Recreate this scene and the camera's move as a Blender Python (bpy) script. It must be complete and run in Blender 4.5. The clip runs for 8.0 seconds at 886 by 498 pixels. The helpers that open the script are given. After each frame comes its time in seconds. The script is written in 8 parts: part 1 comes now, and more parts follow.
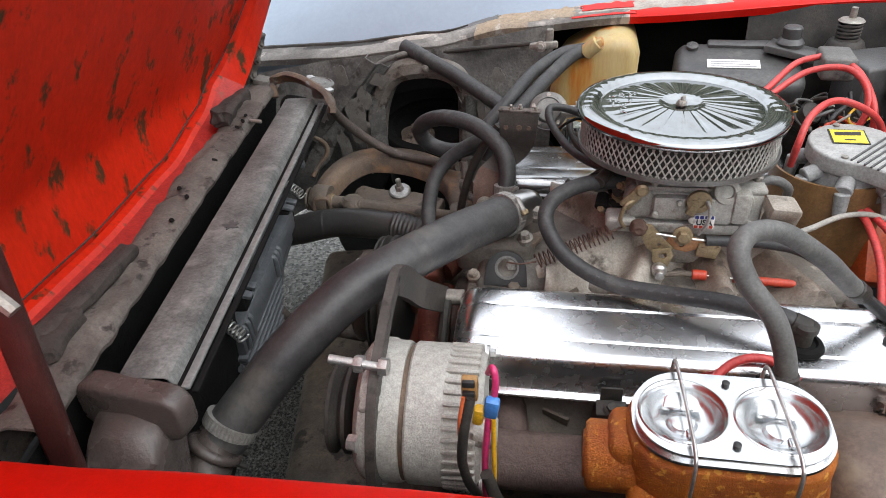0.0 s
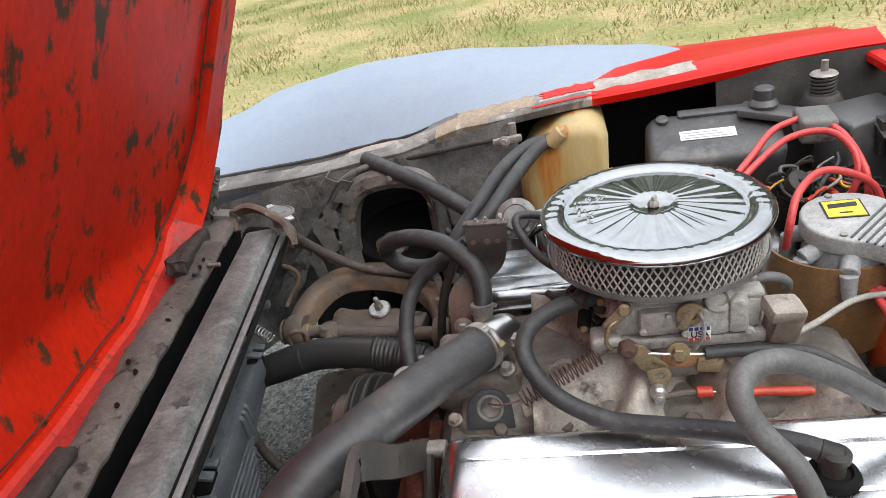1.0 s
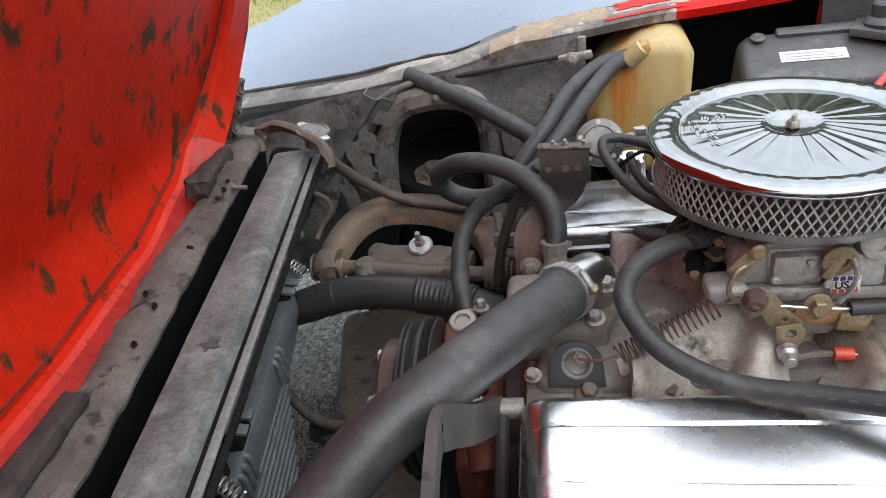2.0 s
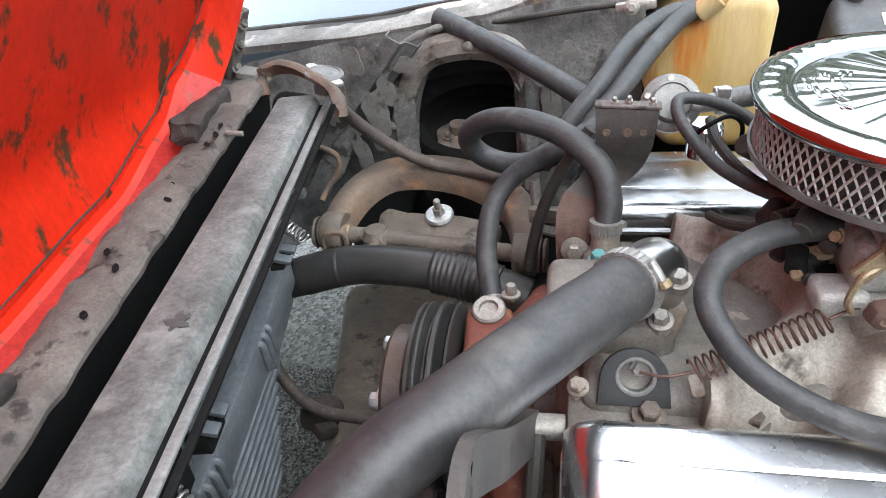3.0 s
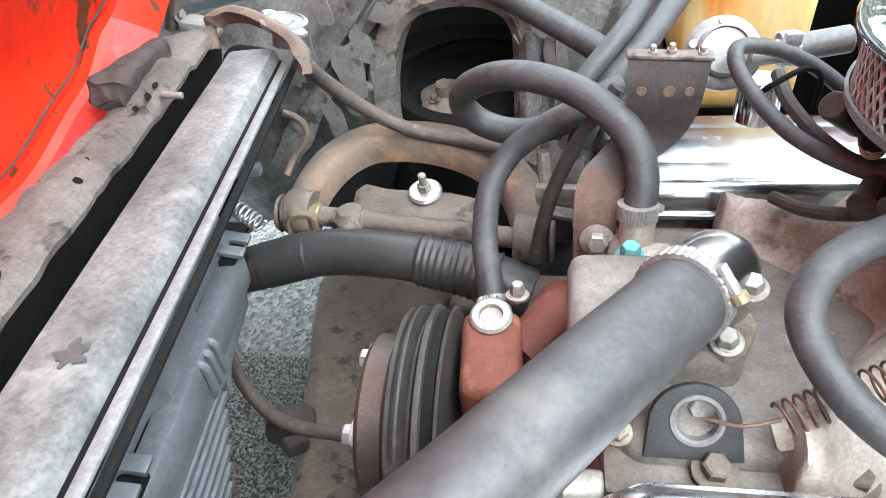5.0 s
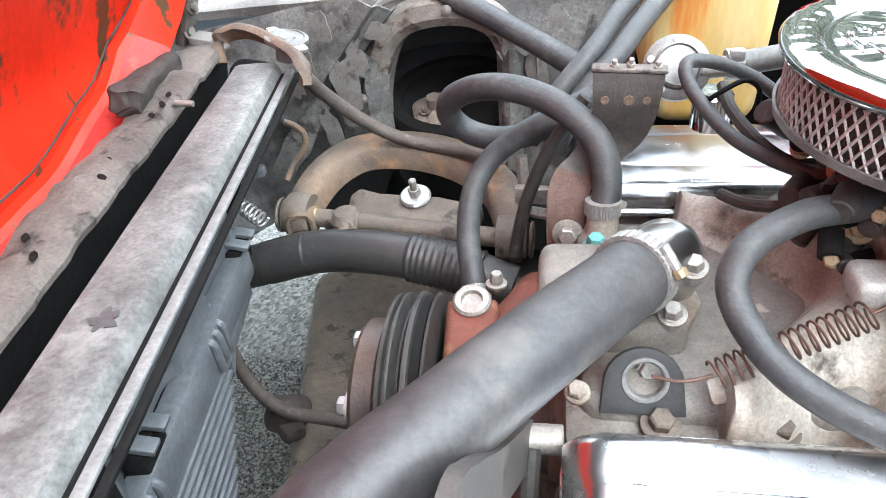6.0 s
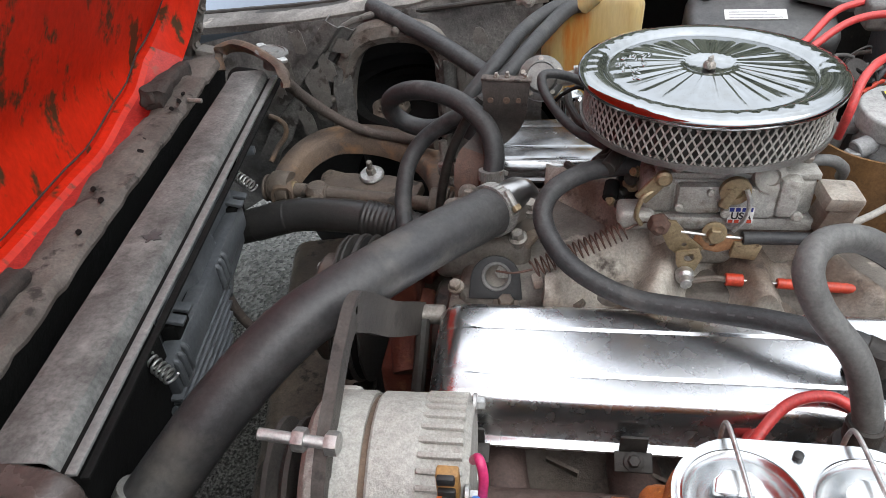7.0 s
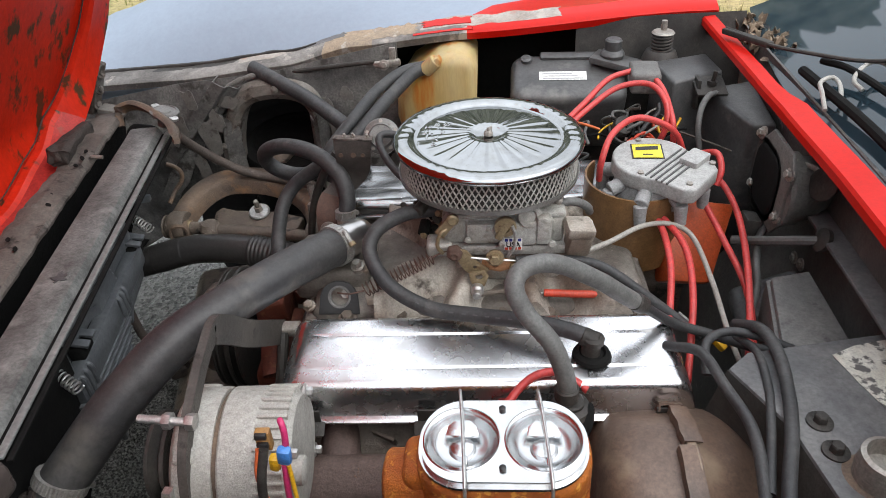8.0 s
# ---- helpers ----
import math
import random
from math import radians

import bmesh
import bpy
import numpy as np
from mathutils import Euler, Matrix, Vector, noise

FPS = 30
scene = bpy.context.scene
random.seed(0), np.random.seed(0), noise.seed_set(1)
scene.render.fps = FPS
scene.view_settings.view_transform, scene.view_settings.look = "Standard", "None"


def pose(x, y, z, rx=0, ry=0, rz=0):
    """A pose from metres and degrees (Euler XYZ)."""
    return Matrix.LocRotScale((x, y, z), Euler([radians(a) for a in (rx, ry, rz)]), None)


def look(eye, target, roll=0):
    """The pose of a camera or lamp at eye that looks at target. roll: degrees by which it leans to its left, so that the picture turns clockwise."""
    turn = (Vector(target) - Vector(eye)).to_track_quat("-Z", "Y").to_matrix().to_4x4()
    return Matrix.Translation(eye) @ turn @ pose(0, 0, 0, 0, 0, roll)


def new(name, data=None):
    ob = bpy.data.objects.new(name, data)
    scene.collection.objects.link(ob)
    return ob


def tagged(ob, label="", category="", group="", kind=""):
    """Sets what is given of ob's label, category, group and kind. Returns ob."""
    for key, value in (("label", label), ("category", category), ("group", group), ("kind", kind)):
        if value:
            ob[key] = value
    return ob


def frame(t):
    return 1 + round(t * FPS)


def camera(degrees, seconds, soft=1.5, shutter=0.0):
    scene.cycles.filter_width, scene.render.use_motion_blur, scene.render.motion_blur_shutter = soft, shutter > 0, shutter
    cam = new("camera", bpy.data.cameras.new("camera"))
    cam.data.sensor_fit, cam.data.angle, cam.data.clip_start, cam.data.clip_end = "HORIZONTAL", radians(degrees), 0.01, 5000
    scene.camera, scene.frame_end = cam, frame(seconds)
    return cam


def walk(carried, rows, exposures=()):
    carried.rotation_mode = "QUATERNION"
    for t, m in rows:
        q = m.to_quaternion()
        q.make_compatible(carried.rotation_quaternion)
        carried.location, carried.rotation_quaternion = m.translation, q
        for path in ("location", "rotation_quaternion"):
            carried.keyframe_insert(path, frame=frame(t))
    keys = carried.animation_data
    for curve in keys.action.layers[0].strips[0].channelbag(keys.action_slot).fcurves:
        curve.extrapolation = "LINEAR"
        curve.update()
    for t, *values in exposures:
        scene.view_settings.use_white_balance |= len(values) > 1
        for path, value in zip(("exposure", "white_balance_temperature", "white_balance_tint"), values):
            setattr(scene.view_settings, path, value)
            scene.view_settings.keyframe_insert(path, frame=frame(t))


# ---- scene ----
cam = camera(66.5, 8.0, 0.7)
PATH = [
    (0, (0.255, -0.002, 1.172), (-0.154, 1.625, 0.083), -3.1),
    (0.2, (0.255, 0.014, 1.174), (-0.158, 1.642, 0.088), -1.4),
    (0.5, (0.266, 0.03, 1.176), (-0.165, 1.675, 0.124), -1.9),
    (0.7, (0.264, 0.056, 1.178), (-0.184, 1.703, 0.135), -5.5),
    (0.9, (0.289, 0.092, 1.192), (-0.175, 1.778, 0.221), -10.8),
    (1, (0.293, 0.118, 1.202), (-0.156, 1.833, 0.277), -11.3),
    (1.2, (0.283, 0.144, 1.195), (-0.137, 1.882, 0.301), -10.4),
    (1.5, (0.25, 0.163, 1.166), (-0.149, 1.883, 0.227), -9.1),
    (1.8, (0.221, 0.192, 1.14), (-0.227, 1.84, 0.099), -9.3),
    (2, (0.19, 0.205, 1.137), (-0.273, 1.832, 0.071), -9.9),
    (2.2, (0.169, 0.216, 1.132), (-0.316, 1.834, 0.06), -9.4),
    (3.3, (0.138, 0.344, 1.045), (-0.338, 1.905, -0.112), -6.6),
    (3.5, (0.134, 0.361, 1.035), (-0.347, 1.915, -0.128), -6.8),
    (4, (0.114, 0.406, 1.024), (-0.33, 1.962, -0.151), -6.6),
    (4.2, (0.105, 0.418, 1.014), (-0.336, 1.958, -0.184), -6.3),
    (5.3, (0.101, 0.427, 1.008), (-0.322, 1.953, -0.213), -6.5),
    (5.5, (0.107, 0.417, 1.015), (-0.323, 1.948, -0.198), -6.4),
    (6, (0.122, 0.369, 1.025), (-0.29, 1.932, -0.153), -5.7),
    (6.3, (0.139, 0.327, 1.032), (-0.264, 1.901, -0.134), -5.5),
    (6.5, (0.162, 0.287, 1.03), (-0.243, 1.867, -0.127), -5.0),
    (6.8, (0.199, 0.199, 1.071), (-0.168, 1.779, -0.099), -3.2),
    (7, (0.237, 0.153, 1.12), (-0.14, 1.726, -0.056), -4.7),
    (7.2, (0.274, 0.107, 1.165), (-0.084, 1.696, 0.006), -4.3),
    (7.5, (0.32, 0.057, 1.203), (0.012, 1.682, 0.079), -4.5),
    (8, (0.378, 0.016, 1.247), (0.191, 1.638, 0.092), -3.0),
]
EXPOSURES = [(0, 1.19, 6500, 10), (0.5, 1.18, 6500, 10), (1, 1.25, 6500, 10), (1.5, 1.22, 6400, 9), (2, 1.27, 6300, 9), (3.5, 2.52, 6050, 6), (4, 2.72, 6050, 6), (5.5, 2.97, 6000, 5), (6, 2.87, 6000, 5), (6.5, 2.47, 6000, 6), (7, 1.22, 6400, 9), (7.5, 0.92, 6500, 10), (8, 1.07, 6500, 10)]
walk(cam, [(t, look(eye, target, roll)) for t, eye, target, roll in PATH], EXPOSURES)

# ---- light ----
world = bpy.data.worlds.new("overcast_sky")
scene.world = world
world.use_nodes = True
wn, wl = world.node_tree.nodes, world.node_tree.links
sky = wn.new("ShaderNodeTexSky")
sky.sky_type, sky.sun_disc = "NISHITA", False
sky.sun_elevation, sky.sun_rotation = radians(58), radians(150)
sky.air_density, sky.dust_density, sky.ozone_density = 1.0, 4.0, 1.0
pale = wn.new("ShaderNodeHueSaturation")
pale.inputs["Saturation"].default_value = 0.3
wl.new(sky.outputs[0], pale.inputs["Color"])
# cloud cover: grey-white, brightest overhead
wco, wsep = wn.new("ShaderNodeTexCoord"), wn.new("ShaderNodeSeparateXYZ")
wl.new(wco.outputs["Generated"], wsep.inputs[0])
rise = wn.new("ShaderNodeMapRange")
rise.inputs["From Min"].default_value, rise.inputs["From Max"].default_value = 0.0, 1.0
rise.inputs["To Min"].default_value, rise.inputs["To Max"].default_value = 3.0, 9.0
wl.new(wsep.outputs["Z"], rise.inputs["Value"])
puff = wn.new("ShaderNodeTexNoise")
puff.inputs["Scale"].default_value, puff.inputs["Detail"].default_value = 2.2, 6
wl.new(wco.outputs["Generated"], puff.inputs["Vector"])
soft = wn.new("ShaderNodeMapRange")
soft.inputs["From Min"].default_value, soft.inputs["From Max"].default_value = 0.3, 0.7
soft.inputs["To Min"].default_value, soft.inputs["To Max"].default_value = 0.75, 1.2
wl.new(puff.outputs[0], soft.inputs["Value"])
cloud = wn.new("ShaderNodeMath")
cloud.operation = "MULTIPLY"
wl.new(rise.outputs[0], cloud.inputs[0])
wl.new(soft.outputs[0], cloud.inputs[1])
tint = wn.new("ShaderNodeMixRGB")
tint.blend_type, tint.inputs[0].default_value, tint.inputs[2].default_value = "MULTIPLY", 1.0, (0.94, 0.99, 1.06, 1)
wl.new(cloud.outputs[0], tint.inputs[1])
cover = wn.new("ShaderNodeMixRGB")
cover.inputs[0].default_value = 0.7
wl.new(pale.outputs[0], cover.inputs[1])
wl.new(tint.outputs[0], cover.inputs[2])
wl.new(cover.outputs[0], wn["Background"].inputs["Color"])
wn["Background"].inputs["Strength"].default_value = 0.15
sun = new("sun", bpy.data.lights.new("sun", "SUN"))
sun.data.energy, sun.data.angle, sun.data.color = 0.55, radians(45), (1.0, 0.98, 0.95)
sun.matrix_world = look((3.2, -0.6, 4.0), (0.0, 0.6, 0.0))


# ---- materials ----
def links_of(m):
    return m.node_tree.nodes, m.node_tree.links


def grime(name, base, second, third=None, rough=0.6, metal=0.0, scale=14.0, fine=90.0, bump=0.25, amount=0.5, spots=0.62, coat=0.0, spread=0.15, stretch=(1, 1, 1), grain_low=0.6, spot_scale=None, edge=0.05, spec=0.5):
    """A worn surface: base mottled with second at two scales, and third in patches with edges of their own."""
    m = bpy.data.materials.new(name)
    m.use_nodes = True
    n, l = links_of(m)
    p = n["Principled BSDF"]
    co = n.new("ShaderNodeTexCoord")
    mp = n.new("ShaderNodeMapping")
    mp.inputs["Scale"].default_value = stretch
    l.new(co.outputs["Object"], mp.inputs[0])
    big, small = n.new("ShaderNodeTexNoise"), n.new("ShaderNodeTexNoise")
    for t, s, d in ((big, scale, 6.0), (small, fine, 5.0)):
        t.inputs["Scale"].default_value, t.inputs["Detail"].default_value = s, d
        l.new(mp.outputs[0], t.inputs["Vector"])
    ramp = n.new("ShaderNodeValToRGB")
    ramp.color_ramp.elements[0].position, ramp.color_ramp.elements[1].position = 0.5 - spread, 0.5 + spread
    l.new(big.outputs[0], ramp.inputs[0])
    mul = n.new("ShaderNodeMath")
    mul.operation = "MULTIPLY"
    l.new(ramp.outputs[0], mul.inputs[0])
    mul.inputs[1].default_value = amount
    mix = n.new("ShaderNodeMixRGB")
    mix.inputs[1].default_value, mix.inputs[2].default_value = (*base, 1), (*second, 1)
    l.new(mul.outputs[0], mix.inputs[0])
    grain = n.new("ShaderNodeMixRGB")
    grain.blend_type = "MULTIPLY"
    grain.inputs[0].default_value = 0.6
    gr = n.new("ShaderNodeValToRGB")
    gr.color_ramp.elements[0].position, gr.color_ramp.elements[1].position = 0.3, 0.62
    gr.color_ramp.elements[0].color = (grain_low, grain_low, grain_low, 1)
    l.new(small.outputs[0], gr.inputs[0])
    l.new(mix.outputs[0], grain.inputs[1])
    l.new(gr.outputs[0], grain.inputs[2])
    # fine specks: dark pits and pale dust grains
    dust = n.new("ShaderNodeTexNoise")
    dust.inputs["Scale"].default_value, dust.inputs["Detail"].default_value, dust.inputs["Roughness"].default_value = fine * 3.6, 6.0, 0.7
    l.new(mp.outputs[0], dust.inputs["Vector"])
    dr = n.new("ShaderNodeValToRGB")
    dr.color_ramp.elements[0].position, dr.color_ramp.elements[1].position = 0.30, 0.70
    k = (1 - grain_low) * 0.7
    dr.color_ramp.elements[0].color = (1 - k, 1 - k, 1 - k, 1)
    dr.color_ramp.elements[1].color = (1 + k, 1 + k, 1 + k * 0.95, 1)
    l.new(dust.outputs[0], dr.inputs[0])
    speck = n.new("ShaderNodeMixRGB")
    speck.blend_type = "MULTIPLY"
    speck.inputs[0].default_value = 1.0
    l.new(grain.outputs[0], speck.inputs[1])
    l.new(dr.outputs[0], speck.inputs[2])
    grain = speck
    last = grain
    if third:
        sp = n.new("ShaderNodeTexNoise")
        sp.inputs["Scale"].default_value, sp.inputs["Detail"].default_value, sp.inputs["Roughness"].default_value = spot_scale or scale * 1.7, 8.0, 0.62
        off = n.new("ShaderNodeVectorMath")
        off.inputs[1].default_value = (3.1, 7.7, 1.3)
        l.new(mp.outputs[0], off.inputs[0])
        l.new(off.outputs[0], sp.inputs["Vector"])
        cut = n.new("ShaderNodeValToRGB")
        cut.color_ramp.elements[0].position, cut.color_ramp.elements[1].position = spots - edge / 3, spots + edge
        l.new(sp.outputs[0], cut.inputs[0])
        last = n.new("ShaderNodeMixRGB")
        last.inputs[2].default_value = (*third, 1)
        l.new(cut.outputs[0], last.inputs[0])
        l.new(grain.outputs[0], last.inputs[1])
    l.new(last.outputs[0], p.inputs["Base Color"])
    rr = n.new("ShaderNodeMapRange")
    rr.inputs["To Min"].default_value, rr.inputs["To Max"].default_value = max(rough - 0.14, 0.02), min(rough + 0.14, 1)
    l.new(big.outputs[0], rr.inputs["Value"])
    l.new(rr.outputs[0], p.inputs["Roughness"])
    p.inputs["Metallic"].default_value = metal
    p.inputs["Coat Weight"].default_value = coat
    p.inputs["Specular IOR Level"].default_value = spec
    if bump:
        b = n.new("ShaderNodeBump")
        b.inputs["Strength"].default_value, b.inputs["Distance"].default_value = bump, 0.002
        both = n.new("ShaderNodeMath")
        both.operation = "ADD"
        l.new(small.outputs[0], both.inputs[0])
        l.new(dust.outputs[0], both.inputs[1])
        l.new(both.outputs[0], b.inputs["Height"])
        l.new(b.outputs[0], p.inputs["Normal"])
    return m


def chrome(name, tint=(0.78, 0.78, 0.8), rough=0.08, wave=0.05, dirt=0.25, film=(0.5, 0.75, 0.7)):
    """Plated steel with a slightly wavy face and a thin film of dust."""
    m = bpy.data.materials.new(name)
    m.use_nodes = True
    n, l = links_of(m)
    p = n["Principled BSDF"]
    p.inputs["Metallic"].default_value = 1.0
    co = n.new("ShaderNodeTexCoord")
    w, d = n.new("ShaderNodeTexNoise"), n.new("ShaderNodeTexNoise")
    w.inputs["Scale"].default_value, d.inputs["Scale"].default_value, d.inputs["Detail"].default_value = 22, 60, 8
    l.new(co.outputs["Object"], w.inputs["Vector"])
    l.new(co.outputs["Object"], d.inputs["Vector"])
    r = n.new("ShaderNodeValToRGB")
    r.color_ramp.elements[0].position, r.color_ramp.elements[1].position = film[:2]
    l.new(d.outputs[0], r.inputs[0])
    c = n.new("ShaderNodeMixRGB")
    c.inputs[1].default_value, c.inputs[2].default_value = (*tint, 1), (tint[0] * film[2], tint[1] * film[2] * 0.98, tint[2] * film[2] * 0.92, 1)
    l.new(r.outputs[0], c.inputs[0])
    l.new(c.outputs[0], p.inputs["Base Color"])
    rr = n.new("ShaderNodeMapRange")
    rr.inputs["To Min"].default_value, rr.inputs["To Max"].default_value = rough, rough + dirt
    l.new(r.outputs[0], rr.inputs["Value"])
    l.new(rr.outputs[0], p.inputs["Roughness"])
    b = n.new("ShaderNodeBump")
    b.inputs["Strength"].default_value, b.inputs["Distance"].default_value = wave, 0.01
    l.new(w.outputs[0], b.inputs["Height"])
    l.new(b.outputs[0], p.inputs["Normal"])
    return m


def plain(name, col, rough=0.5, metal=0.0):
    return grime(name, col, tuple(c * 0.7 for c in col), rough=rough, metal=metal, bump=0.1, scale=30)


RED_IN = grime("faded_red_panel", (0.66, 0.026, 0.007), (0.52, 0.018, 0.005), (0.070, 0.036, 0.016), rough=0.42, scale=5, fine=26, bump=0.15, spots=0.572, stretch=(1, 1.5, 0.7), spot_scale=18, grain_low=0.78, spec=0.3)
RED = grime("glossy_red_paint", (0.52, 0.007, 0.0025), (0.45, 0.006, 0.0025), (0.46, 0.18, 0.13), rough=0.34, scale=5, bump=0.02, amount=0.6, coat=0.0, spots=0.70, spot_scale=60, grain_low=0.86, spec=0.22)
# rim red made paler, with the skylight on its upward face in the colour
PINK = grime("sky_lit_red_paint", (0.47, 0.042, 0.034), (0.41, 0.022, 0.017), (0.30, 0.07, 0.05), rough=0.55, scale=11, bump=0.1, spots=0.66, spec=0.3)
PRIMER = grime("pale_blue_primer", (0.255, 0.302, 0.366), (0.232, 0.279, 0.344), rough=0.62, scale=4, fine=30, bump=0.02, amount=0.35, grain_low=0.93)
LIP = grime("bare_fibreglass", (0.255, 0.240, 0.222), (0.105, 0.096, 0.090), (0.38, 0.345, 0.305), rough=0.75, scale=13, fine=70, bump=0.4, amount=0.8, spots=0.60, spread=0.10)
TAN = grime("tan_filler", (0.37, 0.28, 0.19), (0.27, 0.22, 0.17), (0.42, 0.38, 0.33), rough=0.8, scale=16, bump=0.3, amount=0.9, spots=0.58)
WHEELHOUSE = grime("dusty_black_panel", (0.062, 0.060, 0.058), (0.165, 0.160, 0.150), (0.036, 0.031, 0.027), rough=0.70, scale=10, fine=70, bump=0.6, amount=0.9, spots=0.575, spread=0.10, grain_low=0.42)
FLAKED = grime("flaking_grey_paint", (0.20, 0.19, 0.175), (0.12, 0.098, 0.078), (0.05, 0.038, 0.030), rough=0.75, scale=20, bump=0.5, amount=0.9, spots=0.56)
RUSTBAR = grime("dusty_rusted_steel", (0.088, 0.072, 0.063), (0.160, 0.138, 0.122), (0.030, 0.024, 0.021), rough=0.75, scale=20, fine=90, bump=0.7, amount=0.85, spots=0.585)
RUST = grime("brown_rust", (0.185, 0.126, 0.084), (0.085, 0.066, 0.055), (0.27, 0.145, 0.068), rough=0.7, scale=14, fine=110, bump=0.6, amount=0.9, spots=0.61, edge=0.16)
DARKRUST = grime("oily_dark_iron", (0.092, 0.074, 0.060), (0.165, 0.130, 0.100), (0.030, 0.025, 0.021), rough=0.52, scale=18, bump=0.6, amount=0.8, spots=0.58)
ORANGERUST = grime("orange_rusted_iron", (0.50, 0.150, 0.014), (0.33, 0.075, 0.010), (0.66, 0.31, 0.05), rough=0.55, scale=34, fine=150, bump=0.9, amount=0.9, spots=0.585, spot_scale=110)
REDIRON = grime("red_painted_iron", (0.15, 0.038, 0.020), (0.10, 0.032, 0.022), (0.20, 0.085, 0.04), rough=0.7, scale=22, bump=0.5, spots=0.6)
TANKMETAL = grime("dull_dusty_metal", (0.212, 0.214, 0.206), (0.092, 0.093, 0.090), (0.29, 0.292, 0.276), amount=0.9, rough=0.52, metal=0.0, scale=11, fine=60, bump=0.4, spots=0.60, grain_low=0.42, edge=0.16, spec=0.4)
TANKDARK = grime("dark_brown_tank", (0.066, 0.054, 0.050), (0.120, 0.096, 0.086), (0.040, 0.033, 0.031), rough=0.28, scale=14, bump=0.35)
ALU = grime("bright_aluminium_strip", (0.21, 0.215, 0.21), (0.14, 0.145, 0.145), rough=0.5, metal=0.1, scale=30, bump=0.1)
CAST = grime("dirty_cast_aluminium", (0.42, 0.385, 0.335), (0.17, 0.128, 0.097), (0.050, 0.036, 0.028), rough=0.55, metal=0.1, scale=14, fine=110, bump=0.6, amount=1.0, spots=0.59, spread=0.10, edge=0.08)
ALTCAST = grime("grey_cast_aluminium", (0.42, 0.41, 0.38), (0.31, 0.295, 0.265), (0.19, 0.172, 0.146), rough=0.55, metal=0.15, scale=16, fine=150, bump=0.5, amount=0.8, spots=0.65, grain_low=0.62, edge=0.10)
CARB = grime("oily_zinc_casting", (0.43, 0.425, 0.40), (0.30, 0.27, 0.22), (0.11, 0.08, 0.052), rough=0.40, metal=0.25, scale=26, fine=160, bump=0.5, spots=0.60, edge=0.12)
BRONZE = grime("gold_plated_steel", (0.33, 0.255, 0.15), (0.21, 0.165, 0.105), (0.11, 0.070, 0.045), rough=0.45, metal=0.5, scale=40, bump=0.2)
HOSE = grime("grey_black_rubber", (0.030, 0.031, 0.033), (0.056, 0.056, 0.056), (0.090, 0.087, 0.081), rough=0.52, scale=14, fine=80, bump=0.35, amount=0.9, spots=0.62, grain_low=0.55, edge=0.16, spec=0.42)
RADHOSE = grime("dusty_black_rubber", (0.028, 0.028, 0.031), (0.058, 0.056, 0.054), (0.115, 0.106, 0.092), rough=0.46, scale=7, fine=60, bump=0.25, amount=0.9, spots=0.60, grain_low=0.5, edge=0.16)
GREYHOSE = grime("grey_rubber_hose", (0.13, 0.13, 0.125), (0.085, 0.083, 0.08), (0.17, 0.165, 0.15), rough=0.55, scale=16, fine=90, bump=0.2, spots=0.62, edge=0.16)
BROWNHOSE = grime("brown_perished_rubber", (0.085, 0.066, 0.055), (0.05, 0.042, 0.038), (0.12, 0.10, 0.085), rough=0.7, scale=30, bump=0.6)
PLASTIC = grime("black_ribbed_plastic", (0.080, 0.087, 0.095), (0.125, 0.132, 0.139), (0.19, 0.19, 0.185), rough=0.34, scale=10, fine=50, bump=0.08, spots=0.70)
SATIN = grime("satin_black_paint", (0.030, 0.028, 0.026), (0.062, 0.056, 0.050), (0.13, 0.105, 0.085), rough=0.48, scale=18, bump=0.3, amount=0.8, spots=0.68)
SATIN.node_tree.nodes["Principled BSDF"].inputs["Specular IOR Level"].default_value = 0.25
BLACKBOX = grime("dusty_black_plastic", (0.048, 0.048, 0.049), (0.098, 0.097, 0.095), (0.185, 0.177, 0.165), rough=0.42, scale=9, fine=50, bump=0.25, amount=0.9, spots=0.63, edge=0.16)
FIREWALL = grime("dusty_black_firewall", (0.058, 0.055, 0.052), (0.118, 0.112, 0.105), (0.22, 0.205, 0.19), rough=0.5, scale=9, fine=60, bump=0.4, amount=0.9, spots=0.64)
LEDGE = grime("chipped_grey_panel", (0.098, 0.098, 0.100), (0.150, 0.147, 0.144), (0.30, 0.29, 0.27), rough=0.5, scale=12, fine=60, bump=0.4, amount=0.9, spots=0.68, spread=0.10)
RELAYGREY = grime("sooty_grey_plastic", (0.105, 0.102, 0.098), (0.165, 0.16, 0.15), (0.05, 0.047, 0.044), rough=0.6, scale=16, bump=0.3, amount=0.9, spots=0.62)
# black rubber and parts, also sheets whose gap shade is put into the colour
VOID = grime("deep_black_rubber_and_shade", (0.007, 0.007, 0.007), (0.013, 0.013, 0.012), rough=0.8, scale=20, bump=0.4)
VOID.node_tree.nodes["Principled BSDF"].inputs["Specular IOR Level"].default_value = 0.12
BROWNBOX = grime("faded_brown_enamel", (0.150, 0.096, 0.068), (0.098, 0.066, 0.051), (0.21, 0.155, 0.108), rough=0.45, scale=8, fine=60, bump=0.2, amount=1.0, spots=0.585, edge=0.12, spread=0.10)
ZINC = grime("zinc_plated_steel", (0.55, 0.55, 0.54), (0.42, 0.41, 0.39), rough=0.35, metal=0.8, scale=40, bump=0.2)
DULLZINC = grime("tarnished_steel", (0.36, 0.34, 0.31), (0.24, 0.20, 0.17), rough=0.5, metal=0.6, scale=50, bump=0.3)
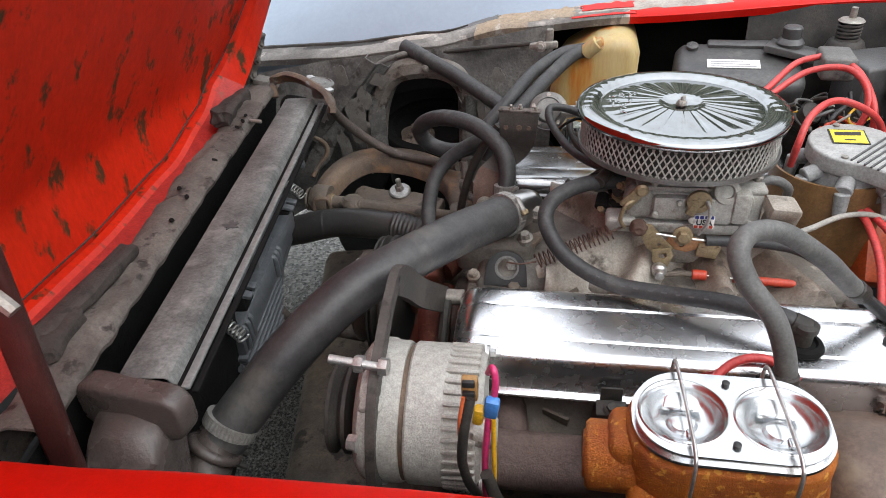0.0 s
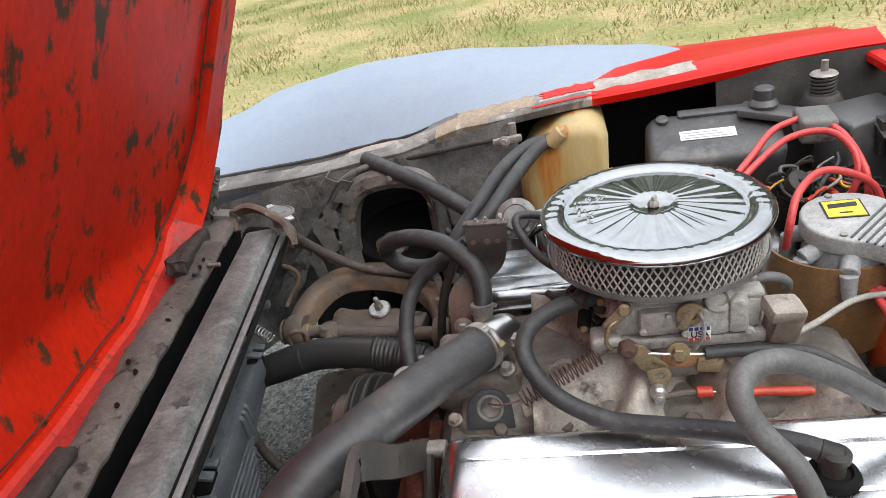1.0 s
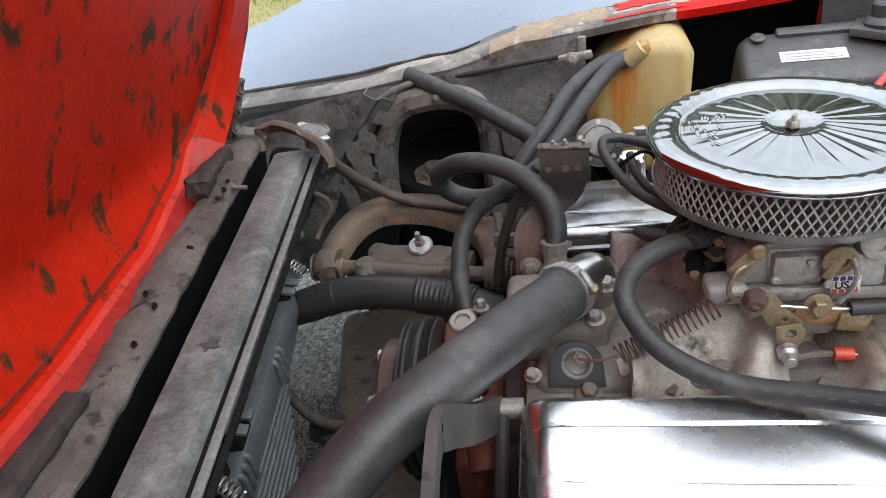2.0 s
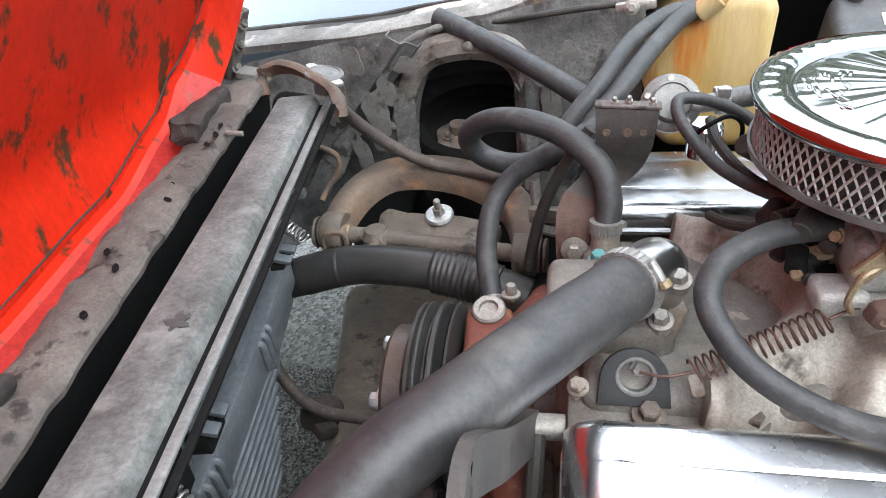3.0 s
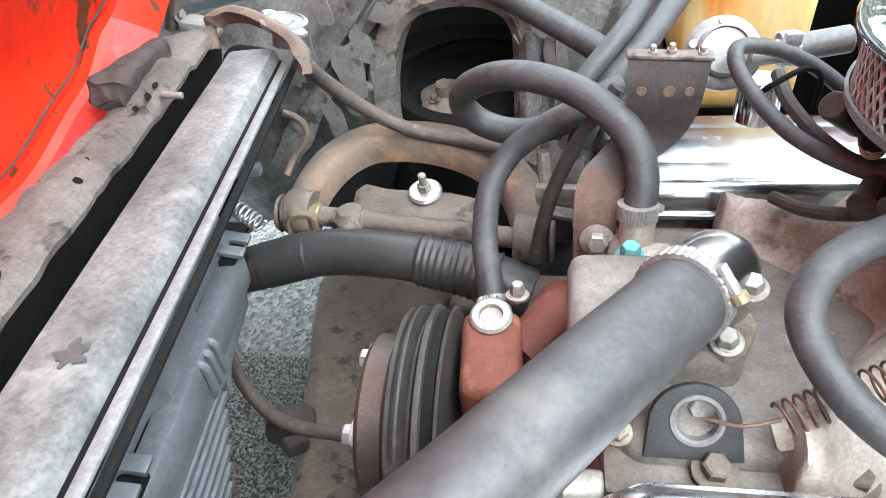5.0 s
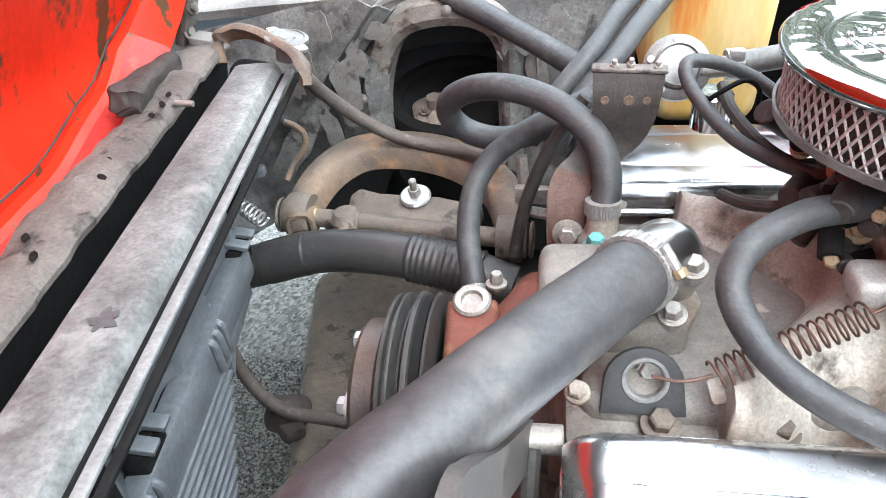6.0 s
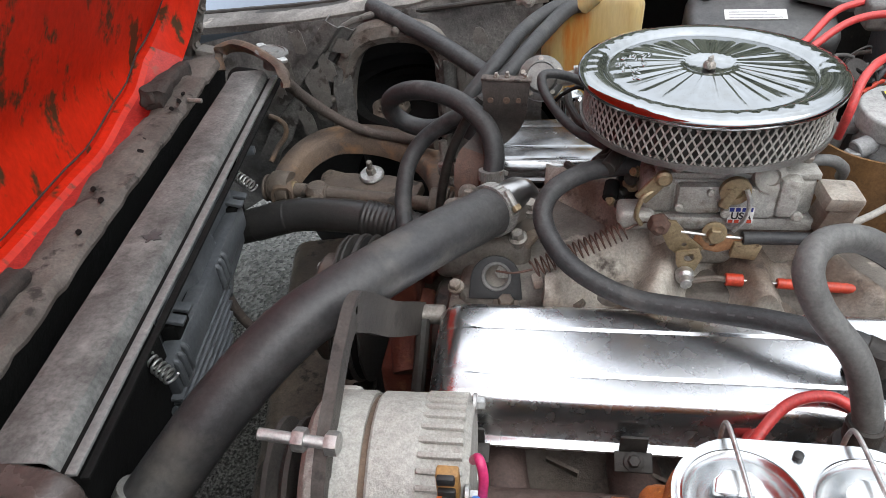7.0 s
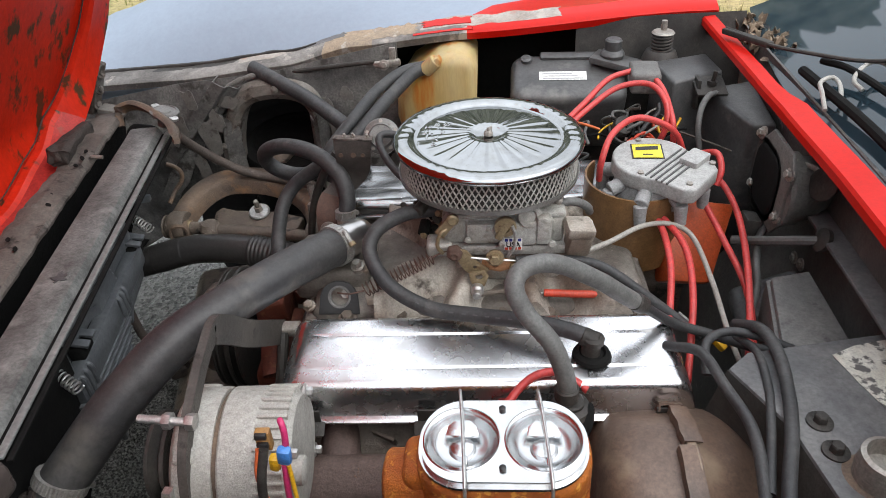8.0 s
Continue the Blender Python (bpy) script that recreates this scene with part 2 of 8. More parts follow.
CLIPSTEEL = grime("plated_clip_steel", (0.34, 0.33, 0.315), (0.22, 0.205, 0.185), (0.24, 0.15, 0.11), rough=0.35, metal=0.45, scale=60, bump=0.1, spots=0.64)
NECK = chrome("dull_chrome_neck", tint=(0.50, 0.49, 0.48), rough=0.28, wave=0.3, dirt=0.25)
# far cover's chrome: dimmer reflection than the near one's, put into the tint
FARCHROME = chrome("dusty_dimmed_chrome", tint=(0.36, 0.36, 0.365), rough=0.16, wave=0.06, dirt=0.2, film=(0.42, 0.9, 0.8))
CHROME = chrome("chrome_plate", rough=0.05, wave=0.10)
LID = chrome("chrome_lid", tint=(0.38, 0.39, 0.395), rough=0.07, wave=0.03, dirt=0.08, film=(0.42, 0.9, 0.85))
SATINCHROME = chrome("satin_chrome_cover", tint=(0.72, 0.72, 0.735), rough=0.25, wave=0.03, dirt=0.10, film=(0.40, 0.95, 0.86))
TINLID = chrome("zinc_pressed_lid", tint=(0.60, 0.61, 0.62), rough=0.20, wave=0.06, dirt=0.12, film=(0.42, 0.9, 0.82))
REDWIRE = grime("red_silicone_lead", (0.55, 0.055, 0.05), (0.46, 0.045, 0.045), rough=0.4, scale=40, bump=0.05)
REDPLASTIC = plain("red_plastic", (0.5, 0.05, 0.02), 0.4)
PINKWIRE = plain("pink_wire", (0.6, 0.04, 0.16), 0.4)
YELLOWWIRE = plain("yellow_wire", (0.75, 0.42, 0.02), 0.4)
BLUEPLASTIC = plain("blue_plastic", (0.07, 0.24, 0.62), 0.35)
ORANGE = grime("orange_enamel", (0.52, 0.085, 0.022), (0.42, 0.065, 0.02), (0.26, 0.07, 0.03), rough=0.45, scale=18, bump=0.2, spots=0.68)
GREYBOOT = grime("grey_silicone_boot", (0.30, 0.30, 0.30), (0.24, 0.24, 0.24), rough=0.5, scale=30, bump=0.05)
CAPGREY = grime("light_grey_plastic", (0.37, 0.37, 0.36), (0.30, 0.30, 0.29), rough=0.4, scale=14, bump=0.04)
SHIELD = grime("brown_amber_plastic", (0.20, 0.105, 0.042), (0.13, 0.072, 0.034), (0.27, 0.17, 0.08), rough=0.32, scale=12, bump=0.1, spots=0.68)
WHITE = plain("white_label", (0.75, 0.75, 0.72), 0.5)
YELLOW = plain("yellow_label", (0.8, 0.66, 0.05), 0.4)
INK = plain("black_ink", (0.02, 0.02, 0.02), 0.5)
TEAL = plain("teal_thread_paste", (0.10, 0.29, 0.28), 0.5)
SILT = grime("worn_paper_label", (0.66, 0.645, 0.575), (0.50, 0.48, 0.40), (0.10, 0.095, 0.09), rough=0.7, scale=40, fine=160, bump=0.3, amount=0.8, spots=0.54)
GLASS = bpy.data.materials.new("windscreen_glass")
GLASS.use_nodes = True
GLASS.node_tree.nodes["Principled BSDF"].inputs["Base Color"].default_value = (0.02, 0.035, 0.045, 1)
GLASS.node_tree.nodes["Principled BSDF"].inputs["Roughness"].default_value = 0.04
BOTTLE = grime("yellowed_milky_plastic", (0.43, 0.275, 0.080), (0.46, 0.37, 0.19), (0.42, 0.13, 0.012), rough=0.42, scale=6, fine=30, bump=0.05, amount=1.0, spots=0.555, stretch=(2.4, 2.4, 0.35), grain_low=0.85, edge=0.10)
BOTTLE.node_tree.nodes["Principled BSDF"].inputs["Subsurface Weight"].default_value = 0.25
BOTTLE.node_tree.nodes["Principled BSDF"].inputs["Subsurface Radius"].default_value = (0.02, 0.012, 0.004)

WORNSTEEL = grime("worn_brown_black_steel", (0.040, 0.036, 0.033), (0.080, 0.070, 0.062), (0.022, 0.019, 0.017), rough=0.55, scale=22, fine=120, bump=0.35, amount=0.85, spots=0.60)
CANGREY = grime("tarnished_pot_metal", (0.19, 0.187, 0.178), (0.12, 0.114, 0.105), (0.08, 0.07, 0.06), rough=0.36, metal=0.3, scale=40, fine=160, bump=0.2, amount=0.8, spots=0.66)
PAINTFLAKE = grime("pale_grey_flake", (0.165, 0.158, 0.146), (0.10, 0.092, 0.082), (0.06, 0.052, 0.044), rough=0.65, scale=40, bump=0.4, amount=0.9, spots=0.60)
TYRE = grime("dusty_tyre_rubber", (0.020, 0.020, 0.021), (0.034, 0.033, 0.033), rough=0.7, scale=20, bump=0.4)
OILHOSE = grime("oily_black_rubber", (0.026, 0.025, 0.025), (0.050, 0.046, 0.042), (0.085, 0.075, 0.064), rough=0.42, scale=9, fine=60, bump=0.25, amount=0.8, spots=0.64, edge=0.14)
PERISHED = grime("perished_brown_rubber", (0.040, 0.030, 0.026), (0.075, 0.06, 0.052), (0.02, 0.017, 0.015), rough=0.85, scale=30, bump=0.6, spots=0.58)
PALEFILLER = grime("pale_sanded_filler", (0.42, 0.385, 0.35), (0.30, 0.26, 0.225), (0.36, 0.20, 0.16), rough=0.75, scale=24, fine=90, bump=0.3, amount=0.9, spots=0.60)
FOOTRUST = grime("red_brown_rust", (0.085, 0.046, 0.034), (0.13, 0.08, 0.06), (0.26, 0.12, 0.05), rough=0.75, scale=22, bump=0.5, spots=0.66)


# ---- building helpers ----
def shell(name, bm, material, loc=None, smooth=35):
    """One mesh object out of bm, its origin in the middle of its box."""
    me = bpy.data.meshes.new(name)
    bmesh.ops.recalc_face_normals(bm, faces=bm.faces[:])
    if loc is None:
        lo = Vector([min(v.co[i] for v in bm.verts) for i in range(3)])
        hi = Vector([max(v.co[i] for v in bm.verts) for i in range(3)])
        loc = (lo + hi) / 2
    bmesh.ops.translate(bm, verts=bm.verts[:], vec=-Vector(loc))
    bm.to_mesh(me)
    bm.free()
    for p in me.polygons:
        p.use_smooth = True
    me.set_sharp_from_angle(angle=radians(smooth))
    me.materials.append(material)
    ob = new(name, me)
    ob.location = loc
    return ob


SPOT = {}


def thing(name, loc, label, category, group="", kind=""):
    ob = tagged(new(name), label, category, group, kind)
    ob.location, ob.empty_display_size = loc, 0.02
    SPOT[ob] = Vector(loc)
    return ob


def part(name, bm, material, parent, label="", smooth=35):
    ob = shell(name, bm, material, smooth=smooth)
    SPOT[ob] = ob.location.copy()
    ob.parent = parent
    ob.location = SPOT[ob] - SPOT[parent]
    return tagged(ob, label)


def single(name, bm, material, label, category, group="", kind="", smooth=35):
    ob = shell(name, bm, material, smooth=smooth)
    SPOT[ob] = ob.location.copy()
    return tagged(ob, label, category, group, kind)


def frame_of(o, x, z):
    """A pose at o whose x axis runs along x and whose z axis is nearest to z."""
    x = Vector(x).normalized()
    y = Vector(z).cross(x).normalized()
    z = x.cross(y)
    return Matrix(((x.x, y.x, z.x, o[0]), (x.y, y.y, z.y, o[1]), (x.z, y.z, z.z, o[2]), (0, 0, 0, 1)))


def box(bm, size, m=Matrix(), bevel=0.0, seg=2, taper=(1, 1)):
    r = bmesh.ops.create_cube(bm, size=1.0)["verts"]
    for v in r:
        k = taper if v.co.z > 0 else (1, 1)
        v.co = Vector((v.co.x * size[0] * k[0], v.co.y * size[1] * k[1], v.co.z * size[2]))
    if bevel:
        e = list({e for v in r for e in v.link_edges})
        out = bmesh.ops.bevel(bm, geom=e, offset=bevel, segments=seg, profile=0.5, affect="EDGES", clamp_overlap=True)
        r = list({v for f in out["faces"] for v in f.verts} | {v for v in r if v.is_valid})
    bmesh.ops.transform(bm, matrix=m, verts=r)
    return bm


def lathe(bm, profile, m=Matrix(), seg=32, lumps=None):
    """Turns (radius, height) rows round z. lumps(angle, row) scales the radius."""
    rings = []
    for k, (r, z) in enumerate(profile):
        ring = []
        for i in range(seg):
            a = 2 * math.pi * i / seg
            q = r * (lumps(a, k) if lumps else 1)
            ring.append(bm.verts.new(m @ Vector((q * math.cos(a), q * math.sin(a), z))))
        rings.append(ring)
    for a, b in zip(rings[:-1], rings[1:]):
        for i in range(seg):
            bm.faces.new((a[i], a[(i + 1) % seg], b[(i + 1) % seg], b[i]))
    for ring, r in ((rings[0], profile[0][0]), (rings[-1], profile[-1][0])):
        if r > 1e-5:
            bm.faces.new(ring)
    if profile[0][0] <= 1e-5 or profile[-1][0] <= 1e-5:
        bmesh.ops.remove_doubles(bm, verts=rings[0] + rings[-1], dist=1e-6)
    return bm


def rod(bm, a, b, r, seg=16, r2=None, bevel=0.12):
    """A round bar from a to b with softened ends."""
    a, b = Vector(a), Vector(b)
    d = (b - a).length
    m = Matrix.Translation(a) @ (b - a).to_track_quat("Z", "Y").to_matrix().to_4x4()
    r2 = r if r2 is None else r2
    e = min(bevel * r, d * 0.3)
    return lathe(bm, [(r - e, 0), (r, e), (r2, d - e), (r2 - e, d)], m, seg)


def hexhead(bm, o, axis, r, h):
    m = Matrix.Translation(o) @ Vector(axis).to_track_quat("Z", "Y").to_matrix().to_4x4()
    lathe(bm, [(r * 1.25, 0), (r * 1.25, h * 0.18), (r, h * 0.18), (r, h * 0.9), (r * 0.85, h)], m, 6)
    return bm


def bolt(bm, o, axis, r=0.007, h=0.008, washer=1.6):
    m = Matrix.Translation(o) @ Vector(axis).to_track_quat("Z", "Y").to_matrix().to_4x4()
    lathe(bm, [(r * washer, -0.001), (r * washer, 0.0015), (r * washer * 0.9, 0.002)], m, 20)
    lathe(bm, [(r, 0.002), (r, h * 0.85), (r * 0.82, h)], m, 6)
    return bm


def glide(points, n=8):
    """A smooth line through the points."""
    p = [Vector(q) for q in points]
    p = [2 * p[0] - p[1]] + p + [2 * p[-1] - p[-2]]
    out = []
    for i in range(1, len(p) - 2):
        for k in range(n):
            t = k / n
            a, b, c, d = p[i - 1:i + 3]
            out.append(0.5 * (2 * b + (c - a) * t + (2 * a - 5 * b + 4 * c - d) * t * t + (3 * b - a - 3 * c + d) * t ** 3))
    return out + [p[-2]]


def tube(bm, points, r, seg=14, n=8, wall=0.0, rings=None):
    """A hose or wire along a smooth line. rings(s) scales the radius along it; wall makes the ends hollow."""
    line = glide(points, n) if n else [Vector(q) for q in points]
    t = [(line[min(i + 1, len(line) - 1)] - line[max(i - 1, 0)]).normalized() for i in range(len(line))]
    u = t[0].orthogonal().normalized()
    loops = []
    for i, c in enumerate(line):
        u = (u - t[i] * u.dot(t[i])).normalized()
        w = t[i].cross(u)
        k = r * (rings(i / (len(line) - 1)) if rings else 1)
        loops.append([bm.verts.new(c + (u * math.cos(2 * math.pi * j / seg) + w * math.sin(2 * math.pi * j / seg)) * k) for j in range(seg)])
    for a, b in zip(loops[:-1], loops[1:]):
        for j in range(seg):
            bm.faces.new((a[j], a[(j + 1) % seg], b[(j + 1) % seg], b[j]))
    for ring in (loops[0], loops[-1]):
        bm.faces.new(ring)
    return bm


def slab(bm, outline, thick, m=Matrix(), bevel=0.0, seg=2, holes=()):
    """A flat plate with this outline in xy, from z = -thick to 0, and round holes (x, y, r)."""
    top = [bm.verts.new((x, y, 0)) for x, y in outline]
    made = list(top)
    edges = [bm.edges.new((top[i], top[(i + 1) % len(top)])) for i in range(len(top))]
    for hx, hy, hr in holes:
        ring = [bm.verts.new((hx + hr * math.cos(a * math.pi / 8), hy + hr * math.sin(a * math.pi / 8), 0)) for a in range(16)]
        edges += [bm.edges.new((ring[i], ring[(i + 1) % 16])) for i in range(16)]
        made += ring
    faces = [g for g in bmesh.ops.triangle_fill(bm, edges=edges, use_beauty=True)["geom"] if isinstance(g, bmesh.types.BMFace)] if holes else [bm.faces.new(top)]
    ext = bmesh.ops.extrude_face_region(bm, geom=faces)["geom"]
    low = [g for g in ext if isinstance(g, bmesh.types.BMVert)]
    bmesh.ops.translate(bm, verts=low, vec=(0, 0, -thick))
    every = list({*made, *low})
    if bevel:
        rim = [e for e in {e for v in every for e in v.link_edges} if len(e.link_faces) == 2 and e.calc_face_angle(0) > 0.7]
        out = bmesh.ops.bevel(bm, geom=rim, offset=bevel, segments=seg, profile=0.5, affect="EDGES", clamp_overlap=True)
        every = list({v for f in out["faces"] for v in f.verts} | {v for v in every if v.is_valid})
    bmesh.ops.transform(bm, matrix=m, verts=every)
    return bm


def round_rect(w, h, r, n=5):
    out = []
    for cx, cy, a0 in ((w / 2 - r, h / 2 - r, 0), (-w / 2 + r, h / 2 - r, 90), (-w / 2 + r, -h / 2 + r, 180), (w / 2 - r, -h / 2 + r, 270)):
        out += [(cx + r * math.cos(radians(a0 + 90 * i / n)), cy + r * math.sin(radians(a0 + 90 * i / n))) for i in range(n + 1)]
    return out


def sheet(bm, rows, thick=0.0, up=(0, 0, 1)):
    """A skin over rows of points, thickened away from up."""
    grid = [[bm.verts.new(p) for p in row] for row in rows]
    faces = [bm.faces.new((grid[i][j], grid[i][j + 1], grid[i + 1][j + 1], grid[i + 1][j])) for i in range(len(grid) - 1) for j in range(len(grid[0]) - 1)]
    if thick:
        bmesh.ops.recalc_face_normals(bm, faces=faces)
        s = sum((f.normal for f in faces), Vector()).dot(Vector(up))
        bmesh.ops.solidify(bm, geom=faces, thickness=thick if s > 0 else -thick)
    return bm


def coil(bm, a, b, r, wire, turns, seg=6, per=14):
    a, b = Vector(a), Vector(b)
    m = Matrix.Translation(a) @ (b - a).to_track_quat("Z", "Y").to_matrix().to_4x4()
    d = (b - a).length
    pts = [m @ Vector((r * math.cos(2 * math.pi * i / per), r * math.sin(2 * math.pi * i / per), d * i / (turns * per))) for i in range(turns * per + 1)]
    return tube(bm, pts, wire, seg, 0)


def clamp_band(bm, o, axis, r, w=0.012):
    """A worm-drive clip: a slotted band with its screw housing."""
    m = Matrix.Translation(o) @ Vector(axis).to_track_quat("Z", "Y").to_matrix().to_4x4()
    lathe(bm, [(r, -w / 2), (r + 0.0015, -w / 2), (r + 0.0015, w / 2), (r, w / 2)], m, 144, lambda a, k: 1 + (0.0008 / r) * (math.sin(a * 36) > -0.3) * (k in (1, 2)))
    return bm


def B():
    return bmesh.new()


def L(*rows):
    """Linear interpolation in rows of (x, value)."""
    def f(x):
        for (a, p), (b, q) in zip(rows[:-1], rows[1:]):
            if x <= b:
                k = max(0.0, min(1.0, (x - a) / (b - a)))
                k = k * k * (3 - 2 * k) * 0.5 + k * 0.5
                return p + (q - p) * k
        return rows[-1][1]
    return f


# ---- ground and surroundings ----
def ground_material():
    m = bpy.data.materials.new("gravel_and_dry_grass")
    m.use_nodes = True
    n, l = links_of(m)
    p = n["Principled BSDF"]
    co = n.new("ShaderNodeTexCoord")
    sep = n.new("ShaderNodeSeparateXYZ")
    l.new(co.outputs["Object"], sep.inputs[0])
    vor = n.new("ShaderNodeTexVoronoi")
    vor.inputs["Scale"].default_value = 120
    l.new(co.outputs["Object"], vor.inputs["Vector"])
    stone = n.new("ShaderNodeValToRGB")
    stone.color_ramp.elements[0].color, stone.color_ramp.elements[1].color = (0.05, 0.05, 0.047, 1), (0.30, 0.295, 0.275, 1)
    bw = n.new("ShaderNodeRGBToBW")
    l.new(vor.outputs["Color"], bw.inputs[0])
    l.new(bw.outputs[0], stone.inputs[0])
    n1, n2 = n.new("ShaderNodeTexNoise"), n.new("ShaderNodeTexNoise")
    n1.inputs["Scale"].default_value, n1.inputs["Detail"].default_value = 0.9, 8
    n2.inputs["Scale"].default_value, n2.inputs["Detail"].default_value = 26, 8
    l.new(co.outputs["Object"], n1.inputs["Vector"])
    l.new(co.outputs["Object"], n2.inputs["Vector"])
    turf = n.new("ShaderNodeValToRGB")
    e = turf.color_ramp.elements
    e[0].position, e[0].color = 0.38, (0.20, 0.22, 0.06, 1)
    e[1].position, e[1].color = 0.60, (0.42, 0.33, 0.16, 1)
    l.new(n1.outputs[0], turf.inputs[0])
    fine = n.new("ShaderNodeMixRGB")
    fine.blend_type, fine.inputs[0].default_value = "OVERLAY", 0.7
    l.new(turf.outputs[0], fine.inputs[1])
    l.new(n2.outputs[0], fine.inputs[2])
    edge = n.new("ShaderNodeMath")
    edge.operation = "ADD"
    l.new(sep.outputs["Y"], edge.inputs[0])
    l.new(n1.outputs[0], edge.inputs[1])
    where = n.new("ShaderNodeMapRange")
    where.inputs["From Min"].default_value, where.inputs["From Max"].default_value = 3.1, 3.4
    l.new(edge.outputs[0], where.inputs["Value"])
    mix = n.new("ShaderNodeMixRGB")
    l.new(where.outputs[0], mix.inputs[0])
    l.new(stone.outputs[0], mix.inputs[1])
    l.new(fine.outputs[0], mix.inputs[2])
    l.new(mix.outputs[0], p.inputs["Base Color"])
    p.inputs["Roughness"].default_value = 0.9
    b = n.new("ShaderNodeBump")
    b.inputs["Strength"].default_value, b.inputs["Distance"].default_value = 0.8, 0.01
    l.new(vor.outputs["Distance"], b.inputs["Height"])
    l.new(b.outputs[0], p.inputs["Normal"])
    return m


bm = B()
bmesh.ops.create_grid(bm, x_segments=8, y_segments=8, size=400)
g = shell("ground", bm, ground_material(), loc=(0, 0, 0))
tagged(g, "grey gravel drive meeting patchy half-dry grass", "ground", kind="structure")


def leafy(name, dark, light, scale):
    return grime(name, dark, light, rough=0.8, scale=scale, fine=scale * 8, bump=0.0, amount=1.0)


def tree_belt():
    """A ring of distant trees with an uneven top."""
    bm = B()
    rnd = random.Random(5)
    rows = [[], [], [], []]
    count = 640
    for i in range(count + 1):
        a = 2 * math.pi * (i % count) / count
        h = 9 + 5.6 * math.sqrt(max(0.0, math.sin(a))) + 1.0 * noise.noise((math.cos(a) * 3, math.sin(a) * 3, 0)) + 1.5 * noise.noise((math.cos(a) * 17, math.sin(a) * 17, 4)) + 2.6 * noise.noise((math.cos(a) * 70, math.sin(a) * 70, 6))
        for k, f in enumerate((-0.02, 0.35, 0.75, 1.0)):
            d = 30 + 3 * noise.noise((math.cos(a) * 9, math.sin(a) * 9, k * 3.0)) + k * 0.6
            rows[k].append((d * math.cos(a), d * math.sin(a), h * f))
    sheet(bm, rows)
    ob = shell("backdrop", bm, leafy("distant_foliage", (0.035, 0.044, 0.032), (0.29, 0.31, 0.26), 0.9))
    tagged(ob, "distant belt of green trees round the yard", "trees", kind="structure")


tree_belt()


def grass():
    """Blades and dry stalks on the strip beyond the car."""
    rnd = random.Random(2)
    green = grime("grass_blades", (0.24, 0.25, 0.08), (0.50, 0.42, 0.22), rough=0.7, scale=1.6, fine=40, bump=0.0, amount=1.0, spread=0.08)
    vs, fs = [], []
    for _ in range(52000):
        y = 3.4 + 8.5 * rnd.random() ** 1.4
        x = -5.5 + rnd.random() * 10.5
        patch = noise.noise((x * 0.7, y * 0.7, 2.0))
        if patch < -0.12 and rnd.random() < 0.75:
            continue
        h = (0.025 + 0.055 * rnd.random()) * (0.7 + max(patch, 0))
        a, w = rnd.random() * 6.28, 0.004 + 0.005 * rnd.random()
        lx, ly = (rnd.random() - 0.5) * h * 1.5, (rnd.random() - 0.5) * h * 1.5
        i = len(vs)
        vs += [(x - w * math.cos(a), y - w * math.sin(a), 0), (x + w * math.cos(a), y + w * math.sin(a), 0), (x + lx, y + ly, h)]
        fs.append((i, i + 1, i + 2))
    me = bpy.data.meshes.new("grass")
    me.from_pydata(vs, [], fs)
    me.materials.append(green)
    tagged(new("grass", me), "rough half-dry grass with green tufts", "grass", kind="stuff")


def gravel():
    """Loose chippings under the engine bay."""
    rnd = random.Random(3)
    grey = grime("loose_chippings", (0.40, 0.40, 0.37), (0.075, 0.075, 0.07), rough=0.9, scale=170, fine=300, bump=0.0, amount=1.0, spread=0.10)
    vs, fs = [], []
    for _ in range(95000):
        x, y = -0.72 + 0.80 * rnd.random(), 0.45 + 0.85 * rnd.random()
        s = 0.0019 + 0.0030 * rnd.random() ** 2
        i = len(vs)
        q = Euler((rnd.random() * 6, rnd.random() * 6, rnd.random() * 6)).to_matrix()
        for c in ((1, 0, 0), (-1, 0, 0), (0, 0.8, 0), (0, -0.8, 0), (0, 0, 0.6), (0, 0, -0.6)):
            v = q @ Vector(c) * s * (0.75 + 0.5 * rnd.random())
            vs.append((x + v.x, y + v.y, 0.003 + v.z))
        fs += [(i + a, i + b, i + c) for a, b, c in ((0, 2, 4), (2, 1, 4), (1, 3, 4), (3, 0, 4), (2, 0, 5), (1, 2, 5), (3, 1, 5), (0, 3, 5))]
    me = bpy.data.meshes.new("gravel")
    me.from_pydata(vs, [], fs)
    me.materials.append(grey)
    tagged(new("gravel", me), "loose grey stone chippings", "gravel", kind="stuff")


grass()
gravel()

# ---- the car's body ----
car = thing("car_body", (0.1, 0.8, 0.0), "red sports car body with pale blue primer fender, hood open", "car")

lip_y = L((-1.2, 1.27), (-0.39, 1.262), (-0.06, 1.262), (0.3, 1.255), (0.7, 1.29))
lip_z = L((-1.2, 0.66), (-0.5, 0.755), (-0.28, 0.768), (-0.06, 0.795), (0.08, 0.832), (0.3, 0.856), (0.7, 0.878), (0.95, 0.885))
crown_z = L((-1.2, 0.66), (-0.75, 0.76), (-0.57, 0.812), (-0.48, 0.845), (-0.34, 0.889), (-0.16, 0.914), (0.02, 0.916), (0.24, 0.893), (0.40, 0.873), (0.48, 0.858), (0.7, 0.857), (0.95, 0.857))


